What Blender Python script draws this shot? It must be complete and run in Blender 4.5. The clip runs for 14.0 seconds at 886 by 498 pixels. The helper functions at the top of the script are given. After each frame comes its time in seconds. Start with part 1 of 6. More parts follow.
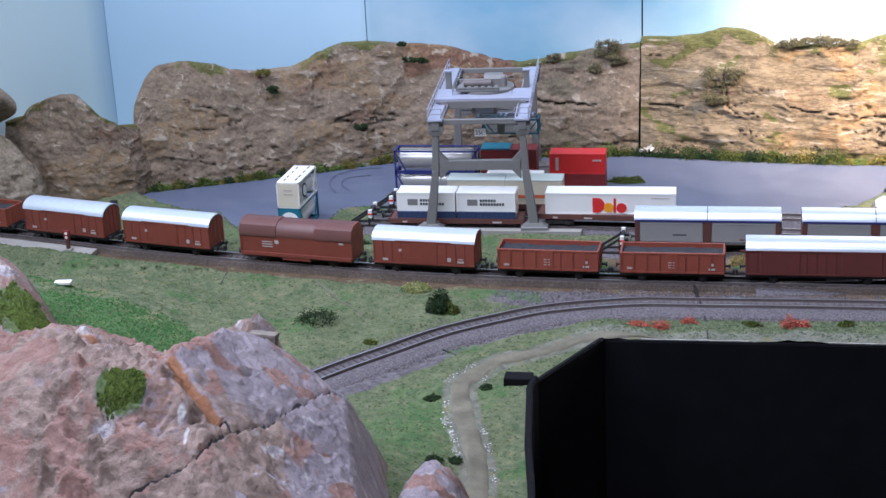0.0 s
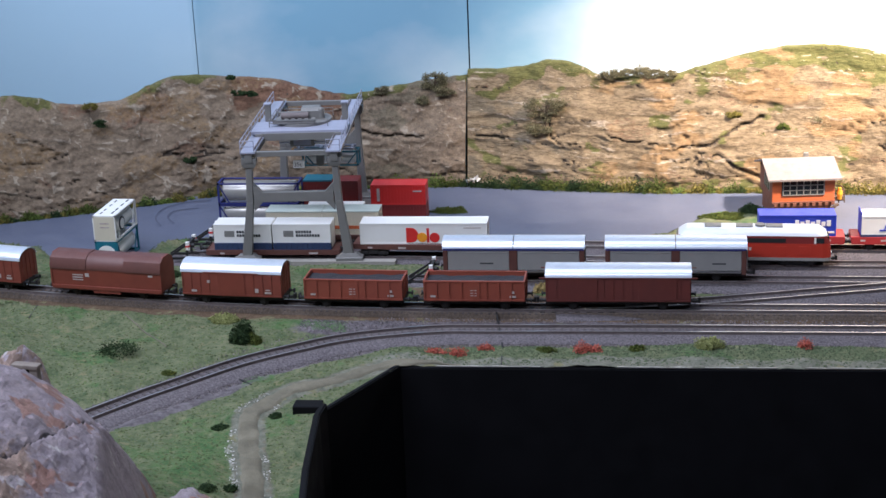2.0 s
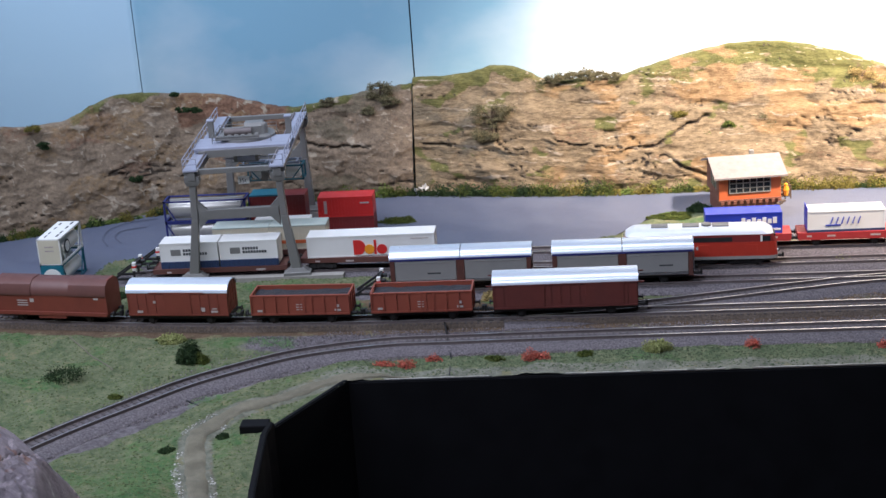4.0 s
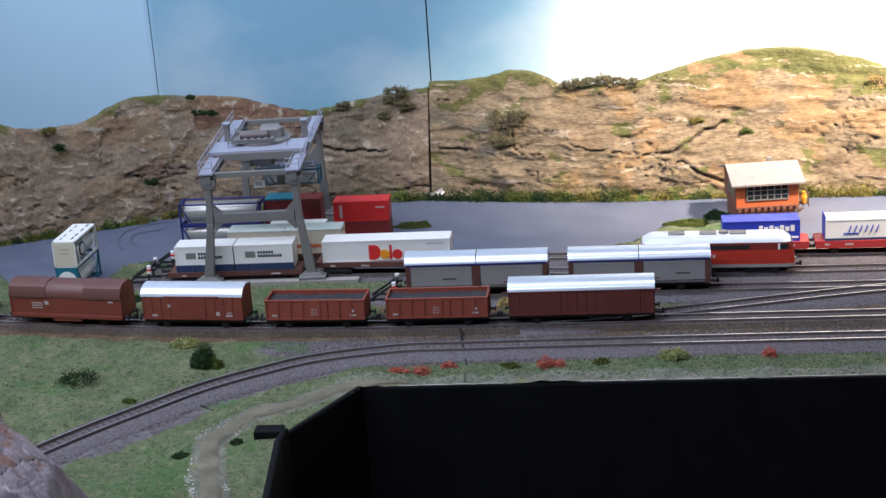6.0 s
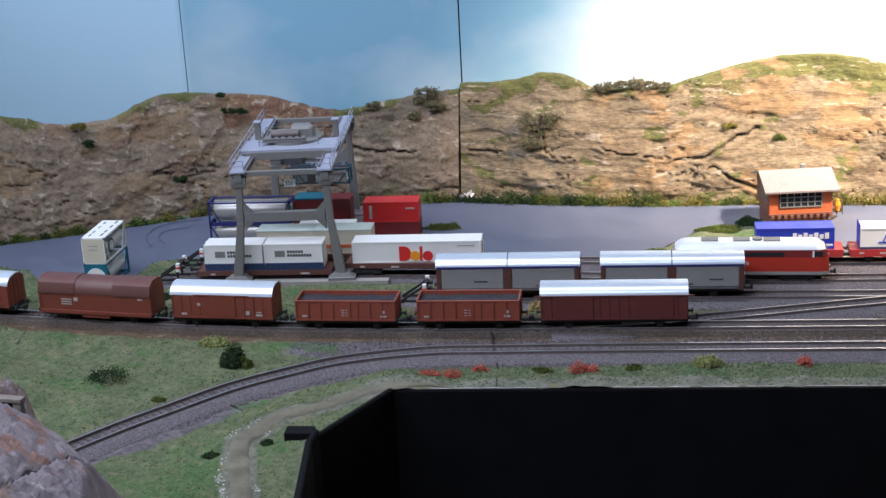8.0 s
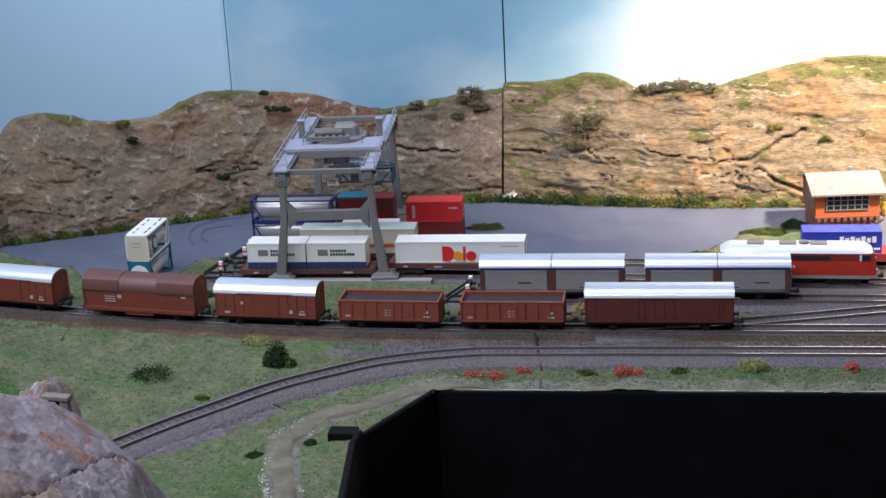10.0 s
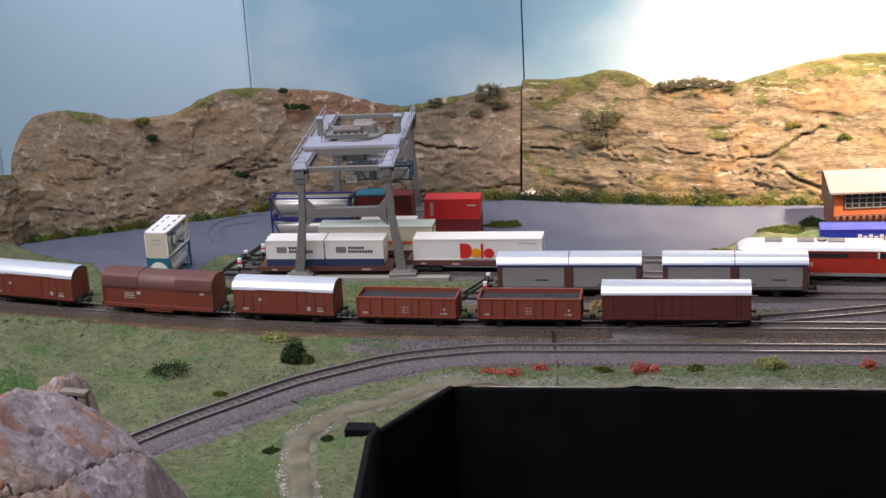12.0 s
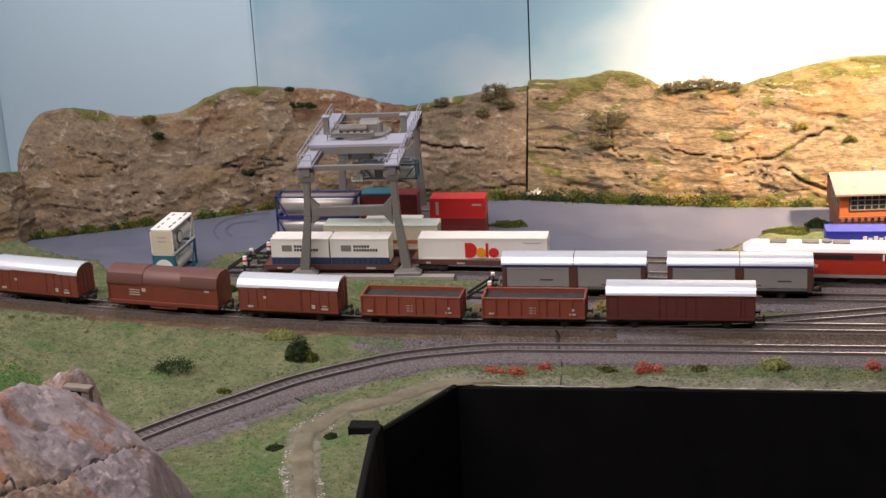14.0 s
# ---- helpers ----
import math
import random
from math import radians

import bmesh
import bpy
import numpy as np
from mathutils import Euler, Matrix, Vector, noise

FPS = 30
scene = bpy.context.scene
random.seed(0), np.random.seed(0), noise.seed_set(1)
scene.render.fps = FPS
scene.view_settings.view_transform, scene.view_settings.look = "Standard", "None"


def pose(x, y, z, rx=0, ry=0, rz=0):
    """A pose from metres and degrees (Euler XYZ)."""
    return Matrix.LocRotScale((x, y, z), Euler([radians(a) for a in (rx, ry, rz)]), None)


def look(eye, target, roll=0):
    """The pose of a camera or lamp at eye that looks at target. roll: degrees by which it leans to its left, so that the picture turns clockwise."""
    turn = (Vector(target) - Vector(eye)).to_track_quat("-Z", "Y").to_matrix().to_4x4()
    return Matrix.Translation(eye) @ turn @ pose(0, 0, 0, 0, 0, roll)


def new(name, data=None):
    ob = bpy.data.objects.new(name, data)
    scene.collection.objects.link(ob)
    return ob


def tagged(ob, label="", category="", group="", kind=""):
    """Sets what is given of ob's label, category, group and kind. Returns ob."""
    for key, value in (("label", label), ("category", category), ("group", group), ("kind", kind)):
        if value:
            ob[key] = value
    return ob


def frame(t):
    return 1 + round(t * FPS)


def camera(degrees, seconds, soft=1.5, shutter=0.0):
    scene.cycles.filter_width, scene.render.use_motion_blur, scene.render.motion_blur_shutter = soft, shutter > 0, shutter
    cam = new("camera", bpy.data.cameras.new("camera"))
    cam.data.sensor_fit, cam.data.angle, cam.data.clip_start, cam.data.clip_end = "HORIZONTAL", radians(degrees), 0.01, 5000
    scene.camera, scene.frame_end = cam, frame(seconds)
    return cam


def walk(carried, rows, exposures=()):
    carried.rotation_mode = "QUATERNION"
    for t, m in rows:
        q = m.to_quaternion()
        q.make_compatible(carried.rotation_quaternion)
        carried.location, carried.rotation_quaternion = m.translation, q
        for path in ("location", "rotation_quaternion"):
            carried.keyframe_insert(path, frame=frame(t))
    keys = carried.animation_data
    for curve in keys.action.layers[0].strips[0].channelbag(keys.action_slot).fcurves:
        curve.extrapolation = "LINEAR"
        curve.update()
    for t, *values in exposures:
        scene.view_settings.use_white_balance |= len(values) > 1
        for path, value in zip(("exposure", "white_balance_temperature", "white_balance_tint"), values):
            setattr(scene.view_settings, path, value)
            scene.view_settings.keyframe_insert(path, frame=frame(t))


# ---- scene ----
cam = camera(31.52, 14.0, soft=1.5)
PATH = [
    (0, (0.199, -0.94, 0.325), (-0.14, 0.914, -0.344), -2.7),
    (0.5, (0.21, -0.94, 0.333), (-0.123, 0.931, -0.29), -2.7),
    (1, (0.216, -0.937, 0.331), (-0.138, 0.936, -0.276), -2.9),
    (1.5, (0.232, -0.937, 0.329), (-0.11, 0.935, -0.288), -2.7),
    (2, (0.264, -0.941, 0.323), (0.029, 0.942, -0.309), -2.3),
    (2.5, (0.276, -0.943, 0.326), (0.11, 0.945, -0.315), -2.6),
    (3, (0.277, -0.94, 0.326), (0.104, 0.948, -0.312), -3.4),
    (5.5, (0.278, -0.932, 0.325), (0.067, 0.956, -0.301), -4.0),
    (6, (0.276, -0.931, 0.327), (0.062, 0.956, -0.301), -3.8),
    (6.5, (0.273, -0.932, 0.327), (0.056, 0.955, -0.299), -3.7),
    (7, (0.272, -0.932, 0.327), (0.048, 0.955, -0.299), -3.4),
    (7.5, (0.269, -0.929, 0.326), (0.041, 0.957, -0.299), -3.2),
    (10, (0.261, -0.923, 0.327), (-0.018, 0.956, -0.299), -3.0),
    (10.5, (0.259, -0.923, 0.326), (-0.03, 0.955, -0.297), -3.0),
    (11, (0.258, -0.922, 0.326), (-0.04, 0.954, -0.299), -3.0),
    (11.5, (0.263, -0.922, 0.326), (-0.042, 0.952, -0.3), -3.1),
    (12, (0.264, -0.925, 0.327), (-0.043, 0.95, -0.3), -3.2),
    (12.5, (0.263, -0.926, 0.328), (-0.048, 0.947, -0.3), -3.1),
    (13, (0.262, -0.924, 0.326), (-0.052, 0.949, -0.3), -3.1),
    (13.5, (0.261, -0.924, 0.326), (-0.055, 0.949, -0.3), -3.0),
    (14, (0.265, -0.926, 0.326), (-0.05, 0.948, -0.299), -2.9),
]
EXPOSURES = [(0, 0.33, 5730, 19), (0.5, 0.12, 5780, 18), (1, -0.05, 5850, 18), (1.5, 0.0, 5820, 17), (3, -0.13, 5870, 17), (7, -0.15, 5820, 15), (10, -0.12, 6000, 17), (11, -0.08, 6200, 17), (11.5, -0.05, 6580, 21), (12.5, -0.03, 7180, 22), (14, 0.0, 7900, 24)]
walk(cam, [(t, look(eye, target, roll)) for t, eye, target, roll in PATH], EXPOSURES)

# ---- light: hall lamp over a model railway, an unseen front fill, dim hall air, a warm spot lamp over the right-hand hill ----
world = bpy.data.worlds.new("hall_air")
scene.world = world
world.use_nodes = True
world.node_tree.nodes["Background"].inputs[0].default_value = (0.62, 0.68, 0.80, 1)
world.node_tree.nodes["Background"].inputs[1].default_value = 0.16


def lamp(name, kind, watts, colour, eye, target, **more):
    data = bpy.data.lights.new(name, kind)
    data.energy, data.color = watts, colour
    for key, value in more.items():
        if key == "size":
            data.size = value
        elif key == "size_y":
            data.shape, data.size_y = "RECTANGLE", value
        elif key == "spot":
            data.spot_size, data.spot_blend = radians(value), 0.9
        elif key == "soft":
            data.shadow_soft_size = value
    ob = new(name, data)
    ob.matrix_world = look(eye, target)
    return ob


lamp("tube_lamp", "AREA", 12.3, (0.86, 0.92, 1.0), (-0.20, -0.10, 1.10), (-0.20, 0.02, 0), size=1.5, size_y=0.12)
# Unseen fill added in front to brighten the left side and the backdrop.
lamp("front_fill_lamp", "AREA", 20.5, (0.88, 0.93, 1.0), (-0.54, -0.74, 1.0), (-0.24, 0.0, 0.03), size=1.7, size_y=0.15)
lamp("spot_lamp", "SPOT", 146.0, (1.0, 0.80, 0.56), (0.72, -0.16, 0.62), (0.465, 0.21, 0.08), spot=46, soft=0.03)

# ---- mesh tools; lengths in millimetres ----
MM = 0.001


def thing(name, label, category, x=0, y=0, z=0, rz=0, group="", kind=""):
    ob = new(name)
    ob.empty_display_size = 0.005
    ob.matrix_world = pose(x * MM, y * MM, z * MM, 0, 0, rz)
    return tagged(ob, label, category, group, kind)


def mesh_of(name, bm, material, smooth=False):
    data = bpy.data.meshes.new(name)
    bmesh.ops.scale(bm, vec=(MM, MM, MM), verts=bm.verts)
    bm.normal_update()
    bm.to_mesh(data)
    bm.free()
    data.materials.append(material)
    if smooth:
        for p in data.polygons:
            p.use_smooth = True
        data.set_sharp_from_angle(angle=radians(38))
    return data


def part(name, bm, material, parent=None, label="", smooth=False, kind=""):
    ob = new(name, mesh_of(name, bm, material, smooth))
    ob.parent = parent
    return tagged(ob, label, kind=kind)


def block(bm, x0, x1, y0, y1, z0, z1, bevel=0.0):
    m = Matrix.Translation(((x0 + x1) / 2, (y0 + y1) / 2, (z0 + z1) / 2)) @ Matrix.Diagonal((abs(x1 - x0), abs(y1 - y0), abs(z1 - z0), 1))
    made = bmesh.ops.create_cube(bm, size=1, matrix=m)["verts"]
    if bevel:
        edges = {e for v in made for e in v.link_edges}
        bmesh.ops.bevel(bm, geom=list(edges), offset=bevel, segments=2, affect="EDGES", profile=0.6)
    return bm


def box(x0, x1, y0, y1, z0, z1, bevel=0.0):
    return block(bmesh.new(), x0, x1, y0, y1, z0, z1, bevel)


def prism(bm, outline, x0, x1, bevel=0.0):
    """An outline of (y, z) drawn out along x."""
    a = [bm.verts.new((x0, y, z)) for y, z in outline]
    b = [bm.verts.new((x1, y, z)) for y, z in outline]
    n = len(a)
    faces = [bm.faces.new(a), bm.faces.new(b[::-1])]
    faces += [bm.faces.new((a[i], b[i], b[(i + 1) % n], a[(i + 1) % n])) for i in range(n)]
    bmesh.ops.recalc_face_normals(bm, faces=faces)
    if bevel:
        edges = {e for f in faces[:2] for e in f.edges}
        bmesh.ops.bevel(bm, geom=list(edges), offset=bevel, segments=2, affect="EDGES", profile=0.6)
    return bm


def rod(bm, a, b, r, sides=8, r2=None):
    a, b = Vector(a), Vector(b)
    m = Matrix.Translation((a + b) / 2) @ (b - a).to_track_quat("Z", "Y").to_matrix().to_4x4()
    bmesh.ops.create_cone(bm, cap_ends=True, segments=sides, radius1=r, radius2=r if r2 is None else r2, depth=(b - a).length, matrix=m)
    return bm


def bar(bm, a, b, w, h):
    """A square bar from a to b."""
    a, b = Vector(a), Vector(b)
    m = Matrix.Translation((a + b) / 2) @ (b - a).to_track_quat("Z", "Y").to_matrix().to_4x4() @ Matrix.Diagonal((w, h, (b - a).length, 1))
    bmesh.ops.create_cube(bm, size=1, matrix=m)
    return bm


def arch(half, z0, zs, rise, n=10):
    """Outline of a body with an arched roof: flat base at z0, eaves at zs."""
    top = [(half * math.cos(math.pi * i / n), zs + rise * math.sin(math.pi * i / n)) for i in range(n + 1)]
    return [(-half, z0), (half, z0)] + top


def spline(points, step=2.0):
    """Points along a smooth line through the given (x, y) points."""
    p = [Vector(q) for q in points]
    p = [2 * p[0] - p[1]] + p + [2 * p[-1] - p[-2]]
    out = []
    for i in range(1, len(p) - 2):
        n = max(1, int((p[i + 1] - p[i]).length / step))
        for k in range(n):
            t = k / n
            out.append(0.5 * (2 * p[i] + (p[i + 1] - p[i - 1]) * t + (2 * p[i - 1] - 5 * p[i] + 4 * p[i + 1] - p[i + 2]) * t * t + (3 * p[i] - p[i - 1] - 3 * p[i + 1] + p[i + 2]) * t ** 3))
    out.append(p[-2])
    return out


def fbm(x, y, z=0.0, octaves=4):
    return noise.fractal(Vector((x, y, z)), 1.0, 2.0, octaves)


def ramp(value, lo, hi):
    t = min(1.0, max(0.0, (value - lo) / (hi - lo)))
    return t * t * (3 - 2 * t)


# ---- materials ----
def material(name, colour, rough=0.6, metal=0.0, second=None, scale=300.0, amount=0.5, bump=0.0, bump_scale=900.0, spec=0.5, coat=0.0):
    """A surface with a base colour, patches of a second one and a fine relief; scales per metre."""
    m = bpy.data.materials.new(name)
    m.use_nodes = True
    nt = m.node_tree
    b = nt.nodes["Principled BSDF"]
    b.inputs["Roughness"].default_value, b.inputs["Metallic"].default_value = rough, metal
    b.inputs["Specular IOR Level"].default_value = spec
    b.inputs["Coat Weight"].default_value = coat
    where = nt.nodes.new("ShaderNodeTexCoord").outputs["Object"]
    rgb = [(*colour, 1), (*(second or [c * 0.72 for c in colour]), 1)]
    t = nt.nodes.new("ShaderNodeTexNoise")
    t.inputs["Scale"].default_value, t.inputs["Detail"].default_value, t.inputs["Roughness"].default_value = scale, 8, 0.65
    nt.links.new(where, t.inputs["Vector"])
    r = nt.nodes.new("ShaderNodeMapRange")
    r.inputs[1].default_value, r.inputs[2].default_value, r.inputs[4].default_value = 0.38, 0.68, amount
    nt.links.new(t.outputs[0], r.inputs[0])
    mix = nt.nodes.new("ShaderNodeMix")
    mix.data_type = "RGBA"
    nt.links.new(r.outputs[0], mix.inputs[0])
    mix.inputs[6].default_value, mix.inputs[7].default_value = rgb
    nt.links.new(mix.outputs[2], b.inputs["Base Color"])
    rr = nt.nodes.new("ShaderNodeMapRange")
    rr.inputs[1].default_value, rr.inputs[2].default_value, rr.inputs[3].default_value, rr.inputs[4].default_value = 0.3, 0.7, max(0.02, rough - 0.08), min(1, rough + 0.1)
    nt.links.new(t.outputs[0], rr.inputs[0])
    nt.links.new(rr.outputs[0], b.inputs["Roughness"])
    if bump:
        u = nt.nodes.new("ShaderNodeTexNoise")
        u.inputs["Scale"].default_value, u.inputs["Detail"].default_value = bump_scale, 6
        nt.links.new(where, u.inputs["Vector"])
        k = nt.nodes.new("ShaderNodeBump")
        k.inputs["Strength"].default_value, k.inputs["Distance"].default_value = bump, 0.001
        nt.links.new(u.outputs[0], k.inputs["Height"])
        nt.links.new(k.outputs[0], b.inputs["Normal"])
    return m


def zoned(name, stops, fine=900.0, coarse=60.0, bump=0.6, rough=0.9, bump_scale=700.0, relief=0.0012, specks=None, layers=1.0):
    """A landscape surface: each mask channel of the mesh brings in its own pair of colours, broken up by noise.
    stops: the pair for the ground, then the pairs for the red, green and blue channels."""
    m = bpy.data.materials.new(name)
    m.use_nodes = True
    nt = m.node_tree
    b = nt.nodes["Principled BSDF"]
    b.inputs["Roughness"].default_value, b.inputs["Specular IOR Level"].default_value = rough, 0.25
    where = nt.nodes.new("ShaderNodeTexCoord").outputs["Object"]

    flat = nt.nodes.new("ShaderNodeMapping")
    flat.inputs["Scale"].default_value = (1, 1, layers)
    nt.links.new(where, flat.inputs[0])
    laid = flat.outputs[0]

    def grain(scale, detail=6):
        t = nt.nodes.new("ShaderNodeTexNoise")
        t.inputs["Scale"].default_value, t.inputs["Detail"].default_value, t.inputs["Roughness"].default_value = scale, detail, 0.7
        nt.links.new(laid, t.inputs["Vector"])
        return t.outputs[0]

    small, large = grain(fine, 4), grain(coarse, 8)

    def maths(op, a, c):
        n = nt.nodes.new("ShaderNodeMath")
        n.operation = op
        for i, v in enumerate((a, c)):
            if isinstance(v, float):
                n.inputs[i].default_value = v
            else:
                nt.links.new(v, n.inputs[i])
        return n.outputs[0]

    def stretch(v, lo, hi):
        n = nt.nodes.new("ShaderNodeMapRange")
        n.inputs[1].default_value, n.inputs[2].default_value = lo, hi
        nt.links.new(v, n.inputs[0])
        return n.outputs[0]

    def blend(f, a, c):
        n = nt.nodes.new("ShaderNodeMix")
        n.data_type = "RGBA"
        nt.links.new(f, n.inputs[0])
        for i, v in ((6, a), (7, c)):
            if isinstance(v, tuple):
                n.inputs[i].default_value = (*v, 1)
            else:
                nt.links.new(v, n.inputs[i])
        return n.outputs[2]

    both = maths("ADD", maths("MULTIPLY", small, 0.55), maths("MULTIPLY", large, 0.45))
    f = stretch(both, 0.40, 0.61)
    colour = blend(f, *stops[0])
    channels = []
    for zone in ("zone", "zone_more"):
        sep = nt.nodes.new("ShaderNodeSeparateColor")
        at = nt.nodes.new("ShaderNodeAttribute")
        at.attribute_name = zone
        nt.links.new(at.outputs["Color"], sep.inputs[0])
        channels += [sep.outputs[0], sep.outputs[1], sep.outputs[2]]
    edge = grain(260.0, 6)
    for i, pair in enumerate(stops[1:]):
        mask = stretch(maths("ADD", channels[i], maths("MULTIPLY", maths("SUBTRACT", edge, 0.5), 0.9)), 0.38, 0.62)
        colour = blend(mask, colour, blend(f, *pair))
    if specks:
        colour = blend(stretch(grain(specks[1], 5), specks[2], specks[2] + 0.06), colour, specks[0])
    nt.links.new(colour, b.inputs["Base Color"])
    k = nt.nodes.new("ShaderNodeBump")
    k.inputs["Strength"].default_value, k.inputs["Distance"].default_value = bump, relief
    nt.links.new(maths("ADD", maths("MULTIPLY", grain(bump_scale, 8), 0.7), maths("MULTIPLY", grain(coarse * 2, 8), 0.6)), k.inputs["Height"])
    nt.links.new(k.outputs[0], b.inputs["Normal"])
    return m


def leafy(name, colour, other, scale=500.0):
    """Scenic foam: two tones, one piece differing from the next."""
    m = material(name, colour, 0.95, second=other, scale=scale, amount=0.9, bump=0.5, bump_scale=1500, spec=0.1)
    nt = m.node_tree
    g = nt.nodes.new("ShaderNodeNewGeometry")
    hsv = nt.nodes.new("ShaderNodeHueSaturation")
    r = nt.nodes.new("ShaderNodeMapRange")
    r.inputs[3].default_value, r.inputs[4].default_value = 0.6, 1.45
    nt.links.new(g.outputs["Random Per Island"], r.inputs[0])
    nt.links.new(r.outputs[0], hsv.inputs["Value"])
    b = nt.nodes["Principled BSDF"]
    old = b.inputs["Base Color"].links[0].from_socket
    nt.links.new(old, hsv.inputs["Color"])
    nt.links.new(hsv.outputs[0], b.inputs["Base Color"])
    return m


GROUND = zoned("scenic_ground", [((0.066, 0.096, 0.045), (0.170, 0.176, 0.098)),      # grass, dry grass
                                 ((0.074, 0.064, 0.070), (0.182, 0.162, 0.172)),      # ballast
                                 ((0.080, 0.052, 0.031), (0.165, 0.115, 0.072)),       # trodden earth
                                 ((0.045, 0.105, 0.034), (0.095, 0.155, 0.056)),
                                 ((0.19, 0.175, 0.145), (0.44, 0.43, 0.40)),
                                 ((0.074, 0.047, 0.028), (0.142, 0.096, 0.061)),
                                 ((0.105, 0.11, 0.082), (0.21, 0.21, 0.165))], fine=300, coarse=70, bump=0.9, bump_scale=420, relief=0.002, specks=((0.175, 0.165, 0.088), 60.0, 0.585))      # rich green flock
CLIFF_PAINT = [((0.130, 0.099, 0.070), (0.262, 0.196, 0.135)),      # taupe plaster
               ((0.066, 0.070, 0.022), (0.150, 0.142, 0.050)),      # moss
               ((0.115, 0.062, 0.040), (0.215, 0.120, 0.075)),      # red earth
               ((0.045, 0.034, 0.026), (0.10, 0.078, 0.058)),       # dark tone painting the shade in cracks, also random patches
               ((0.17, 0.108, 0.054), (0.285, 0.190, 0.100)),       # ochre
               ((0.25, 0.205, 0.155), (0.40, 0.335, 0.25)),         # dry-brushed tan: highlight painted on raised relief, also pale grey rocks
               ((0.098, 0.080, 0.054), (0.18, 0.148, 0.102))]       # brown-olive wash
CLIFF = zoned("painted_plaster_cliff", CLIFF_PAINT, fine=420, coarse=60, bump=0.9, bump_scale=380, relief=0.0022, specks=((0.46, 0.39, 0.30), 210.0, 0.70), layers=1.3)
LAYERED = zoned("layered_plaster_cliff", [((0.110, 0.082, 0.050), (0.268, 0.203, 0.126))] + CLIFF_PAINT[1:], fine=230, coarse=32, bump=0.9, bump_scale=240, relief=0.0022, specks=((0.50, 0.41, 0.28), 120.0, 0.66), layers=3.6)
ROCK = zoned("painted_plaster_rock", [((0.215, 0.182, 0.205), (0.37, 0.315, 0.34)),
                                      ((0.070, 0.11, 0.036), (0.14, 0.18, 0.065)),
                                      ((0.24, 0.105, 0.05), (0.36, 0.17, 0.09)),
                                      ((0.45, 0.42, 0.41), (0.68, 0.65, 0.63)),
                                      ((0.165, 0.115, 0.093), (0.40, 0.295, 0.245)),     # brown crags
                                      ((0.24, 0.13, 0.105), (0.35, 0.22, 0.185)),
                                      # dark tone painted for the shade inside the crack and the gully hole
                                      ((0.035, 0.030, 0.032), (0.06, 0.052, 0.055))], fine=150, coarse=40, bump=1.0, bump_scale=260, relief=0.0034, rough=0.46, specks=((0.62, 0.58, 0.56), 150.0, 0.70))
ASPHALT = material("grey_card_yard", (0.090, 0.104, 0.155), 0.42, second=(0.118, 0.130, 0.175), scale=40, amount=0.8, bump=0.12, bump_scale=2500)
TYRE = material("tyre_black_rub", (0.070, 0.078, 0.115), 0.6, second=(0.095, 0.108, 0.155), scale=120, amount=1.0)
EARTH = material("packed_earth", (0.108, 0.097, 0.066), 0.9, second=(0.20, 0.182, 0.132), scale=90, amount=0.8, bump=0.5, bump_scale=1800)
BLACK = material("black_board", (0.0037, 0.0037, 0.0048), 0.7, second=(0.006, 0.006, 0.0078), scale=60, amount=0.6, spec=0.13)
CLOTH = material("black_drape", (0.004, 0.004, 0.004), 1.0, scale=30, amount=0.5, spec=0.02)
HALL = material("hall_paint", (0.10, 0.10, 0.11), 0.9, scale=3, amount=0.5)
RAIL = material("rusty_rail_side", (0.12, 0.098, 0.095), 0.6, 0.0, second=(0.19, 0.16, 0.155), scale=200, amount=0.7)
HEAD = material("worn_rail_head", (0.55, 0.53, 0.54), 0.36, 0.85, second=(0.42, 0.40, 0.40), scale=60, amount=0.6)
SLEEPER = material("sleeper_brown", (0.060, 0.050, 0.050), 0.85, second=(0.11, 0.095, 0.095), scale=500, amount=0.8)
BED = material("ballast_bed", (0.070, 0.060, 0.066), 0.95, second=(0.19, 0.168, 0.178), scale=900, amount=1.0, bump=0.9, bump_scale=1300)
BROWNBED = material("muddy_ballast", (0.068, 0.050, 0.038), 0.95, second=(0.155, 0.12, 0.094), scale=900, amount=1.0, bump=0.9, bump_scale=1300)
STONES = leafy("ballast_stones", (0.098, 0.084, 0.088), (0.30, 0.268, 0.272))
TUFTS = leafy("grass_tufts", (0.062, 0.095, 0.038), (0.15, 0.155, 0.078))
DARKTUFTS = leafy("dark_grass_tufts", (0.060, 0.085, 0.046), (0.13, 0.145, 0.085))
FLOCK = leafy("green_flock", (0.035, 0.12, 0.03), (0.085, 0.19, 0.055))
CHALK = material("dirty_chalk", (0.26, 0.245, 0.215), 0.9, second=(0.46, 0.44, 0.40), scale=150, amount=0.9, bump=0.4)
PLASTER = leafy("plaster_white", (0.45, 0.44, 0.41), (0.62, 0.60, 0.57))
OXIDE = material("oxide_red_wagon", (0.195, 0.045, 0.028), 0.5, second=(0.15, 0.034, 0.022), scale=90, amount=0.7, bump=0.06)
BRIGHT_OXIDE = material("bright_oxide_red", (0.255, 0.062, 0.036), 0.5, second=(0.20, 0.046, 0.028), scale=70, amount=0.7, bump=0.06)
DEEP_OXIDE = material("deep_oxide_red", (0.125, 0.030, 0.024), 0.5, second=(0.095, 0.024, 0.02), scale=90, amount=0.7, bump=0.06)
OXIDE2 = material("dull_brown_cover", (0.125, 0.050, 0.042), 0.5, second=(0.095, 0.038, 0.033), scale=80, amount=0.7)
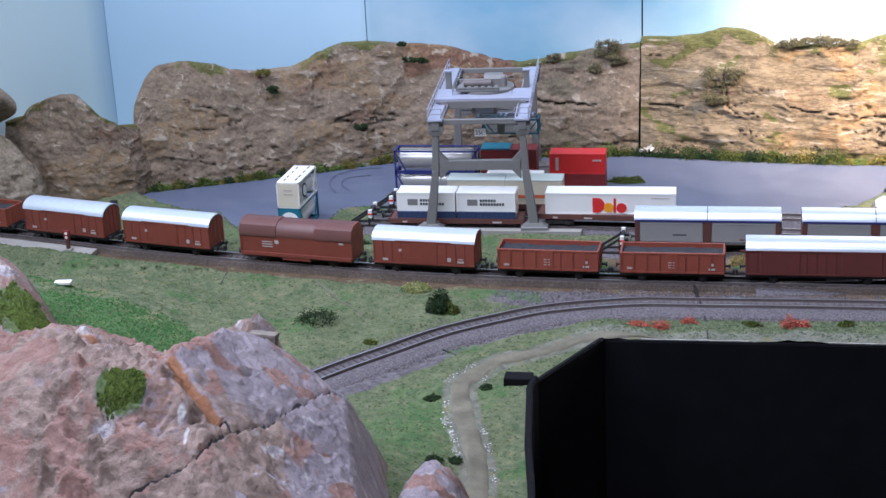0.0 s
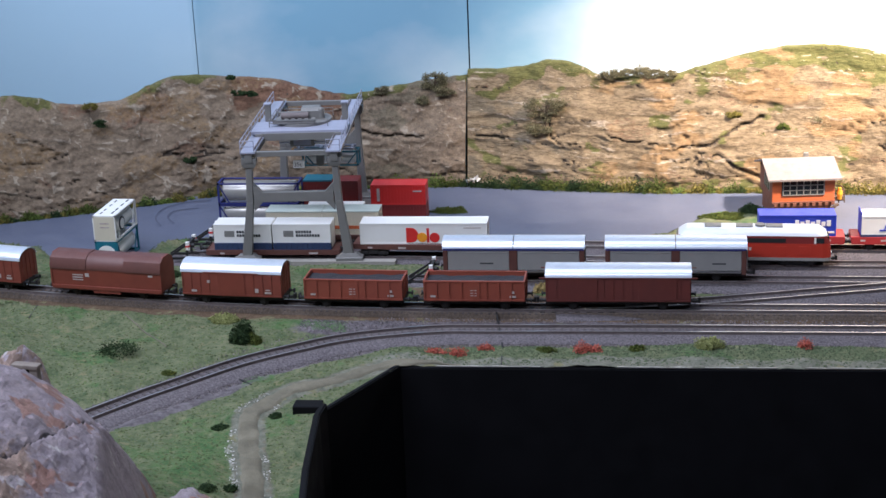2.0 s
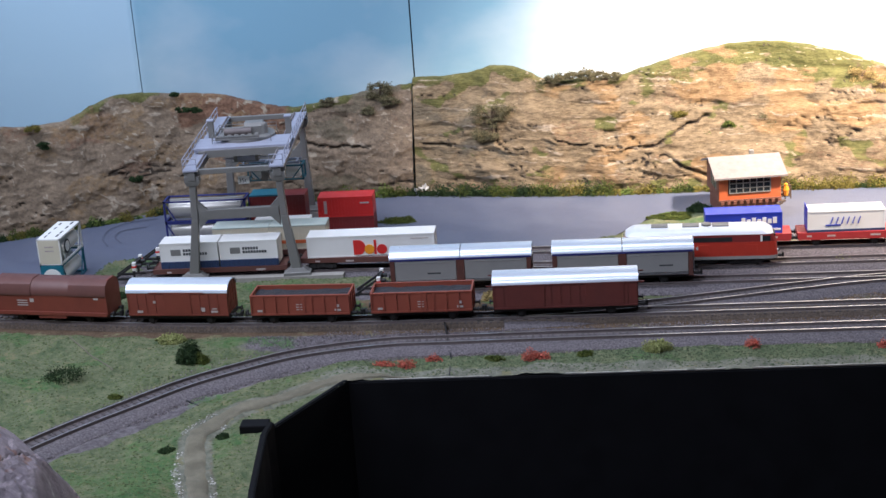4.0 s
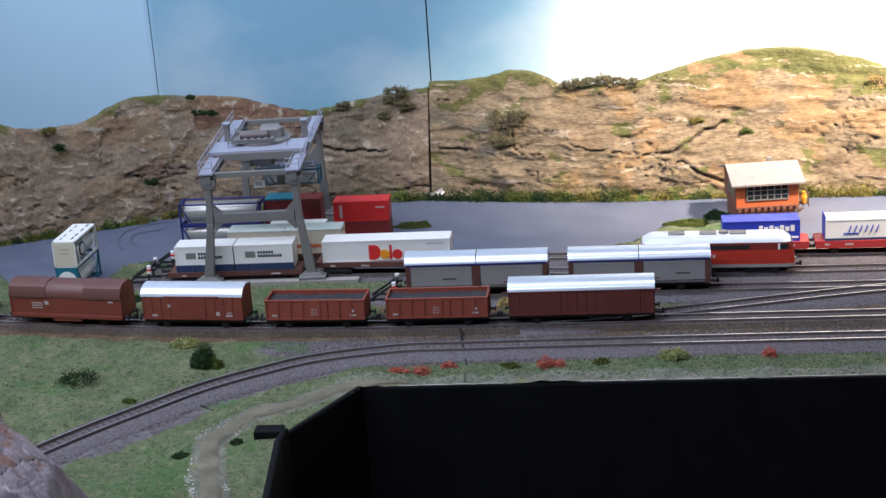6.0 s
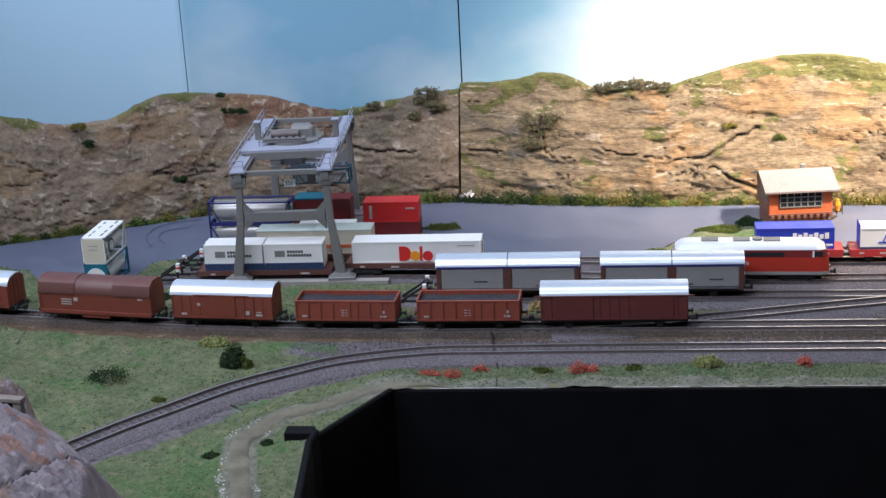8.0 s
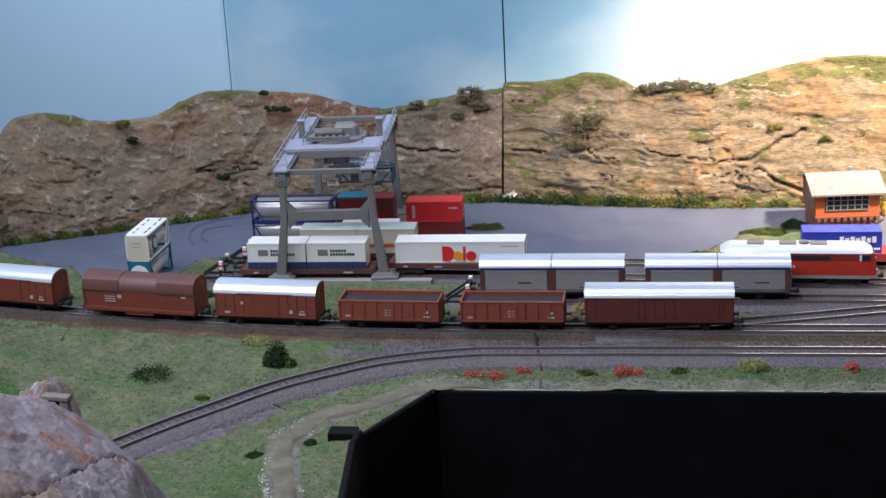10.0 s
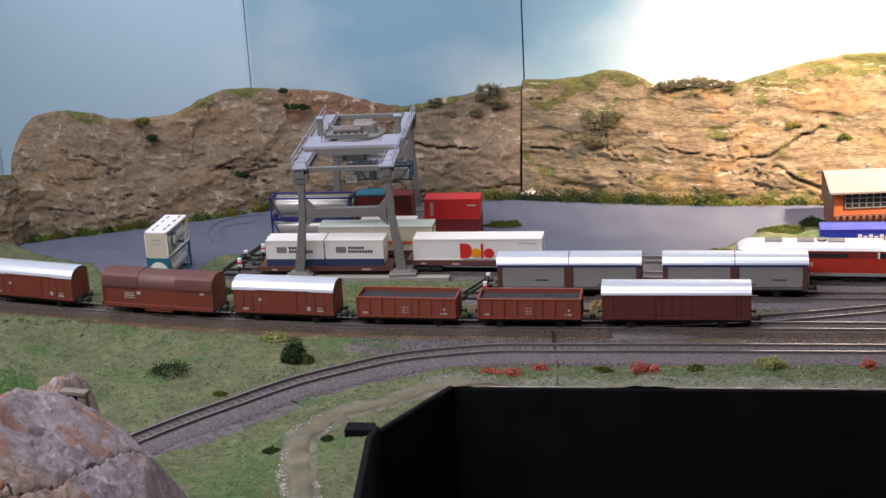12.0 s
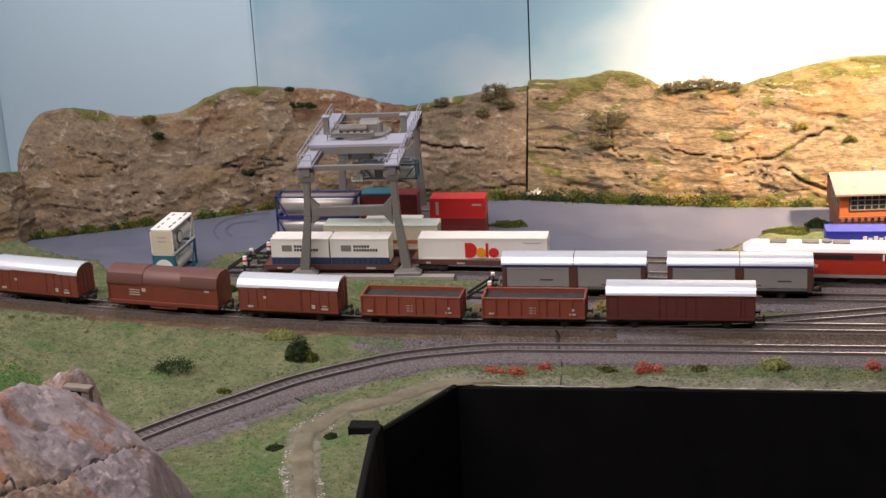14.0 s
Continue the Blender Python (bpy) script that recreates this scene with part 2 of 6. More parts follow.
RUST = material("brown_frame", (0.11, 0.040, 0.030), 0.6, second=(0.07, 0.03, 0.024), scale=150)
SILVER = material("silver_roof", (0.66, 0.71, 0.79), 0.34, 0.45, second=(0.56, 0.61, 0.69), scale=120, amount=0.5)
SILVERWHITE = material("white_silver_paint", (0.70, 0.73, 0.78), 0.34, 0.1, second=(0.60, 0.63, 0.68), scale=90, amount=0.5)
GREY = material("grey_wagon_side", (0.27, 0.265, 0.255), 0.45, second=(0.225, 0.22, 0.215), scale=90, amount=0.6, bump=0.05)
UNDER = material("black_underframe", (0.012, 0.012, 0.013), 0.6, second=(0.03, 0.026, 0.024), scale=250)
WHITE = material("white_plastic", (0.76, 0.75, 0.72), 0.42, second=(0.69, 0.675, 0.64), scale=60, amount=0.5)
CREAM = material("cream_plastic", (0.62, 0.57, 0.44), 0.45, second=(0.55, 0.50, 0.39), scale=70, amount=0.5)
TEAL = material("teal_plastic", (0.012, 0.14, 0.20), 0.45, second=(0.01, 0.11, 0.165), scale=80)
NAVY = material("navy_plastic", (0.025, 0.045, 0.11), 0.5, second=(0.02, 0.035, 0.085), scale=90)
INDIGO = material("indigo_plastic", (0.022, 0.028, 0.15), 0.5, second=(0.018, 0.022, 0.11), scale=90)
DULLTANK = material("dull_silver_tank", (0.46, 0.44, 0.41), 0.38, 0.55, second=(0.36, 0.345, 0.33), scale=70, amount=0.7)
BLUE = material("blue_plastic", (0.025, 0.05, 0.42), 0.4, second=(0.022, 0.042, 0.34), scale=80)
RED = material("red_plastic", (0.62, 0.028, 0.024), 0.42, second=(0.52, 0.024, 0.022), scale=70)
DARKRED = material("dark_red_plastic", (0.20, 0.022, 0.020), 0.5, second=(0.16, 0.02, 0.018), scale=80)
LOCORED = material("locomotive_red", (0.42, 0.035, 0.018), 0.4, second=(0.36, 0.03, 0.016), scale=70)
WAGONRED = material("dull_red_plastic", (0.36, 0.030, 0.030), 0.45, second=(0.29, 0.026, 0.026), scale=70)
ORANGE = material("orange_brick_plastic", (0.52, 0.115, 0.034), 0.55, second=(0.42, 0.09, 0.03), scale=120, bump=0.1)
GREYSTONE = material("grey_brown_stone", (0.15, 0.125, 0.105), 0.8, second=(0.24, 0.21, 0.18), scale=300, amount=0.8, bump=0.3)
BRICK = material("brown_brick_plastic", (0.16, 0.06, 0.038), 0.7, second=(0.11, 0.045, 0.03), scale=200, bump=0.2)
YELLOW = material("yellow_plastic", (0.78, 0.60, 0.02), 0.4, second=(0.70, 0.53, 0.02), scale=70)
SAND = material("ivory_yellow_paint", (0.56, 0.50, 0.25), 0.4, second=(0.50, 0.44, 0.22), scale=80)
OCEAN = material("dusty_blue_paint", (0.10, 0.14, 0.30), 0.45, second=(0.085, 0.12, 0.26), scale=80)
PALE = material("grey_green_roof", (0.42, 0.47, 0.43), 0.5, second=(0.36, 0.41, 0.38), scale=80)
GANTRY = material("crane_grey", (0.185, 0.18, 0.17), 0.5, second=(0.15, 0.147, 0.14), scale=90, amount=0.6)
DECK = material("crane_deck_grey", (0.33, 0.34, 0.42), 0.42, second=(0.28, 0.29, 0.36), scale=80, amount=0.6)
ROOFGREY = material("pale_tile_roof", (0.235, 0.20, 0.19), 0.8, second=(0.175, 0.15, 0.14), scale=250, amount=0.7, bump=0.3, bump_scale=1500)
CONCRETE = material("concrete_grey", (0.30, 0.28, 0.25), 0.85, second=(0.22, 0.21, 0.19), scale=150, bump=0.3)
WINDOW = material("dark_window", (0.02, 0.025, 0.03), 0.12, scale=100, amount=0.3)
INK = material("dark_print", (0.03, 0.035, 0.04), 0.6, second=(0.06, 0.06, 0.065), scale=300)
MARK = material("pale_print", (0.45, 0.40, 0.38), 0.6, second=(0.3, 0.2, 0.18), scale=500)
SUNNY = material("orange_yellow_print", (0.80, 0.26, 0.015), 0.45, second=(0.72, 0.40, 0.02), scale=150, amount=0.8)
COAL = material("dark_load", (0.018, 0.018, 0.024), 0.8, second=(0.05, 0.048, 0.055), scale=400, bump=0.7, bump_scale=1500)
CHROME = material("bright_metal", (0.62, 0.62, 0.64), 0.3, 1.0, scale=100)
DARKLEAF = leafy("dark_foam", (0.018, 0.035, 0.016), (0.045, 0.07, 0.025))
MIDLEAF = leafy("olive_foam", (0.05, 0.07, 0.018), (0.11, 0.125, 0.03))
LIMELEAF = leafy("yellow_green_foam", (0.21, 0.23, 0.075), (0.36, 0.37, 0.17))
OLIVELEAF = leafy("mustard_foam", (0.12, 0.105, 0.026), (0.20, 0.165, 0.045))
MOSS = leafy("moss_green_foam", (0.085, 0.125, 0.03), (0.16, 0.205, 0.05))
REDLEAF = leafy("red_foam", (0.40, 0.085, 0.06), (0.50, 0.17, 0.12))
GREYLEAF = leafy("grey_green_lichen", (0.105, 0.098, 0.055), (0.22, 0.19, 0.11))
STRAW = leafy("straw_foam", (0.26, 0.19, 0.075), (0.38, 0.30, 0.13))
TWIG = material("twig_brown", (0.09, 0.06, 0.04), 0.9, scale=400)


def sky_paint():
    """Printed sky board: blue with soft clouds; the whiter far end also paints the spot lamp's glare."""
    m = bpy.data.materials.new("printed_sky_board")
    m.use_nodes = True
    nt = m.node_tree
    b = nt.nodes["Principled BSDF"]
    b.inputs["Roughness"].default_value, b.inputs["Specular IOR Level"].default_value = 0.75, 0.2
    where = nt.nodes.new("ShaderNodeTexCoord").outputs["Object"]
    mp = nt.nodes.new("ShaderNodeMapping")
    mp.inputs["Scale"].default_value = (1, 1, 1.5)
    nt.links.new(where, mp.inputs[0])
    t = nt.nodes.new("ShaderNodeTexNoise")
    t.inputs["Scale"].default_value, t.inputs["Detail"].default_value, t.inputs["Roughness"].default_value = 7.5, 5, 0.5
    nt.links.new(mp.outputs[0], t.inputs["Vector"])
    xyz = nt.nodes.new("ShaderNodeSeparateXYZ")
    nt.links.new(where, xyz.inputs[0])
    side = nt.nodes.new("ShaderNodeMapRange")
    side.inputs[1].default_value, side.inputs[2].default_value, side.inputs[3].default_value, side.inputs[4].default_value = 0.08, 0.38, -0.13, 0.22
    nt.links.new(xyz.outputs[0], side.inputs[0])
    faint = nt.nodes.new("ShaderNodeMapRange")
    faint.inputs[3].default_value, faint.inputs[4].default_value = 0.24, 0.76
    nt.links.new(t.outputs[0], faint.inputs[0])
    add = nt.nodes.new("ShaderNodeMath")
    nt.links.new(faint.outputs[0], add.inputs[0])
    nt.links.new(side.outputs[0], add.inputs[1])
    r = nt.nodes.new("ShaderNodeMapRange")
    r.inputs[1].default_value, r.inputs[2].default_value = 0.40, 0.70
    nt.links.new(add.outputs[0], r.inputs[0])
    mix = nt.nodes.new("ShaderNodeMix")
    mix.data_type = "RGBA"
    mix.inputs[6].default_value, mix.inputs[7].default_value = (0.23, 0.42, 0.55, 1), (0.76, 0.79, 0.80, 1)
    nt.links.new(r.outputs[0], mix.inputs[0])
    colour = mix.outputs[2]
    # Left boards: own print tones, lightened further to paint in light they lack.
    for lo, hi, tone in ((-0.058, -0.066, (0.48, 0.65, 0.78, 1)), (-0.262, -0.268, (0.76, 0.90, 0.89, 1))):
        part_of = nt.nodes.new("ShaderNodeMapRange")
        part_of.inputs[1].default_value, part_of.inputs[2].default_value, part_of.inputs[4].default_value = lo, hi, 0.75
        nt.links.new(xyz.outputs[0], part_of.inputs[0])
        layer = nt.nodes.new("ShaderNodeMix")
        layer.data_type = "RGBA"
        layer.inputs[7].default_value = tone
        nt.links.new(part_of.outputs[0], layer.inputs[0])
        nt.links.new(colour, layer.inputs[6])
        colour = layer.outputs[2]
    nt.links.new(colour, b.inputs["Base Color"])
    return m


SKY = sky_paint()

# ---- tracks in plan (mm) ----
from mathutils.kdtree import KDTree

TRACKS = {
    "loop": spline([(640, -129), (300, -129), (195, -130), (155, -131.5), (112, -143), (84, -159.5), (57, -180), (33, -206), (11, -231), (-12, -262), (-30, -296)]),
    "main": spline([(640, -97), (300, -96), (150, -95), (69, -91), (0, -84), (-74, -72), (-140, -58.5), (-200, -43), (-263, -27), (-340, -8), (-430, 10), (-520, 24), (-640, 36)]),
    "siding": spline([(640, -52), (420, -49), (300, -47), (133, -46)]),
    "crane_near": spline([(640, -22), (480, -21), (380, -19.5), (300, -16), (220, -8.5), (150, -3), (100, -1), (-22, -1)]),
    "crane_far": spline([(640, 6), (430, 10), (330, 14), (220, 20), (120, 25), (-10, 28)]),
    "crossover": spline([(222, -95), (262, -92), (302, -86), (345, -76), (390, -65), (440, -55), (500, -51)]),
}
RAIL_TOP = 4.5


def finder(points):
    tree = KDTree(len(points))
    for i, p in enumerate(points):
        tree.insert((p.x, p.y, 0), i)
    tree.balance()
    return tree


ALL_LINES = finder([p for k in TRACKS for p in TRACKS[k]])


def off_track(x, y):
    return ALL_LINES.find((x, y, 0))[2]


def lies(points, x, y):
    """Whether (x, y) lies within an outline."""
    inside = False
    for (ax, ay), (bx, by) in zip(points, points[1:] + points[:1]):
        if (ay > y) != (by > y) and x < (bx - ax) * (y - ay) / (by - ay) + ax:
            inside = not inside
    return inside


PATH_LINE = spline([(175, -173), (150, -177), (134, -181), (105, -204), (88, -217), (79, -234), (78, -250), (82, -268), (86, -285), (93, -308), (100, -340), (104, -390)], 3)
PATH_TREE = finder(PATH_LINE)
BANK = finder(spline([(150, -146), (126, -149), (84, -173), (62, -197), (41, -220), (24, -246), (8, -256), (-10, -280)], 2))
PIT = [(900, -177), (143, -180.5), (113.5, -238), (112.5, -252), (118.5, -311), (124, -348), (133, -420), (150, -700), (900, -700)]
YARD = [(-204, 60), (-155, 27), (-122, 9), (-105, -14), (-89, -29), (-62, -24), (-50, -4), (-44, 29), (-20, 43), (60, 40), (120, 37), (250, 33), (278, 40), (300, 66), (320, 92), (345, 96), (372, 74), (396, 46), (430, 32), (640, 26), (640, 165), (300, 165), (144, 185), (40, 172), (-33, 156), (-71, 134), (-109, 116), (-146, 98), (-200, 78)]


def between(v, a, b):
    """Straight-line interpolation of b over a."""
    if v <= a[0]:
        return b[0]
    for i in range(1, len(a)):
        if v < a[i]:
            return b[i - 1] + (b[i] - b[i - 1]) * (v - a[i - 1]) / (a[i] - a[i - 1])
    return b[-1]


def dome(x, y, cx, cy, rx, ry, h, power=2.0, turn=0.0):
    c, s = math.cos(turn), math.sin(turn)
    u, v = ((x - cx) * c + (y - cy) * s) / rx, (-(x - cx) * s + (y - cy) * c) / ry
    return h * max(0.0, 1 - (u * u + v * v) ** (power / 2))


def land(x, y):
    """Height of the scenery above the baseboard."""
    z = 0.0
    z += 34 * ramp(-x, 20, 170) * ramp(-y, 95, 200)
    z += 22 * ramp(-y, 255, 400) * ramp(-x, -110, -60)
    d = off_track(x, y)
    bank = 3.5 * ramp(d, 13, 24) * (0.5 + fbm(x / 40, y / 40, 3))
    if -90 < y < 60 and x < 150:
        bank += 2.5 * ramp(d, 12, 22)
    z = z * ramp(d, 9, 30) + bank * (1 if not lies(YARD, x, y) else 0)
    return z + 0.35 * fbm(x / 6, y / 6, 1)


def sheet(name, xs, ys, height, zones, mat, keep=lambda x, y: True, more=None):
    """A landscape sheet over a grid, with its mask channels."""
    nx, ny = len(xs), len(ys)
    verts = [(x * MM, y * MM, height(x, y) * MM) for y in ys for x in xs]
    faces = [(j * nx + i, j * nx + i + 1, (j + 1) * nx + i + 1, (j + 1) * nx + i) for j in range(ny - 1) for i in range(nx - 1) if keep((xs[i] + xs[i + 1]) / 2, (ys[j] + ys[j + 1]) / 2)]
    data = bpy.data.meshes.new(name)
    data.from_pydata(verts, [], faces)
    masks = data.color_attributes.new("zone", "FLOAT_COLOR", "POINT")
    masks.data.foreach_set("color", [c for y in ys for x in xs for c in (*zones(x, y), 1.0)])
    if more:
        data.color_attributes.new("zone_more", "FLOAT_COLOR", "POINT").data.foreach_set("color", [c for y in ys for x in xs for c in (*more(x, y), 1.0)])
    data.materials.append(mat)
    for p in data.polygons:
        p.use_smooth = True
    return new(name, data)


def verge_of(x, y):
    """Trodden brown verge along the near side of the main line."""
    if not (-300 < x < 640 and -125 < y < 0):
        return 0.0
    limit = between(x, (-300, -158, -93, -35, 19, 73, 150), (-32, -69, -89, -99, -106, -107, -110))
    centre = between(x, (-263, -200, -140, -74, 0, 69, 150), (-27, -43, -58.5, -72, -84, -91, -95))
    return ramp(y, limit - 4, limit + 3) * (1 - ramp(y, centre - 9, centre - 7))


def ground_zones(x, y):
    d = off_track(x, y)
    ballast = 1 - ramp(d, 11, 19)
    if x < 160 and y < -140:
        ballast = max(ballast, 1 - ramp(BANK.find((x, y, 0))[2], 7, 13))
    if x > 60:
        ballast = max(ballast, ramp(x, 40, 110) * (1 - ramp(abs(y + 112), 14, 26)))
    if -62 < y < -30 and x > 120:
        ballast = max(ballast, 0.7)
    if x > 330 and -128 < y < 45:
        ballast = 1.0
    p = PATH_TREE.find((x, y, 0))[2]
    earth = 1 - ramp(p, 6, 10.5)
    earth = max(earth, 0.75 * (1 - ramp(abs(y + 77), 6, 14)) if x > 120 else 0, 0.9 * ramp(y, -30, -20) * (1 - ramp(y, 25, 32)) if x > 395 and y < 24 else 0)
    earth = max(earth, 0.5 * (1 - ramp(abs(y + 178), 5, 12)) if x > 150 else 0)
    verge = verge_of(x, y)
    if y < -100 and x < 150:
        earth = max(earth, 0.28 * ramp(fbm(x / 34, y / 22, 5.0, 3), 0.08, 0.4))
    green = max(dome(x, y, -105, -235, 85, 45, 1.5), dome(x, y, 66, -300, 44, 110, 0.6), 0.3 * (1 - ramp(abs(y + 158), 6, 13)) if x > 195 else 0)
    if lies(YARD, x, y):
        return 0, 0.3, 0
    green = max(green, 0.55 * ramp(fbm(x / 40, y / 26, 9.0, 3), 0.1, 0.4))
    return ballast * (1 - verge), max(verge, earth * (1 - 0.75 * ramp(14 - d, 0, 5))), green * (1 - verge)


RIM = finder(spline([(79, -219), (72, -230), (70, -241)], 1) + spline([(73, -262), (74, -274), (77, -286), (85, -308), (90, -330)], 1) + spline([(88, -229), (84, -239)], 1) + spline([(95, -290), (98, -300), (103, -325), (109, -350)], 1))


def dust_of(x, y):
    """Dusty grey-green strip along the layout's front edge and the footpath."""
    if y > -150 or y < -400:
        return 0.0
    strip = ramp(-y, 160, 168) * ramp(x, 95, 150) if y > -182 else 0.0
    return 0.8 * max(strip, 0.85 * (1 - ramp(PATH_TREE.find((x, y, 0))[2], 6, 13)))


def ground_more(x, y):
    if y > -205 or y < -380:
        return 0, 0, dust_of(x, y)
    return max(0.0, 0.8 - RIM.find((x, y, 0))[2] / 5.0) * max(0.0, 0.80 + 0.9 * fbm(x / 15, y / 15, 4.4)), 0, dust_of(x, y)


def along(a, b, step):
    n = int(round((b - a) / step))
    return [a + (b - a) * i / n for i in range(n + 1)]


back = sheet("ground", along(-640, 640, 2.5), along(-190, 230, 2.5), land, ground_zones, GROUND, lambda x, y: not lies(PIT, x, y), more=lambda x, y: (0, 0.95 * verge_of(x, y), dust_of(x, y)))
tagged(back, "model landscape with static grass, ballast and trodden earth", "ground", kind="structure")
front = sheet("ground", along(-460, 40, 2.5) + along(41.2, 150, 1.2), along(-640, -350, 3.0) + along(-348.5, -190, 1.5), land, ground_zones, GROUND, lambda x, y: not lies(PIT, x, y), ground_more)
tagged(front, "sloping model meadow of green flock in front", "ground", kind="structure")

bm = bmesh.new()
bm.faces.new([bm.verts.new((x + 1.5 * fbm(x / 15, y / 15), y + 2.0 * fbm(x / 15, y / 15, 7), 0.9)) for x, y in [(q.x, q.y) for q in spline(YARD + YARD[:1], 5)[:-1]]])
bmesh.ops.triangulate(bm, faces=bm.faces[:])
yard = part("pavement", bm, ASPHALT)
tagged(yard, "flat blue-grey container yard surface", "pavement", kind="structure")

# curved tyre marks on the yard
for line in ([(-59, 69), (-68, 88), (-69, 108), (-62, 120), (-53, 126), (-39, 130)], [(-51, 75), (-59, 88), (-60, 101), (-54, 107), (-43, 111)]):
    bm = bmesh.new()
    pts = spline(line, 2.0)
    for a, b in zip(pts, pts[1:]):
        n = Vector((-(b - a).y, (b - a).x)).normalized() * 0.7
        bm.faces.new([bm.verts.new((q.x, q.y, 1.3)) for q in (a - n, b - n, b + n, a + n)])
    tagged(part("tyre_mark", bm, TYRE), "faint dark curved tyre mark on the yard", "tyre mark", kind="structure")

# footpath of packed earth with pale kerb stones
bm = bmesh.new()
rows = []
for i, p in enumerate(PATH_LINE):
    q = PATH_LINE[min(i + 1, len(PATH_LINE) - 1)] - PATH_LINE[max(i - 1, 0)]
    n = Vector((-q.y, q.x)).normalized()
    w = (4.6 + 1.6 * fbm(i * 0.35, 3)) * (0.15 + 0.85 * ramp(i, 0, 14))
    rows.append([bm.verts.new((p.x + n.x * w * s, p.y + n.y * w * s, land(p.x + n.x * w * s, p.y + n.y * w * s) + (0.9 if abs(s) < 0.9 else 0.1) + 0.12 * fbm(p.x / 4, p.y / 4 + s))) for s in (-1.05, -0.8, -0.3, 0.3, 0.8, 1.05)])
for a, b in zip(rows, rows[1:]):
    for i in range(5):
        bm.faces.new((a[i], a[i + 1], b[i + 1], b[i]))
path = part("footpath", bm, EARTH, smooth=True)
tagged(path, "winding footpath of packed brown earth", "path", kind="structure")

# black board round the opening, the drape below it and the dark hall
edge = [(640, -177.6), (143, -180.5), (113.5, -238), (112.5, -252), (118.5, -311), (124, -348), (133, -420), (147, -640)]
for a, b in zip(edge, edge[1:]):
    bm = bmesh.new()
    u = (Vector(b) - Vector(a)).normalized()
    n = Vector((-u.y, u.x)) * 1.6
    rise = 2.0 if b[1] > -230 else 3.4 if b[1] > -240 else 6.5
    q = [bm.verts.new((*(Vector(v) + n * s - u * (0.0 if v == a else -1.0)), z)) for z in (-240, rise) for v, s in ((a, -1), (b, -1), (b, 1), (a, 1))]
    for f in ((0, 1, 2, 3), (4, 7, 6, 5), (0, 4, 5, 1), (1, 5, 6, 2), (2, 6, 7, 3), (3, 7, 4, 0)):
        bm.faces.new([q[i] for i in f])
    bmesh.ops.recalc_face_normals(bm, faces=bm.faces[:])
    bmesh.ops.bevel(bm, geom=[e for e in bm.edges if all(v.co.z > -1 for v in e.verts)], offset=0.6, segments=2, affect="EDGES")
    tagged(part("fascia", bm, BLACK), "matt black fascia board along the layout edge", "fascia board", kind="structure")
tagged(part("fascia", box(98.5, 112.6, -243, -234, -1, 6.4, 0.6), BLACK), "black corner block of the fascia", "fascia board", kind="structure")
for a, b in (((640, -175.6), (143, -178.4)), ((142.4, -178.6), (114, -233))):
    bm = bmesh.new()
    u = Vector(b) - Vector(a)
    n = int(u.length / 3.2)
    for i in range(n):
        p, q = Vector(a) + u * (i / n), Vector(a) + u * ((i + 1) / n)
        if fbm(i * 0.17, 6.6) > -0.42:
            bar(bm, (p.x, p.y + 0.4 * fbm(i, 2), 1.3 + 0.4 * fbm(i * 0.4, 1)), (q.x, q.y + 0.4 * fbm(i + 1, 2), 1.3 + 0.4 * fbm(i * 0.4 + 0.4, 1)), 1.0 + 0.7 * fbm(i * 0.5, 3), 1.0)
    tagged(part("trim", bm, CHALK), "pale broken plaster lip along the layout edge", "trim", kind="structure")
floor = part("floor", box(-4000, 4000, -4000, 3000, -960, -900), HALL)
tagged(floor, "dark hall floor far below the layout", "floor", kind="structure")
for nm, q in (("wall_south", (-4000, 4000, -4100, -4000, -900, 2600)), ("wall_north", (-4000, 4000, 3000, 3100, -900, 2600)), ("wall_west", (-4100, -4000, -4000, 3000, -900, 2600)), ("wall_east", (4000, 4100, -4000, 3000, -900, 2600)), ("ceiling", (-4100, 4100, -4100, 3100, 2600, 2700))):
    tagged(part(nm, box(*q), HALL), "dark plain exhibition hall " + nm.split("_")[0], nm.split("_")[0], kind="structure")
tagged(part("black_drape", box(-640, 900, -640, 228, -900, -250), CLOTH), "black cloth drape under the layout opening", "drape", kind="structure")

for q in ((-640, 640, -175.8, 228), (-460, 108, -640, -176)):
    tagged(part("baseboard", box(*q, -249, -16), BLACK), "black baseboard frame carrying the model landscape", "baseboard", kind="structure")

# printed sky boards behind the hills, butted with dark joints
for a, b in (((-262, 192), (-62.3, 209)), ((-61.7, 209.2), (144.5, 218)), ((145.6, 218.1), (640, 222)), ((-350, -220), (-262, 195))):
    bm = bmesh.new()
    u = Vector(b) - Vector(a)
    n = Vector((-u.y, u.x)).normalized() * 3
    q = [bm.verts.new((*(Vector(v) + n * s), z)) for z in (-60, 330) for v, s in ((a, 0), (b, 0), (b, 1), (a, 1))]
    for f in ((0, 1, 2, 3), (4, 7, 6, 5), (0, 4, 5, 1), (1, 5, 6, 2), (2, 6, 7, 3), (3, 7, 4, 0)):
        bm.faces.new([q[i] for i in f])
    bmesh.ops.recalc_face_normals(bm, faces=bm.faces[:])
    tagged(part("backdrop", bm, SKY), "printed sky backdrop board with soft clouds", "backdrop", kind="structure")
for x, y in ((-62, 211), (145.1, 220)):
    tagged(part("trim", box(x - 1.6, x + 1.6, y + 1, y + 4, -50, 330), BLACK), "dark joint strip between backdrop boards", "trim", kind="structure")


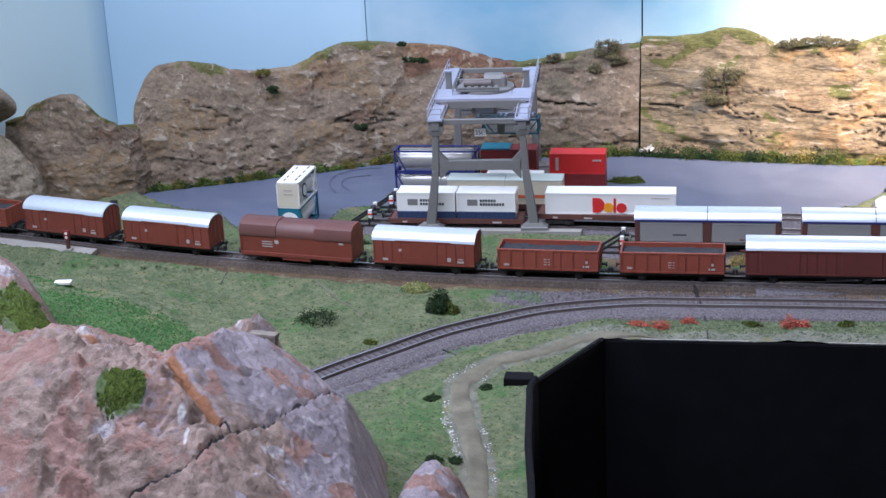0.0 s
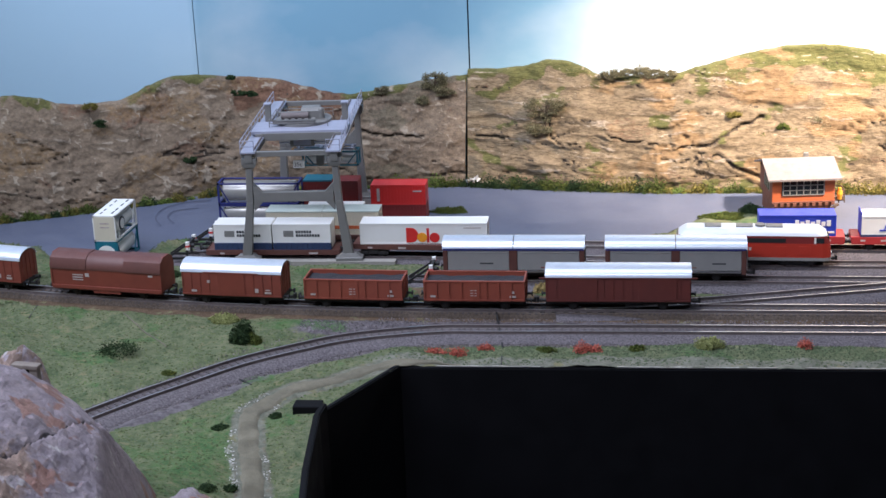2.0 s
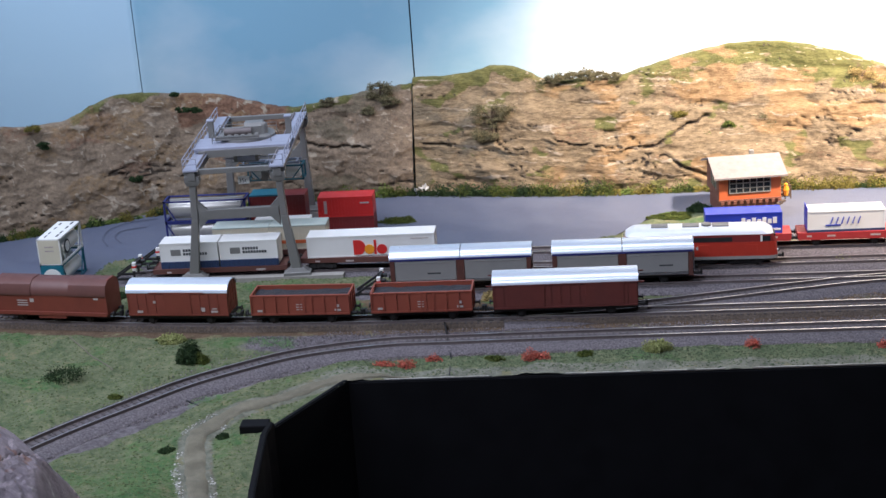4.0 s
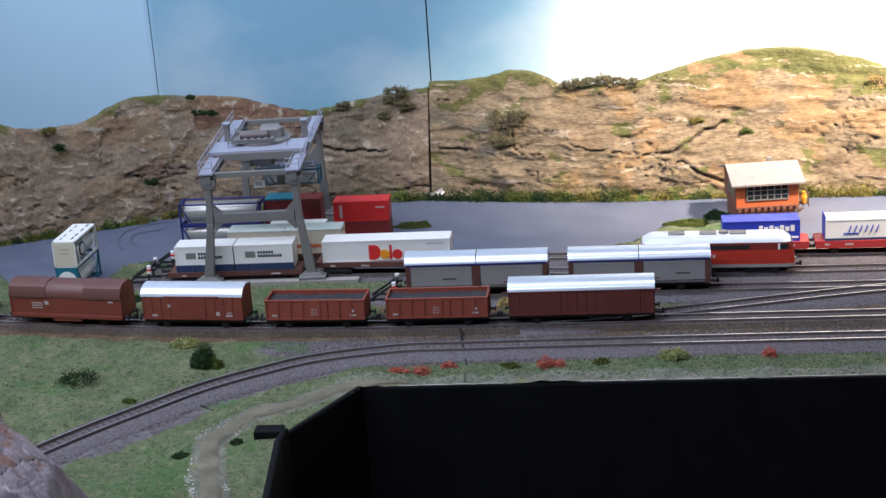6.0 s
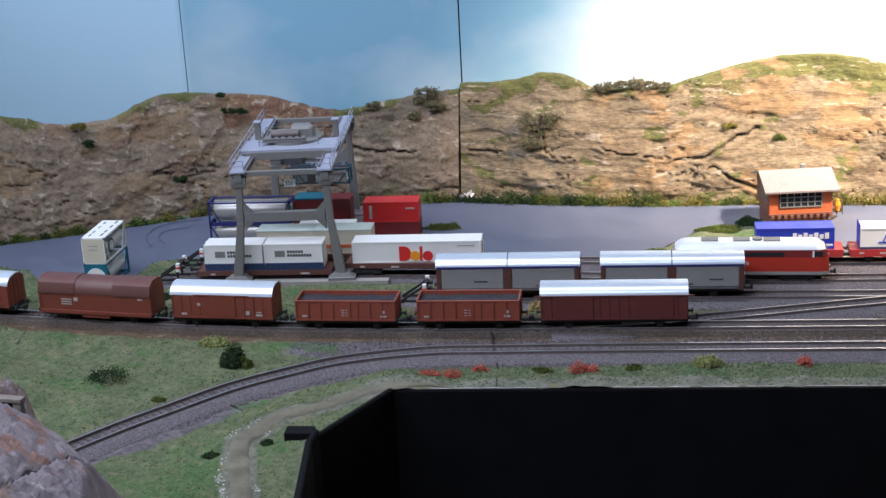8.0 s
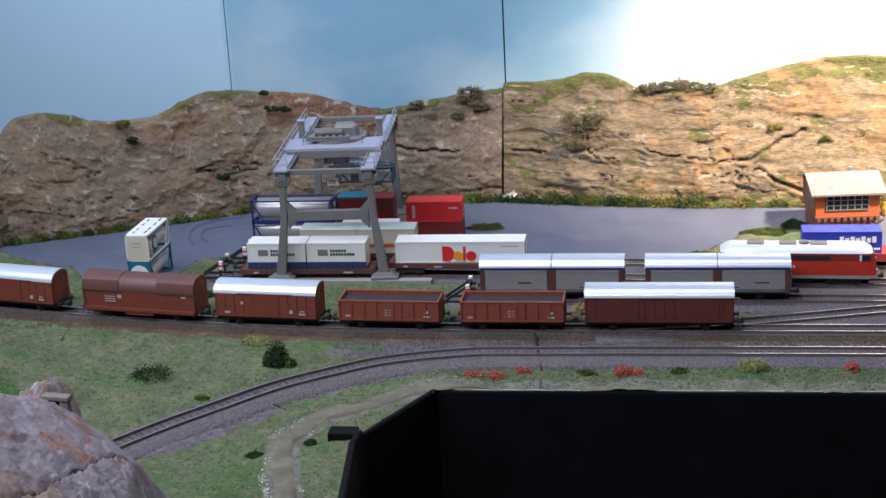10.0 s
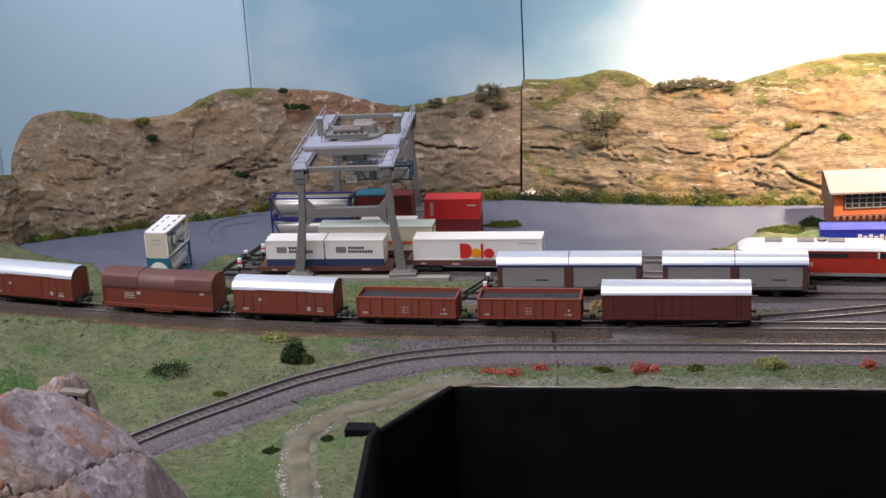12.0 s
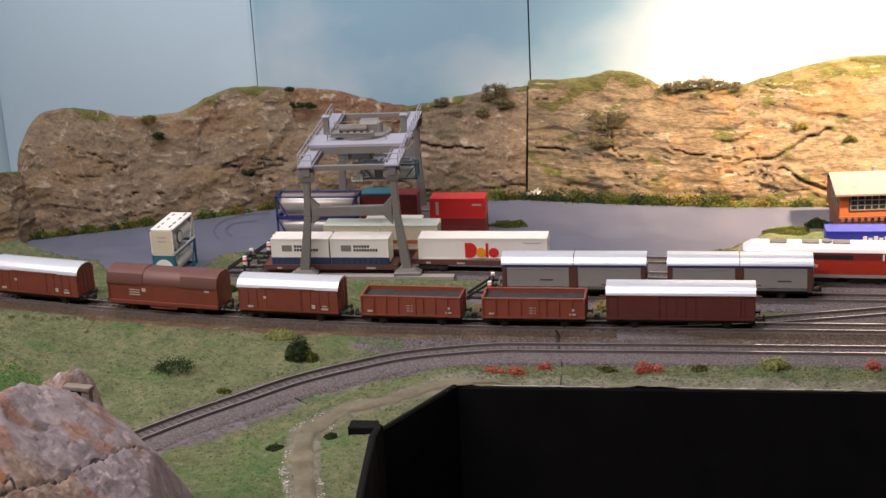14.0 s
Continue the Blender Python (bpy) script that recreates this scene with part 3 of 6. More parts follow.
def chunk(x, y, seed):
    """Broken facets: each cell of stone is a tilted plate of its own height."""
    d, p = noise.voronoi(Vector((x, y, seed)))
    k = p[0]
    h = noise.noise(k * 7.3)
    tilt = 0.9 * noise.noise(k * 5.1 + Vector((9, 0, 0))) * (x - k.x) + (0.5 + 0.6 * noise.noise(k * 3.7)) * (y - k.y)
    return (h + tilt) * ramp(d[1] - d[0], 0.0, 0.16)


def gap(line, x, z):
    """Distance from (x, z) to a broken line."""
    best = 99.0
    for (ax, az), (bx, bz) in zip(line, line[1:]):
        t = min(1.0, max(0.0, ((x - ax) * (bx - ax) + (z - az) * (bz - az)) / ((bx - ax) ** 2 + (bz - az) ** 2)))
        best = min(best, math.hypot(x - ax - t * (bx - ax), z - az - t * (bz - az)))
    return best


def cliff(name, line, label, lean=0.42, step=1.5, rows=64, strata=1.0, bulge=0.0, seed=0.0, moss=1.0, slope=0.05, cracks=(), paint=None, pale=0.0):
    """A plaster cliff that follows a line of (x, y, height) and leans back, with ledges, cracks and a grassy crown."""
    plan = spline([(x, y) for x, y, h in line], step)
    tall = spline([(i * 10.0, h) for i, (x, y, h) in enumerate(line)], 0.5)
    dist = [0.0]
    for a, b in zip(plan, plan[1:]):
        dist.append(dist[-1] + (b - a).length)
    knots = [0.0]
    for (ax, ay, _), (bx, by, _) in zip(line, line[1:]):
        knots.append(knots[-1] + math.hypot(bx - ax, by - ay))
    knots = [k * dist[-1] / knots[-1] for k in knots]
    heights = np.interp(np.interp(dist, knots, [i * 10.0 for i in range(len(line))]), [p.x for p in tall], [p.y for p in tall])
    verts, masks, tints = [], [], []
    for i, p in enumerate(plan):
        q = plan[min(i + 3, len(plan) - 1)] - plan[max(i - 3, 0)]
        n = Vector((-q.y, q.x)).normalized()
        h = heights[i] + 0.7 * fbm(dist[i] / 9, seed, 5)
        for j in range(rows + 9):
            v = min(j / rows, 1.0)
            if j <= rows:
                z = -2 + (h + 2) * v
                back_by = lean * h * (v ** 1.5) + bulge * math.sin(math.pi * v)
                away = 0.0
            else:
                away = (j - rows) / 8.0
                z = h + 2.5 * math.sin(away * 1.6) - 16 * away * away
                back_by = lean * h + 30 * away
            w = dist[i] + seed * 50
            flaky = 0.45 if paint else 1.0
            plate = flaky * (1.0 * chunk((w + 4 * fbm(w / 12, z / 12, seed, 2)) / 17, (z + 3 * fbm(w / 12, z / 12, seed + 4, 2)) / 11, seed) + 0.6 * chunk(w / 7, z / 5, seed + 3))
            fold = 1 - abs(fbm(w / 15 + 0.9 * fbm(w / 22, z / 22, seed + 17, 2), z / 11, seed + 18, 3)) / 0.5
            crease = flaky * 1.1 * max(0.0, fold) ** 4
            lump = plate + 4.2 * fbm(w / 44, z / 40, seed, 3) + 1.0 * fbm(w / 13, z / 10, seed + 2, 4) + 0.6 * fbm(w / 4, z / 3, seed + 1, 4) + crease
            crag = flaky * 0.7 * (noise.ridged_multi_fractal(Vector((w / 26, z / 20, seed + 5)), 0.9, 2.1, 5, 1.0, 2.0) - 1.2)
            band = z + 5.0 * fbm(w / 50, z / 60, seed) + slope * w
            thin = fbm(w / 46, band / 1.9, seed + 8, 3)
            ledge = strata * ((1.9 if paint else 0.9) * fbm(w / 60, band / 5.2, seed + 4, 3) + (0.8 if paint else 0.35) * thin)
            wob = z + 1.6 * fbm(w / 7, z / 30, seed + 11, 3)
            split = min([gap(c, p.x, wob) / k for k, c in cracks] or [9.0])
            split *= 1.0 + 1.2 * max(0.0, fbm(w / 16, 4.4, seed))
            crack = fbm(w / 75, band / 9, seed + 9, 2)
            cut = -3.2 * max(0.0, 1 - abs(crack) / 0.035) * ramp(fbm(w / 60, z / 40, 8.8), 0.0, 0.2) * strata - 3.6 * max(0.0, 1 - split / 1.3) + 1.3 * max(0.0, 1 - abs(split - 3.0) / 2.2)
            push = (lump + crag + ledge + cut) * (1 - 0.75 * away) * (0.35 + 0.65 * ramp(v, 0, 0.1))
            verts.append(((p.x + n.x * (back_by - push)) * MM, (p.y + n.y * (back_by - push)) * MM, z * MM))
            spots = fbm(w / 22, z / 12, seed + 6, 3)
            crown = (0.75 if paint else 1.0) * ramp(v + 0.08 * fbm(w / 14, 2.2, seed, 3), 0.93, 0.98) * ramp(fbm(w / 48, 2.2, seed, 2) + 0.35, 0.0, 0.35)
            hill = ramp(v + 0.22 * fbm(w / 30, z / 12, 3.3, 3), 0.80, 0.92) * ramp(p.x, 300, 325)
            knoll = ramp(v + 0.14 * fbm(w / 16, z / 10, 7.3, 3), 0.88, 0.98) * ramp(p.x, 170, 190) * (1 - ramp(p.x, 232, 250))
            grassy = max(0.9 * crown, 0.95 * hill, 0.95 * knoll) + (0.7 if paint else 0.2) * ramp(spots, 0.28, 0.5) + 0.8 * (1 - ramp(v, 0.02, 0.09))
            red = max((0.42 if paint else 0.5) * ramp(fbm(w / 46, z / 26, seed + 3, 3), 0.1, 0.45), 0.85 * ramp(p.x, -38, -8) * (1 - ramp(p.x, 48, 66)) * ramp(v + 0.1 * spots, 0.68, 0.82))
            # Third channel darkens deep cuts, so their shade is painted in.
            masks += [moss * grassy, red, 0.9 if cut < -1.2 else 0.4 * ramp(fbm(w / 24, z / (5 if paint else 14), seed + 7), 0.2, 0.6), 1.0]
            # Raised relief gets a paler tone, painting a highlight on its edges.
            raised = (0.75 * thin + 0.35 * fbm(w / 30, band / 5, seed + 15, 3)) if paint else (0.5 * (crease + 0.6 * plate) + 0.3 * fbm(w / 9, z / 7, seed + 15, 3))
            wash = ramp(fbm(w / 40, z / 24, seed + 23, 3), 0.0, 0.4) * (0.62 * ramp(p.x, 20, 90) * (1 - ramp(p.x, 215, 265)) if p.x > 20 else 0.32)
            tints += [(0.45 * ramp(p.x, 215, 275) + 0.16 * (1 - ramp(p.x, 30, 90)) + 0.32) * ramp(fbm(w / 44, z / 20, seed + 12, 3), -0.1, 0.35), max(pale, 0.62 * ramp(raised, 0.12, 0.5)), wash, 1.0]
    r = rows + 9
    faces = [(i * r + j, i * r + j + 1, (i + 1) * r + j + 1, (i + 1) * r + j) for i in range(len(plan) - 1) for j in range(r - 1)]
    data = bpy.data.meshes.new(name)
    data.from_pydata(verts, [], [f[::-1] for f in faces])
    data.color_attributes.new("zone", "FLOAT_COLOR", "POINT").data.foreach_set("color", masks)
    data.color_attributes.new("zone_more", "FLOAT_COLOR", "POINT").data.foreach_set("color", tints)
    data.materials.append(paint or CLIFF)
    for p in data.polygons:
        p.use_smooth = True
    return tagged(new(name, data), label, "cliff", kind="structure")


cliff("cliff", [(-207, 74, 56), (-200, 75, 69), (-188, 78, 79.5), (-167, 84, 82.5), (-140, 95, 78), (-118, 107, 71.5), (-92, 119, 72), (-73, 128, 78), (-50, 141, 84), (-10, 155, 78.5), (14, 158, 74), (43, 161, 66.5), (64, 164, 64.5), (89, 167, 68.5), (112, 168.5, 71.5), (132, 169, 73.5), (144.3, 169, 75.5)],
      "tan and brown plaster cliff with grassy crown below the sky board", seed=0.7, strata=0.75, cracks=((0.9, [(60, 44), (72, 39), (88, 36), (113, 36)]), (0.5, [(-168, 58), (-150, 52), (-138, 44)]), (0.4, [(-62, 33), (-50, 24), (-38, 20)])))
cliff("cliff", [(146.0, 168, 79), (157, 168, 79.5), (173, 165.5, 81), (198, 160, 86.5), (218, 157, 84.5), (240, 154, 76.5), (274, 151, 77), (298, 149, 78), (333, 149, 87.5), (371, 148, 95.5), (405, 146, 96.5), (433, 144, 93), (462, 143, 85), (500, 141, 72), (560, 140, 62), (640, 140, 60)],
      "layered ochre plaster cliff with long dark cracks", seed=3.1, strata=0.9, slope=0.03, paint=LAYERED,
      cracks=((0.5, [(246, 39), (250, 37), (264, 34), (287, 32), (305, 31)]), (0.95, [(303, 31), (320, 32), (332, 38), (345, 46), (359, 51)]), (0.9, [(324, 26), (330, 24), (338, 18), (353, 11), (366, 5)]), (0.3, [(216, 20), (244, 15), (274, 9)]), (0.3, [(280, 24), (326, 17)]), (0.6, [(204, 50), (206, 37), (212, 33), (228, 31)]), (0.35, [(226, 49), (240, 47)]), (0.6, [(150, 35), (175, 35)]), (0.4, [(152, 68), (172, 67)]), (0.4, [(420, 48), (440, 46), (470, 44)])))
cliff("cliff", [(-345, 70, 46), (-315, 52, 50), (-285, 40, 58), (-270, 36, 68), (-254, 33, 73), (-243, 33, 74.5), (-231, 34, 73), (-218, 38, 66), (-208, 44, 59), (-200, 54, 54), (-196, 66, 50), (-195, 90, 44)],
      "rounded brown plaster outcrop with mossy top", lean=0.26, seed=6.4, strata=0.4)
cliff("cliff", [(-420, 26, 100), (-340, 8, 98), (-302, -3, 95), (-280, -9, 86), (-269, -9, 72), (-260, -1, 60), (-253, 9, 50), (-250, 20, 36), (-251, 33, 20)],
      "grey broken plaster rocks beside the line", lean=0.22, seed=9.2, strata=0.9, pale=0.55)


# Black plate added behind the open joint to stand for its shade.
seam = prism(bmesh.new(), [(174, 0), (207, 76), (216, 76), (216, 0)], 144.2, 146.1)
tagged(part("trim", seam, BLACK), "black plate giving the joint of two cliff sections its shade", "trim", kind="structure")


# ---- the near rock ----
CRACK_LINE = [(57, -397), (55, -403), (52, -416), (46, -438), (39, -459), (35, -468), (27, -487), (11, -493), (-14, -506)]
CRACK = finder(spline(CRACK_LINE, 0.4) + spline([(35, -468), (32, -465), (29, -468)], 0.4))
GULLY = finder(spline([(8, -450), (14, -456), (20, -461), (24, -463), (29, -467)], 0.6))
RIDGE = finder(spline([(-60, -425), (-38, -430), (-7, -443), (4, -446)], 1.0))


def crack_x(y):
    return between(y, (-506, -493, -487, -468, -459, -438, -416, -403, -360), (-14, 11, 27, 35, 39, 46, 52, 55, 90))


def gully_x(y):
    return between(y, (-480, -467, -463, -456, -450, -400), (31, 29, 23, 14, 8, -4))


def soft(a, b, k=7.0):
    """The greater of two heights, with a rounded valley between."""
    h = max(0.0, k - abs(a - b)) / k
    return max(a, b) + h * h * k / 4


def rock_parts(x, y):
    """How far a place belongs to the smooth slab, and to the flank beneath the crack."""
    inner = ramp(x - gully_x(y), -1.5, 1.5)
    slab = inner * ramp(crack_x(y) - x, -0.4, 0.4)
    flank = ramp(x - crack_x(y), -0.4, 0.4)
    return slab, flank


def rubble(x, y):
    """Broken stone round the small portal."""
    return dome(x, y, 7, -355, 26, 18, 1.0, 4.0)


def rock_height(x, y):
    body = dome(x, y, -15.5, -438.5, 122, 120, 109, 2.5)
    slope = 94.3 - 0.857 * (x - 30) + 0.085 * (y + 417)
    side = 69.1 - 3.365 * (x - 60) - 0.734 * (y + 406)
    face = 103 + 1.15 * (y + 469) + 0.12 * x
    rear = 95.6 - 0.505 * (y + 438) + (1.03 * x if x > 0 else -0.4 * x)
    body = -soft(soft(soft(soft(-body, -slope, 4), -face, 8), -rear, 5), -side, 4)
    left = -soft(soft(-dome(x, y, -95, -410, 100, 105, 94, 1.9), -(100 + 1.1 * (y + 462)), 8), -(88 - 0.8 * (y + 410)), 6)
    z = soft(soft(body, left), dome(x, y, -147, -277, 104, 39, 75, 2.4, -1.02))
    z = soft(z, dome(x, y, 20, -540, 150, 110, 62, 2.0))
    z = soft(z, dome(x, y, 94, -432, 19, 68, 46, 3.0), 4)
    z = soft(z, dome(x, y, 7, -355, 22, 14, 80, 4.0), 3)
    if z <= 6.0:
        return 2 * z - 10.0
    slab, flank = rock_parts(x, y)
    wx, wy = x + 3 * fbm(x / 9, y / 9, 8.0, 2), y + 3 * fbm(x / 9, y / 9, 6.0, 2)
    crag = 5.2 * chunk(wx / 19, wy / 9.5, 1.0) + 3.4 * chunk(wx / 8, wy / 4.6, 5.0) + 0.6 * fbm(x / 4, y / 3, 3.0, 3)
    t = z / 6.5 + 1.6 * fbm(x / 26, y / 26, 2.0, 3) + 0.5 * fbm(x / 8, y / 8, 5.0, 3)
    f = t - math.floor(t)
    crag += 4.0 * (ramp(f, 0.35, 0.65) - f)
    crag *= 0.25 + 0.75 * ramp(fbm(x / 34, y / 34, 12.0, 2), -0.35, 0.15)
    knobs = 2.4 * chunk(wx / 11, wy / 9, 2.0) + 2.0 * chunk(wx / 5, wy / 4.2, 7.0) + 0.4 * fbm(x / 3, y / 3, 3.0, 3)
    smooth = 1.3 * fbm(x / 15, y / 15, 4.5, 3) + 0.5 * fbm(x / 4, y / 4, 1.5, 3) + 2.4 * chunk(wx / 20, wy / 12, 3.0) + 1.5 * chunk(wx / 8, wy / 4.5, 4.0) + 0.7 * chunk(wx / 3.5, wy / 2.5, 8.0)
    smooth -= 3.0 * max(0.0, 1 - math.hypot((x - 31 - 0.5 * (y + 433)) / 2.2, (y + 433) / 5.5))
    rough = 3.0 * fbm(x / 45, y / 45, 4.0, 2) + slab * smooth + flank * (1 - slab) * knobs + (1 - slab) * (1 - flank) * crag
    rough += rubble(x, y) * (3.2 * chunk(wx / 6, wy / 5, 2.5) + 2.2 * chunk(wx / 3, wy / 2.6, 6.5))
    d = CRACK.find((x, y, 0))[2]
    gash = -3.0 * max(0.0, 1 - d / (0.85 + 0.3 * fbm(x / 5, y / 5, 2.0, 2))) if y > -500 else 0.0
    g = GULLY.find((x, y, 0))[2]
    gully = -4.0 * max(0.0, 1 - g / 4.0) ** 0.8 - 9.0 * max(0.0, 1 - math.hypot((x - 24) / 2.4, (y + 471) / 4.6)) ** 0.6
    lip = 2.2 * max(0.0, 1 - math.hypot((x - 18) / 6, (y + 470) / 9))
    cushion = 2.4 * max(0.0, 1 - math.hypot((x + 3) / 11, (y + 469) / 7.5)) ** 0.5
    return z + rough * ramp(z, 4, 25) + gash + gully + lip + cushion


def rock_zones(x, y):
    mossy = max(dome(x, y, -3, -469, 12, 8.5, 1.3), dome(x, y, -116, -303, 17, 22, 1.4), dome(x, y, -190, -230, 30, 30, 0.7))
    slab, flank = rock_parts(x, y)
    orange = max(1.1 - GULLY.find((x, y, 0))[2] / 4.8, 0.75 - RIDGE.find((x, y, 0))[2] / 11, (0.52 * ramp(fbm(x / 26, y / 26, 5.5), 0.15, 0.5) * (1 - slab) * (1 - flank)))
    white = max(dome(x, y, -9, -478, 15, 7, 0.52), dome(x, y, 20, -474, 2.2, 5, 0.8), dome(x, y, 23, -480, 1.5, 5, 0.7), 0.46 * flank * ramp(fbm(x / 5, y / 5, 9.5), 0.15, 0.5), 0.5 * rubble(x, y) * ramp(fbm(x / 2.2, y / 2.2, 1.5, 3), -0.05, 0.3), 0.42 * ramp(fbm(x / 5, y / 5, 9.5), 0.35, 0.6) * (1 - slab),
                dome(x, y, -35, -430, 14, 5, 0.6), dome(x, y, -140, -284, 22, 20, 0.55))
    return mossy, max(0.0, orange), white


def rock_more(x, y):
    slab, flank = rock_parts(x, y)
    mossy, orange, white = rock_zones(x, y)
    bare = (1 - min(1.0, orange)) * (1 - ramp(white, 0.3, 0.6)) * (1 - ramp(mossy, 0.3, 0.6))
    brown = 0.5 * rubble(x, y) + 0.95 * (1 - ramp(x - gully_x(y) + 0.12 * (y + 450), -3, 6)) + 0.36 * ramp(fbm(x / 18, y / 18, 2.5), 0.0, 0.5) + 0.7 * flank * (1 - ramp(x + 0.5 * (y + 468), 48, 64)) + 0.3 * slab * (1 - ramp(y, -462, -440))
    pink = 0.68 * ramp(fbm(x / 22, y / 22, 7.5), -0.05, 0.4) * (1 - ramp(x, 0, 30)) + 0.72 * ramp(fbm(x / 13, y / 13, 3.3), -0.05, 0.3)
    pink *= 1 - rubble(x, y)
    # Crack and hole are coloured dark in place of the shade within them.
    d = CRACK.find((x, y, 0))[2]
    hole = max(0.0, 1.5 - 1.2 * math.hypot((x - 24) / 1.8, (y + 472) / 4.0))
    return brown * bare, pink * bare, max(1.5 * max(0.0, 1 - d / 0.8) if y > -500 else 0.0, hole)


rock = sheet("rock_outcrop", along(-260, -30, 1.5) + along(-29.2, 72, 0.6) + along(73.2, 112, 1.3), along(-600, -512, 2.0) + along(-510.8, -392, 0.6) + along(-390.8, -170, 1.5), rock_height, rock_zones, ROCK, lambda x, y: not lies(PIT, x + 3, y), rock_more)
tagged(rock, "purple-brown plaster rock outcrop with moss and a dark crack", "rock", kind="structure")

# ---- tracks ----
def offset_line(pts, d):
    out = []
    for i, p in enumerate(pts):
        q = pts[min(i + 1, len(pts) - 1)] - pts[max(i - 1, 0)]
        n = Vector((-q.y, q.x)).normalized()
        out.append(p + n * d)
    return out


def rail_mesh(pts, d):
    """A rail with head, web and foot."""
    bm = bmesh.new()
    shape = [(-0.8, 2.4), (0.8, 2.4), (0.3, 2.8), (0.25, 3.7), (0.45, 3.9), (0.45, 4.5), (-0.45, 4.5), (-0.45, 3.9), (-0.25, 3.7), (-0.3, 2.8)]
    rings = []
    for i, p in enumerate(pts):
        q = pts[min(i + 1, len(pts) - 1)] - pts[max(i - 1, 0)]
        n = Vector((-q.y, q.x)).normalized()
        rings.append([bm.verts.new((p.x + n.x * (d + u), p.y + n.y * (d + u), z)) for u, z in shape])
    for a, b in zip(rings, rings[1:]):
        for i in range(len(shape)):
            bm.faces.new((a[i], a[(i + 1) % 10], b[(i + 1) % 10], b[i]))
    bm.faces.new(rings[0])
    bm.faces.new(rings[-1][::-1])
    bmesh.ops.recalc_face_normals(bm, faces=bm.faces[:])
    return bm


LABELS = {"loop": "curved single track with steel rails on grey ballast", "main": "main line track with steel rails carrying the goods train", "siding": "siding track under the grey wagons", "crane_near": "crane yard track with container wagons",
          "crane_far": "rear crane yard track", "crossover": "turnout track branching off the main line"}
for key, pts in TRACKS.items():
    track = thing("railway_track", LABELS[key], "railway track", group="tracks")
    for d in (4.9, -4.9):
        side = part("rail", rail_mesh(pts, d), RAIL, track)
        bm = bmesh.new()
        rings = []
        for p in offset_line(pts, d):
            rings.append([bm.verts.new((p.x, p.y + u, z)) for u, z in ((-0.4, 4.4), (0.4, 4.4), (0.4, 4.62), (-0.4, 4.62))])
        for a, b in zip(rings, rings[1:]):
            for i in range(4):
                bm.faces.new((a[i], a[(i + 1) % 4], b[(i + 1) % 4], b[i]))
        bmesh.ops.recalc_face_normals(bm, faces=bm.faces[:])
        part("rail_head", bm, HEAD, side, "worn bright running edge")
    bm = bmesh.new()
    gone = 0.0
    for a, b in zip(pts, pts[1:]):
        gone += (b - a).length
        if gone >= 3.9:
            gone -= 3.9
            if key == "crossover" and a.x < 300:
                continue
            u = (b - a).normalized()
            n = Vector((-u.y, u.x))
            bar(bm, (*(a - n * 7.6), 1.9), (*(a + n * 7.6), 1.9), 1.2, 1.9)
    part("sleeper", bm, SLEEPER, track, "close row of dark brown sleepers", kind="stuff")
    # shoulder of the ballast bed
    bm = bmesh.new()
    rings = []
    for i, p in enumerate(pts):
        q = pts[min(i + 1, len(pts) - 1)] - pts[max(i - 1, 0)]
        n = Vector((-q.y, q.x)).normalized()
        rings.append([bm.verts.new((p.x + n.x * u, p.y + n.y * u, z + 0.25 * fbm(p.x / 2, p.y / 2 + u))) for u, z in ((-14, 0.1), (-10, 2.3), (-6.4, 3.05), (-4.3, 2.35), (0, 2.3), (4.3, 2.35), (6.4, 3.05), (7.4, 2.6) if key == "main" else (10, 2.3), (8.6, 0.0) if key == "main" else (14, 0.1))])
    for a, b in zip(rings, rings[1:]):
        for i in range(8):
            bm.faces.new((a[i], b[i], b[i + 1], a[i + 1]))
    bmesh.ops.recalc_face_normals(bm, faces=bm.faces[:])
    part("ballast_bed", bm, BROWNBED if key == "main" else BED, track, "grey-brown ballast shoulder", smooth=True)

# joint across the baseboards
for line in ([(181, -56), (185, -82), (189, -104), (193.5, -134), (196, -152), (197, -175)], [(58, -193), (69, -206)], [(-86, -113), (-88, -93)]):
    bm = bmesh.new()
    for a, b in zip(line, line[1:]):
        tall = line[0][0] > 100 and b[1] > -150
        bar(bm, (*a, 1.0 if tall else land(*a) - 0.2), (*b, 1.0 if tall else land(*b) - 0.2), 0.7, 4.2 if tall else 1.2)
    tagged(part("trim", bm, UNDER), "dark gap where two baseboards meet", "trim", kind="structure")

# pale edge between two grass mats
bm = bmesh.new()
seam_line = spline([(-30, -108), (-12, -128), (-3, -139), (8, -152)], 3.0)
for a, b in zip(seam_line, seam_line[1:]):
    bar(bm, (a.x, a.y, land(a.x, a.y) + 0.1), (b.x, b.y, land(b.x, b.y) + 0.1), 0.7, 0.9)
tagged(part("trim", bm, EARTH), "thin pale edge between two grass mats", "trim", kind="structure")

# ---- rolling stock; z counts from the rail top, x along the wagon ----
def on_track(key, x):
    """Place and heading on a track where it passes x."""
    pts = sorted(TRACKS[key], key=lambda p: p.x)
    xs = [p.x for p in pts]
    ys = [p.y for p in pts]
    y = float(np.interp(x, xs, ys))
    slope = (float(np.interp(x + 25, xs, ys)) - float(np.interp(x - 25, xs, ys))) / 50
    return x, y, math.degrees(math.atan(slope))


def vehicle(name, label, category, key, x, group=""):
    px, py, rz = on_track(key, x)
    return thing(name, label, category, px, py, RAIL_TOP, rz, group)


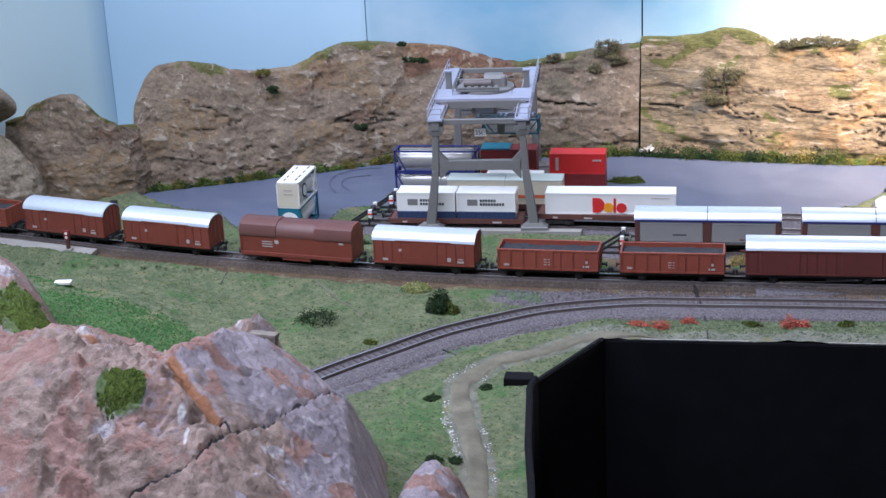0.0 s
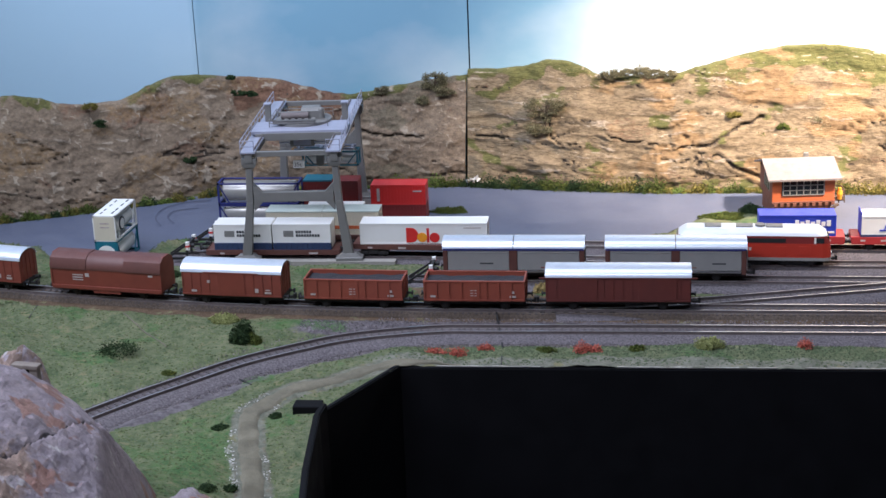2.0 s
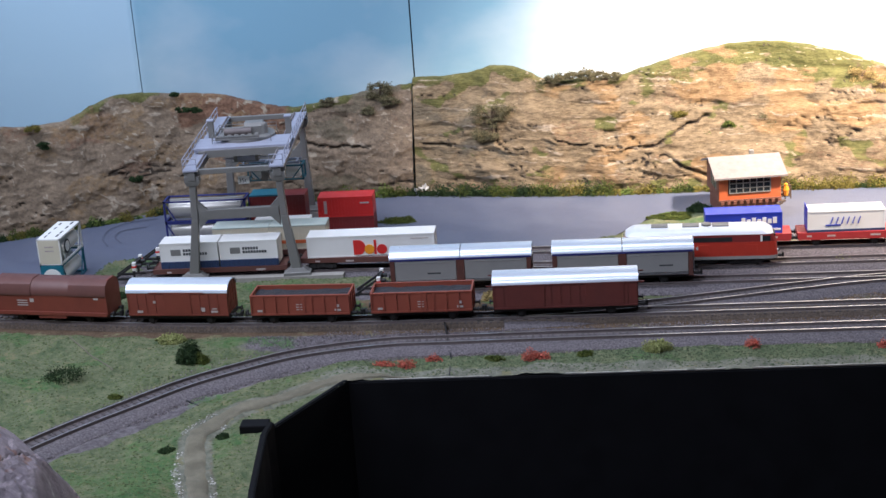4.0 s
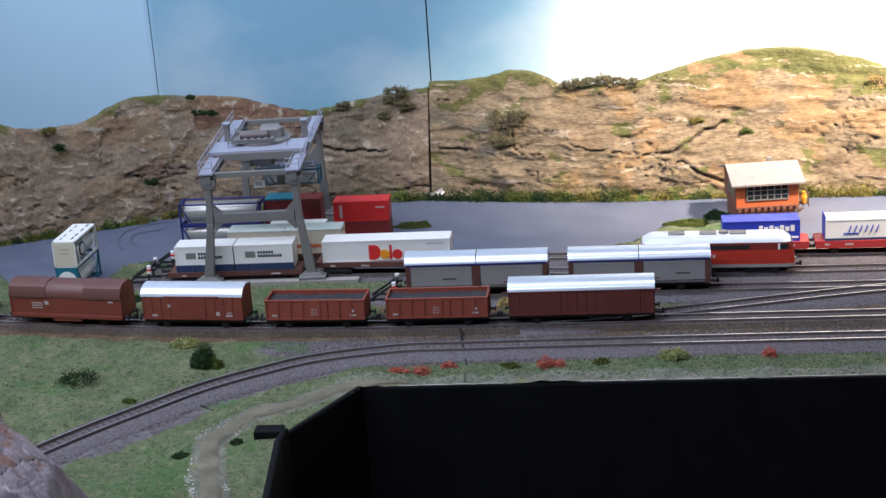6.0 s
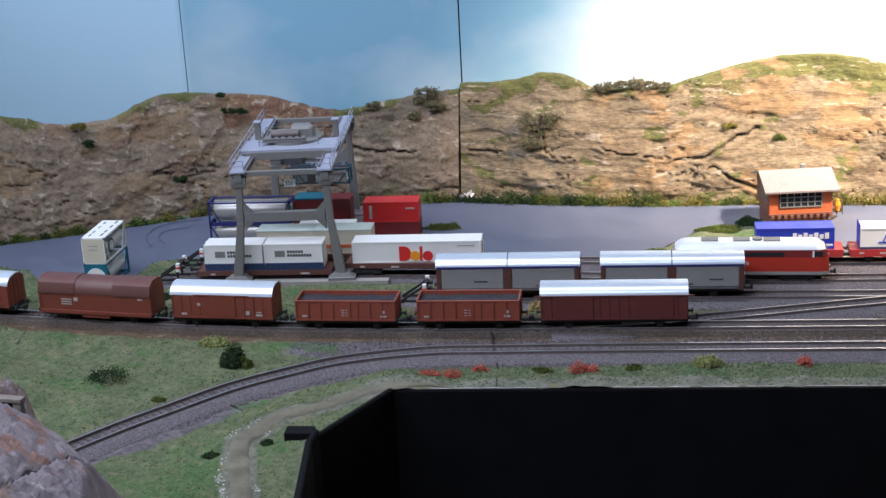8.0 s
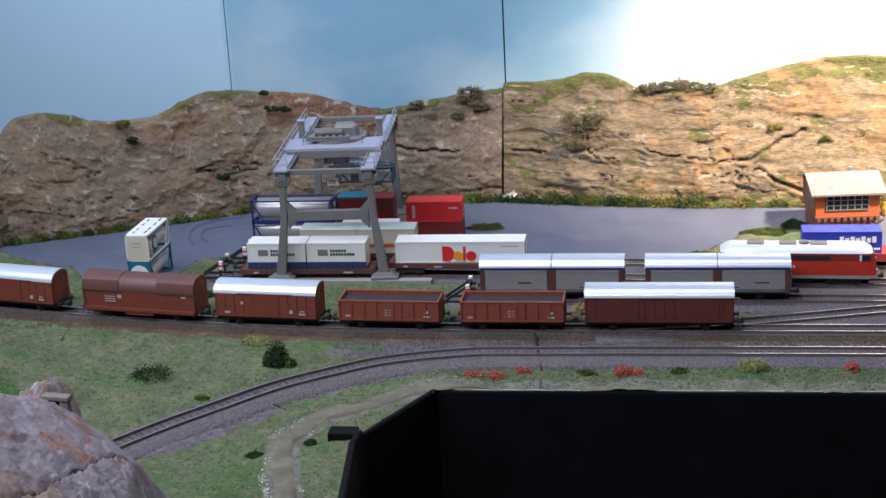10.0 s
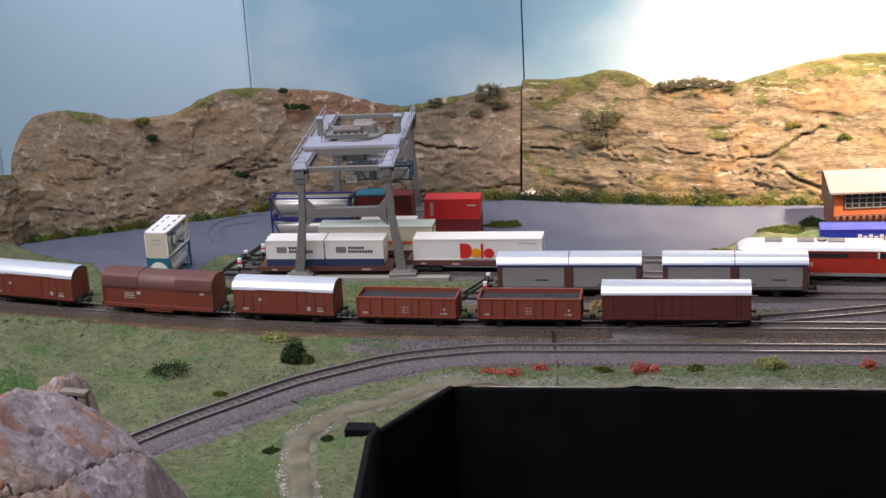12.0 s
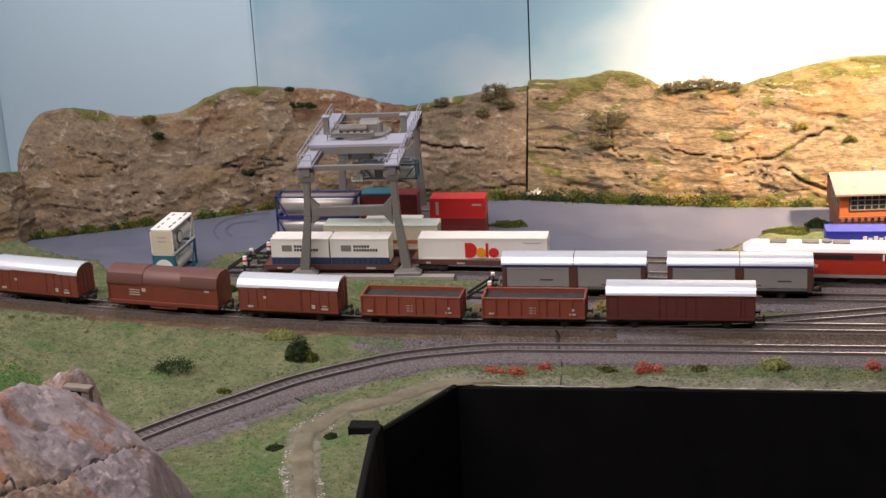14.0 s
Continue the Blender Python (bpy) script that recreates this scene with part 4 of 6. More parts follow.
def running_gear(t, length, axles, width=7.6, beam=UNDER, top=7.0):
    """Sole bars, wheelsets, axle guards, buffers and couplers."""
    h = length / 2
    bm = box(-h + 0.6, h - 0.6, -width + 1.5, width - 1.5, top - 1.4, top)
    for s in (-1, 1):
        block(bm, -h + 0.6, h - 0.6, s * (width - 0.9), s * width, top - 2.6, top)
        block(bm, s * (h - 0.2), s * (h - 1.2), -width, width, top - 2.8, top + 0.1)
    part("underframe", bm, beam, t)
    for x in axles:
        bm = bmesh.new()
        rod(bm, (x, -5.6, 2.9), (x, 5.6, 2.9), 0.5, 6)
        for y in (-4.7, 4.7):
            rod(bm, (x, y - 0.55, 2.9), (x, y + 0.55, 2.9), 2.9, 16)
        part("wheelset", bm, UNDER, t, "dark metal wheelset")
        bm = bmesh.new()
        for s in (-1, 1):
            prism(bm, [(s * 5.7, 1.9), (s * 6.7, 1.9), (s * 6.7, 4.4), (s * 5.7, 4.4)], x - 1.4, x + 1.4)
            block(bm, x - 3.4, x + 3.4, s * 5.8, s * 6.5, 4.3, 5.0)
        part("axle_guard", bm, UNDER, t)
    for sx in (-1, 1):
        for sy in (-1, 1):
            bm = rod(bmesh.new(), (sx * (h - 0.4), sy * 5.5, 6.0), (sx * (h + 2.3), sy * 5.5, 6.0), 0.75, 8)
            rod(bm, (sx * (h + 2.3), sy * 5.5, 6.0), (sx * (h + 2.9), sy * 5.5, 6.0), 1.5, 12)
            part("buffer", bm, UNDER, t)
        bm = box(sx * (h - 1), sx * (h + 5.2), -1.0, 1.0, 3.2, 4.6, 0.2)
        block(bm, sx * (h + 4.0), sx * (h + 5.4), -1.6, 1.6, 3.0, 6.2, 0.2)
        part("coupler", bm, UNDER, t, "black hook coupler")


def bogie(t, x, wheel_gap=16.0):
    bm = bmesh.new()
    for s in (-1, 1):
        prism(bm, [(s * 5.9, 1.6), (s * 6.9, 1.6), (s * 6.9, 4.9), (s * 5.9, 4.9)], x - wheel_gap / 2 - 3.5, x + wheel_gap / 2 + 3.5, 0.2)
        for k in (-0.5, 0.5):
            block(bm, x + k * wheel_gap - 1.5, x + k * wheel_gap + 1.5, s * 6.7, s * 7.5, 1.7, 4.3, 0.2)
        block(bm, x - 2.2, x + 2.2, s * 6.7, s * 7.4, 2.2, 5.3, 0.2)
    block(bm, x - 2, x + 2, -6, 6, 3.6, 5.6)
    part("bogie_frame", bm, UNDER, t)
    for k in (-0.5, 0.5):
        bm = rod(bmesh.new(), (x + k * wheel_gap, -5.6, 2.9), (x + k * wheel_gap, 5.6, 2.9), 0.5, 6)
        for y in (-4.7, 4.7):
            rod(bm, (x + k * wheel_gap, y - 0.55, 2.9), (x + k * wheel_gap, y + 0.55, 2.9), 2.9, 16)
        part("wheelset", bm, UNDER, t, "dark metal wheelset")


def prints(t, y, bars, mat=MARK):
    """Small marks on both long sides: (x, z, width, height)."""
    bm = bmesh.new()
    for x, z, w, hh in bars:
        for s in (-1, 1):
            block(bm, s * x - w / 2, s * x + w / 2, s * (y - 0.02), s * (y + 0.06), z, z + hh)
    part("lettering", bm, mat, t, "worn pale marks", kind="stuff")


def roof_shell(half, zs, rise, x0, x1, thick=0.6, n=12):
    out = [(half * math.cos(math.pi * i / n), zs + rise * math.sin(math.pi * i / n)) for i in range(n + 1)]
    inner = [((half - thick) * math.cos(math.pi * i / n), zs + (rise - thick) * math.sin(math.pi * i / n)) for i in range(n, -1, -1)]
    return prism(bmesh.new(), out + inner, x0, x1)


def box_wagon(x, length, label, two_doors=False, key="main", paint=OXIDE):
    t = vehicle("box_wagon", label, "goods wagon", key, x, "goods train")
    h = length / 2
    running_gear(t, length, (-h * 0.58, h * 0.58) if length < 75 else (-h * 0.62, h * 0.62))
    part("body", prism(bmesh.new(), arch(8.9, 6.6, 20.6, 4.7, 12), -h + 0.5, h - 0.5), paint, t, smooth=True)
    part("roof", roof_shell(9.4, 20.4, 5.6, -h, h), SILVER, t, "shiny silver arched roof", smooth=True)
    for s in (-1, 1):
        for k in ((-0.27, 0.27) if two_doors else (0,)):
            bm = box(k * length - length * 0.13, k * length + length * 0.13, s * 8.8, s * 9.35, 7.4, 20.0, 0.15)
            block(bm, k * length - length * 0.27, k * length + length * 0.27, s * 8.9, s * 9.5, 20.1, 20.8)
            part("door", bm, paint, t, "sliding door")
    bm = bmesh.new()
    n = int(length / 5.2)
    for i in range(n + 1):
        xx = -h + 0.9 + (length - 1.8) * i / n
        for s in (-1, 1):
            block(bm, xx - 0.3, xx + 0.3, s * 8.8, s * 9.2, 7.0, 20.4)
    for s in (-1, 1):
        for y in (-6, -2, 2, 6):
            block(bm, s * (h - 0.6), s * (h - 0.1), y - 0.3, y + 0.3, 7.0, 23.5)
        block(bm, -h + 0.5, h - 0.5, s * 8.8, s * 9.3, 6.4, 7.3)
    part("rib", bm, paint, t, kind="stuff")
    prints(t, 9.25, [(-h * 0.72, 8.4, 4, 1.2), (-h * 0.72, 10.4, 3, 0.6), (h * 0.75, 8.2, 3.4, 1.4), (h * 0.45, 14, 1.8, 1.6), (-h * 0.5, 9, 2.2, 2.4)])
    return t


def open_wagon(x, length, label):
    t = vehicle("open_wagon", label, "goods wagon", "main", x, "goods train")
    h = length / 2
    running_gear(t, length, (-h * 0.58, h * 0.58))
    part("floor", box(-h + 1, h - 1, -8, 8, 6.4, 7.2), BRIGHT_OXIDE, t)
    for s in (-1, 1):
        part("side", box(-h + 0.5, h - 0.5, s * 8.0, s * 8.9, 6.6, 18.0, 0.2), BRIGHT_OXIDE, t)
        part("end", box(s * (h - 1.3), s * (h - 0.4), -8.0, 8.0, 6.6, 18.4, 0.2), BRIGHT_OXIDE, t)
    bm = bmesh.new()
    n = 8
    for i in range(n + 1):
        xx = -h + 0.9 + (length - 1.8) * i / n
        for s in (-1, 1):
            block(bm, xx - 0.35, xx + 0.35, s * 8.8, s * 9.5, 6.8, 17.8)
    for s in (-1, 1):
        block(bm, -h + 0.4, h - 0.4, s * 8.0, s * 9.3, 17.6, 18.4)
        block(bm, -h + 0.4, h - 0.4, s * 8.6, s * 9.4, 6.4, 7.4)
        block(bm, -3.2, 3.2, s * 8.8, s * 9.35, 7.5, 17.4)
        for y in (-5, 0, 5):
            block(bm, s * (h - 0.5), s * (h + 0.1), y - 0.35, y + 0.35, 7, 18)
    part("rib", bm, BRIGHT_OXIDE, t, kind="stuff")
    bm = bmesh.new()
    nx, ny = 22, 7
    grid = [[bm.verts.new((-h + 1.3 + (length - 2.6) * i / nx, -8 + 16 * j / ny, 15.9 + 0.8 * fbm(i * 0.4, j * 0.6, x))) for i in range(nx + 1)] for j in range(ny + 1)]
    for j in range(ny):
        for i in range(nx):
            bm.faces.new((grid[j][i], grid[j][i + 1], grid[j + 1][i + 1], grid[j + 1][i]))
    part("load", bm, COAL, t, "dark coal load")
    prints(t, 9.42, [(-h * 0.75, 8.6, 3.6, 1.2), (-h * 0.75, 11, 2, 1.6), (0.3, 9.5, 3.6, 0.5), (0.3, 11, 3.6, 0.5), (0.3, 12.6, 3.6, 0.5), (h * 0.8, 8.6, 3, 1.2)])
    return t


def hood_wagon(x, length, label):
    t = vehicle("covered_wagon", label, "goods wagon", "main", x, "goods train")
    h = length / 2
    running_gear(t, length - 2, (-h * 0.6, h * 0.6), beam=RUST)
    shape = [(-8.6, 7), (8.6, 7), (8.8, 19.2), (7.2, 23.4), (3.8, 25.6), (-3.8, 25.6), (-7.2, 23.4), (-8.8, 19.2)]
    part("body", prism(bmesh.new(), shape, -h + 1.4, h - 1.4), OXIDE, t)
    for i, (a, b) in enumerate(((-h + 0.6, -h * 0.335), (-h * 0.345, h * 0.345), (h * 0.335, h - 0.6))):
        g = 0.0 if i == 1 else 0.45
        s2 = [(-9.0 - g, 17.6), (-8.6 - g, 17.6), (-8.7 - g, 19.3), (-7.0, 23.2 + g), (-3.7, 25.3 + g), (3.7, 25.3 + g), (7.0, 23.2 + g), (8.7 + g, 19.3), (8.6 + g, 17.6), (9.0 + g, 17.6), (9.2 + g, 19.4), (7.5 + g, 23.8 + g), (4.0, 26.1 + g), (-4.0, 26.1 + g), (-7.5 - g, 23.8 + g), (-9.2 - g, 19.4)]
        part("hood", prism(bmesh.new(), s2, a, b), OXIDE2, t, "dull brown sliding hood", smooth=True)
    bm = bmesh.new()
    for s in (-1, 1):
        prism(bm, [(-9.2, 6.2), (9.2, 6.2), (9.2, 19.5), (7.4, 24.2), (4, 26.6), (-4, 26.6), (-7.4, 24.2), (-9.2, 19.5)], s * (h - 1.6), s * (h - 0.5))
        block(bm, -h + 1, h - 1, s * 8.5, s * 9.6, 5.4, 7.6, 0.2)
        block(bm, -9, 9, s * 8.0, s * 8.9, 3.4, 5.6)
    part("end_wall", bm, OXIDE, t, "brown end wall and sole bar")
    prints(t, 8.95, [(-h * 0.8, 15.5, 3, 1.2), (h * 0.33, 13.4, 2.6, 2.2), (h * 0.5, 11, 7, 0.7), (h * 0.5, 12.5, 7, 0.7), (h * 0.5, 14, 7, 0.7)])
    return t


def sliding_wall_wagon(x, length, label):
    t = vehicle("sliding_wall_wagon", label, "goods wagon", "siding", x, "grey wagons")
    h = length / 2
    running_gear(t, length, (-h * 0.58, h * 0.58))
    part("body", prism(bmesh.new(), arch(8.2, 6.4, 20.6, 4.6, 12), -h + 0.8, h - 0.8), GREY, t, smooth=True)
    for s in (-1, 1):
        for a, b in ((-h + 3.2, -2.6), (2.6, h - 3.2)):
            bm = box(a, b, s * 8.1, s * 8.9, 7.8, 20.0, 0.25)
            block(bm, a + 0.4, b - 0.4, s * 8.6, s * 9.1, 18.6, 19.0)
            panel = part("side_wall", bm, GREY, t, "grey aluminium sliding wall")
            part("lower_rail", box(a, b, s * 8.5, s * 9.4, 6.3, 7.5, 0.15), CHROME, panel, "bright white-metal sill")
            part("lettering", box((a + b) / 2 - 5 + 6, (a + b) / 2 + 5 + 4, s * 8.88, s * 8.96, 11.6, 12.5), INK, panel, "dark unreadable lettering bar")
        for a, b in ((-h + 0.3, -h + 3.0), (-2.4, 2.4), (h - 3.0, h - 0.3)):
            part("post", box(a, b, s * 8.0, s * 9.2, 5.4, 20.6, 0.2), RUST, t, "brown wall post")
        part("eave", box(-h + 0.4, h - 0.4, s * 8.2, s * 9.3, 20.2, 21.5, 0.2), INDIGO, t, "dark violet-blue eave strip")
    for s in (-1, 1):
        part("end_wall", prism(bmesh.new(), arch(8.6, 6.2, 21, 5.2, 12), s * (h - 0.9), s * (h - 0.2)), RUST, t, "brown ribbed end wall")
        part("roof", roof_shell(9.3, 21.0, 5.5, min(s * 0.3, s * (h + 0.1)), max(s * 0.3, s * (h + 0.1))), SILVER, t, "silver arched roof half", smooth=True)
    bm = bmesh.new()
    for k in range(5):
        block(bm, h + 0.2, h + 0.6, -5.4, -1.4, 8 + 3.2 * k, 8.4 + 3.2 * k)
    for y in (-5.4, -1.4):
        block(bm, h + 0.1, h + 0.6, y - 0.25, y + 0.25, 7, 21)
    part("ladder", bm, CHROME, t, "pale metal end ladder")
    return t


def barrel(bm, length, r, z, dish=2.2, sides=28):
    """A lying tank with dished ends."""
    h = length / 2
    prof = [(-h, r * 0.25), (-h + dish * 0.15, r * 0.6), (-h + dish * 0.5, r * 0.88), (-h + dish, r)]
    prof = prof + [(-x, q) for x, q in prof[::-1]]
    rings = [[bm.verts.new((x, q * math.sin(2 * math.pi * k / sides), z + q * math.cos(2 * math.pi * k / sides))) for k in range(sides)] for x, q in prof]
    for a, b in zip(rings, rings[1:]):
        for k in range(sides):
            bm.faces.new((a[k], a[(k + 1) % sides], b[(k + 1) % sides], b[k]))
    bm.faces.new(rings[0])
    bm.faces.new(rings[-1])
    bmesh.ops.recalc_face_normals(bm, faces=bm.faces[:])
    return bm


def belt(bm, x0, x1, r, z, a0, a1, side, n=10):
    """A curved patch on the flank of a tank, from angle a0 to a1 over the horizontal."""
    rows = []
    for i in range(n + 1):
        a = radians(a0 + (a1 - a0) * i / n)
        rows.append([bm.verts.new((x, side * q * math.cos(a), z + q * math.sin(a))) for x in (x0, x1) for q in (r, r - 0.3)])
    for a, b in zip(rows, rows[1:]):
        bm.faces.new((a[0], a[2], b[2], b[0]))
        bm.faces.new((a[0], b[0], b[1], a[1]))
        bm.faces.new((a[2], a[3], b[3], b[2]))
    bmesh.ops.recalc_face_normals(bm, faces=bm.faces[:])
    return bm


def dome_lid(t, z, mat):
    bm = rod(bmesh.new(), (0, 0, z - 0.6), (0, 0, z + 1.6), 2.6, 16)
    rod(bm, (0, 0, z + 1.6), (0, 0, z + 2.2), 1.5, 12)
    part("filler_dome", bm, mat, t, smooth=True)
    bm = box(-7, 7, -4.2, -2.9, z - 0.2, z + 0.3)
    block(bm, -7, 7, 2.9, 4.2, z - 0.2, z + 0.3)
    for x in (-7, 0, 7):
        rod(bm, (x, -4.1, z), (x, -4.1, z + 3.0), 0.25, 6)
    rod(bm, (-7, -4.1, z + 3.0), (7, -4.1, z + 3.0), 0.25, 6)
    part("walkway", bm, UNDER if mat is UNDER else CHROME, t, "small walkway with hand rail")


def long_tank_wagon(x):
    t = vehicle("tank_wagon", "white tank wagon with red side panels and round badge", "tank wagon", "main", x, "goods train")
    running_gear(t, 78, ())
    bogie(t, -25, 12)
    bogie(t, 25, 12)
    tank = part("tank", barrel(bmesh.new(), 75, 8.4, 15.6, 4.0), WHITE, t, "glossy white tank barrel", smooth=True)
    for s in (-1, 1):
        for a, b in ((-32, 3), (17, 31)):
            part("panel", belt(bmesh.new(), s * a, s * b, 8.5, 15.6, -18, 22, s), RED, tank, "red painted panel", smooth=True)
        bm = rod(bmesh.new(), (s * 10, s * 8.0, 16), (s * 10, s * 8.7, 16), 3.9, 24)
        part("badge", bm, SAND, tank, "round ivory badge")
        part("badge", rod(bmesh.new(), (s * 10, s * 8.1, 16), (s * 10, s * 8.8, 16), 2.8, 24), SUNNY, tank, "orange centre of the badge")
    for s in (-1, 1):
        part("saddle", prism(bmesh.new(), [(-7, 7), (7, 7), (6, 10.5), (-6, 10.5)], s * 25 - 3, s * 25 + 3), UNDER, t)
    dome_lid(t, 24.0, UNDER)


def short_tank_wagon(x):
    t = vehicle("tank_wagon", "two-axle tank wagon, white above and yellow below", "tank wagon", "main", x, "goods train")
    running_gear(t, 52, (-15, 15), beam=PALE)
    tank = part("tank", barrel(bmesh.new(), 47, 8.6, 16.2, 2.0), WHITE, t, "white tank barrel", smooth=True)
    for s in (-1, 1):
        belt_part = part("panel", belt(bmesh.new(), -23.2, 23.2, 8.72, 16.2, -62, 14, s), YELLOW, tank, "yellow lower flank", smooth=True)
        bm = bmesh.new()
        for a, w, hh in ((4, 3.5, 1.6), (9.5, 4.0, 2.8), (14, 3.2, 2.2), (18, 3.0, 2.0)):
            block(bm, s * a - w / 2, s * a + w / 2, s * 8.5, s * 8.95, 15.0, 15.0 + hh)
        part("lettering", bm, INK, tank, "dark unreadable lettering bars")
    for s in (-1, 1):
        part("saddle", prism(bmesh.new(), [(-7, 7), (7, 7), (6, 10.2), (-6, 10.2)], s * 16 - 3, s * 16 + 3), UNDER, t)
    dome_lid(t, 24.6, CHROME)


def skin(bm, rings):
    vs = [[bm.verts.new(v) for v in r] for r in rings]
    n = len(vs[0])
    for a, b in zip(vs, vs[1:]):
        for k in range(n):
            bm.faces.new((a[k], a[(k + 1) % n], b[(k + 1) % n], b[k]))
    bm.faces.new(vs[0])
    bm.faces.new(vs[-1])
    bmesh.ops.recalc_face_normals(bm, faces=bm.faces[:])
    return bm


def locomotive(x, length, key, label, lower, band, roof, skirt, group="", trim=None, vent=None):
    t = vehicle("diesel_locomotive", label, "locomotive", key, x, group)
    h = length / 2
    running_gear(t, length - 3, (), beam=UNDER, top=6.4)
    bogie(t, -h * 0.58, 15)
    bogie(t, h * 0.58, 15)

    def nose(z):
        return h - 0.3 - max(0, z - 15) * 0.34 - max(0, z - 22) * 0.9

    def hull(z0, z1, half, grow=0.0, crown=False):
        rings = []
        for f, w in ((-1, 0.72), (-0.97, 0.9), (-0.9, 1.0), (0.9, 1.0), (0.97, 0.9), (1, 0.72)):
            ring = []
            for y, z in ([(-1, z0), (1, z0), (1, z1), (-1, z1)] if not crown else [(-1, z0), (1, z0), (0.96, z0 + 1.6), (0.8, z0 + 3.2), (0.45, z1), (-0.45, z1), (-0.8, z0 + 3.2), (-0.96, z0 + 1.6)]):
                ring.append((f * (nose(z) + grow), y * (half + grow) * w, z))
            rings.append(ring)
        return skin(bmesh.new(), rings)

    part("body", hull(6.6, 17.0, 9.2), lower, t, smooth=False)
    part("skirt", hull(5.0, 7.2, 9.0, 0.25), skirt, t)
    part("window_band", hull(17.0, 22.4, 9.1), band, t)
    part("roof", hull(22.2, 26.2, 9.0, 0.15, True), roof, t, smooth=True)
    for s in (-1, 1):
        for e in (-1, 1):
            w = part("side_window", box(e * (h * 0.80), e * (h * 0.90), s * 9.0, s * 9.3, 17.6, 21.0, 0.15), WINDOW, t, "dark cab side window")
            part("frame", box(e * (h * 0.775), e * (h * 0.80), s * 9.0, s * 9.35, 17.2, 21.4), trim or lower, w)
            part("front_window", box(e * (h - 2.6), e * (h - 1.55), s * 0.6, s * 5.4, 17.4, 20.8), WINDOW, t, "dark windscreen")
            part("head_lamp", rod(bmesh.new(), (e * (h - 1.0), s * 4.6, 9.6), (e * (h + 0.2), s * 4.6, 9.6), 1.0, 12), CHROME, t, "round head lamp")
        part("grille", box(-h * 0.42, h * 0.42, s * 8.9, s * 9.26, 17.7, 20.6), UNDER, t, "dark louvre band")
        bm = bmesh.new()
        for k in (-0.66, -0.3, 0.06, 0.36, 0.66):
            block(bm, h * k - 3.4, h * k + 3.4, s * 9.1, s * 9.32, 9.2, 15.2, 0.1)
        part("hatch", bm, lower, t, kind="stuff")
        part("plate", box(-2, 2, s * 9.1, s * 9.3, 12, 14.2), MARK, t, "worn number plate bar")
    bm = bmesh.new()
    for k in (-0.5, -0.1, 0.28):
        block(bm, h * k - 5, h * k + 5, -3.4, 3.4, 26.0, 27.0, 0.3)
    rod(bm, (h * 0.1, 0, 26.3), (h * 0.1, 0, 27.6), 3.0, 16)
    part("roof_vent", bm, vent or roof, t)
    part("fuel_tank", box(-11, 11, -7, 7, 1.6, 6.0, 0.5), UNDER, t)
    return t


def container(name, label, length, height, mat, ribbed=True, group="containers", width=15.2):
    """A freight container; z counts from its base, y = 0 is its long front side."""
    t = thing(name, label, "container", 0, 0, 0, 0, group)
    part("body", box(0, length, 0.25, width - 0.25, 0.2, height - 0.15, 0.25), mat, t)
    if ribbed:
        bm = bmesh.new()
        n = int(length / 2.35)
        for i in range(n):
            xx = 1.6 + (length - 3.2) * (i + 0.5) / n
            block(bm, xx - 0.5, xx + 0.5, 0.02, 0.5, 1.2, height - 1.3)
            block(bm, xx - 0.5, xx + 0.5, width - 0.5, width - 0.02, 1.2, height - 1.3)
        part("corrugation", bm, mat, t, kind="stuff")
    for x in (0.0, length):
        s = 1 if x == 0 else -1
        for y in (0.0, width):
            q = 1 if y == 0 else -1
            part("corner_post", box(x, x + s * 1.1, y, y + q * 1.1, 0, height, 0.12), mat, t)
        part("door", box(x - 0.05 * s, x + 0.4 * s, 1.4, width - 1.4, 0.9, height - 0.9, 0.1), mat, t)
    for z in (0.0, height - 1.0):
        for y in (0.0, width - 0.9):
            part("rail", box(0.8, length - 0.8, y, y + 0.9, z, z + 1.0, 0.1), mat, t)
    return t


def at(t, x, y, z, rz=0):
    t.matrix_world = pose(x * MM, y * MM, z * MM, 0, 0, rz)
    return t


def tank_container(label, length, frame_mat, tank_mat, group="tank containers", height=16.2, width=15.2):
    t = thing("tank_container", label, "container", 0, 0, 0, 0, group)
    bm = bmesh.new()
    for x in (0.6, length - 0.6):
        for y in (0.6, width - 0.6):
            block(bm, x - 0.6, x + 0.6, y - 0.6, y + 0.6, 0, height)
        for z in (0.6, height - 0.6):
            block(bm, x - 0.6, x + 0.6, 0, width, z - 0.6, z + 0.6)
    for y in (0.6, width - 0.6):
        for z in (0.6, height - 0.6):
            block(bm, 0, length, y - 0.5, y + 0.5, z - 0.5, z + 0.5)
        for x, s in ((0.8, 1), (length - 0.8, -1)):
            bar(bm, (x, y, height - 1), (x + s * 7, y, 1), 0.7, 0.7)
    part("frame", bm, frame_mat, t, "painted tank frame")
    bm = barrel(bmesh.new(), length - 3.6, width / 2 - 0.9, 0, 2.2, 24)
    bmesh.ops.translate(bm, vec=(length / 2, width / 2, height / 2), verts=bm.verts)
    part("tank", bm, tank_mat, t, "smooth lying tank", smooth=True)
    bm = box(3, length - 3, width / 2 - 1.4, width / 2 + 1.4, height - 0.9, height - 0.5)
    part("walkway", bm, tank_mat, t)
    return t


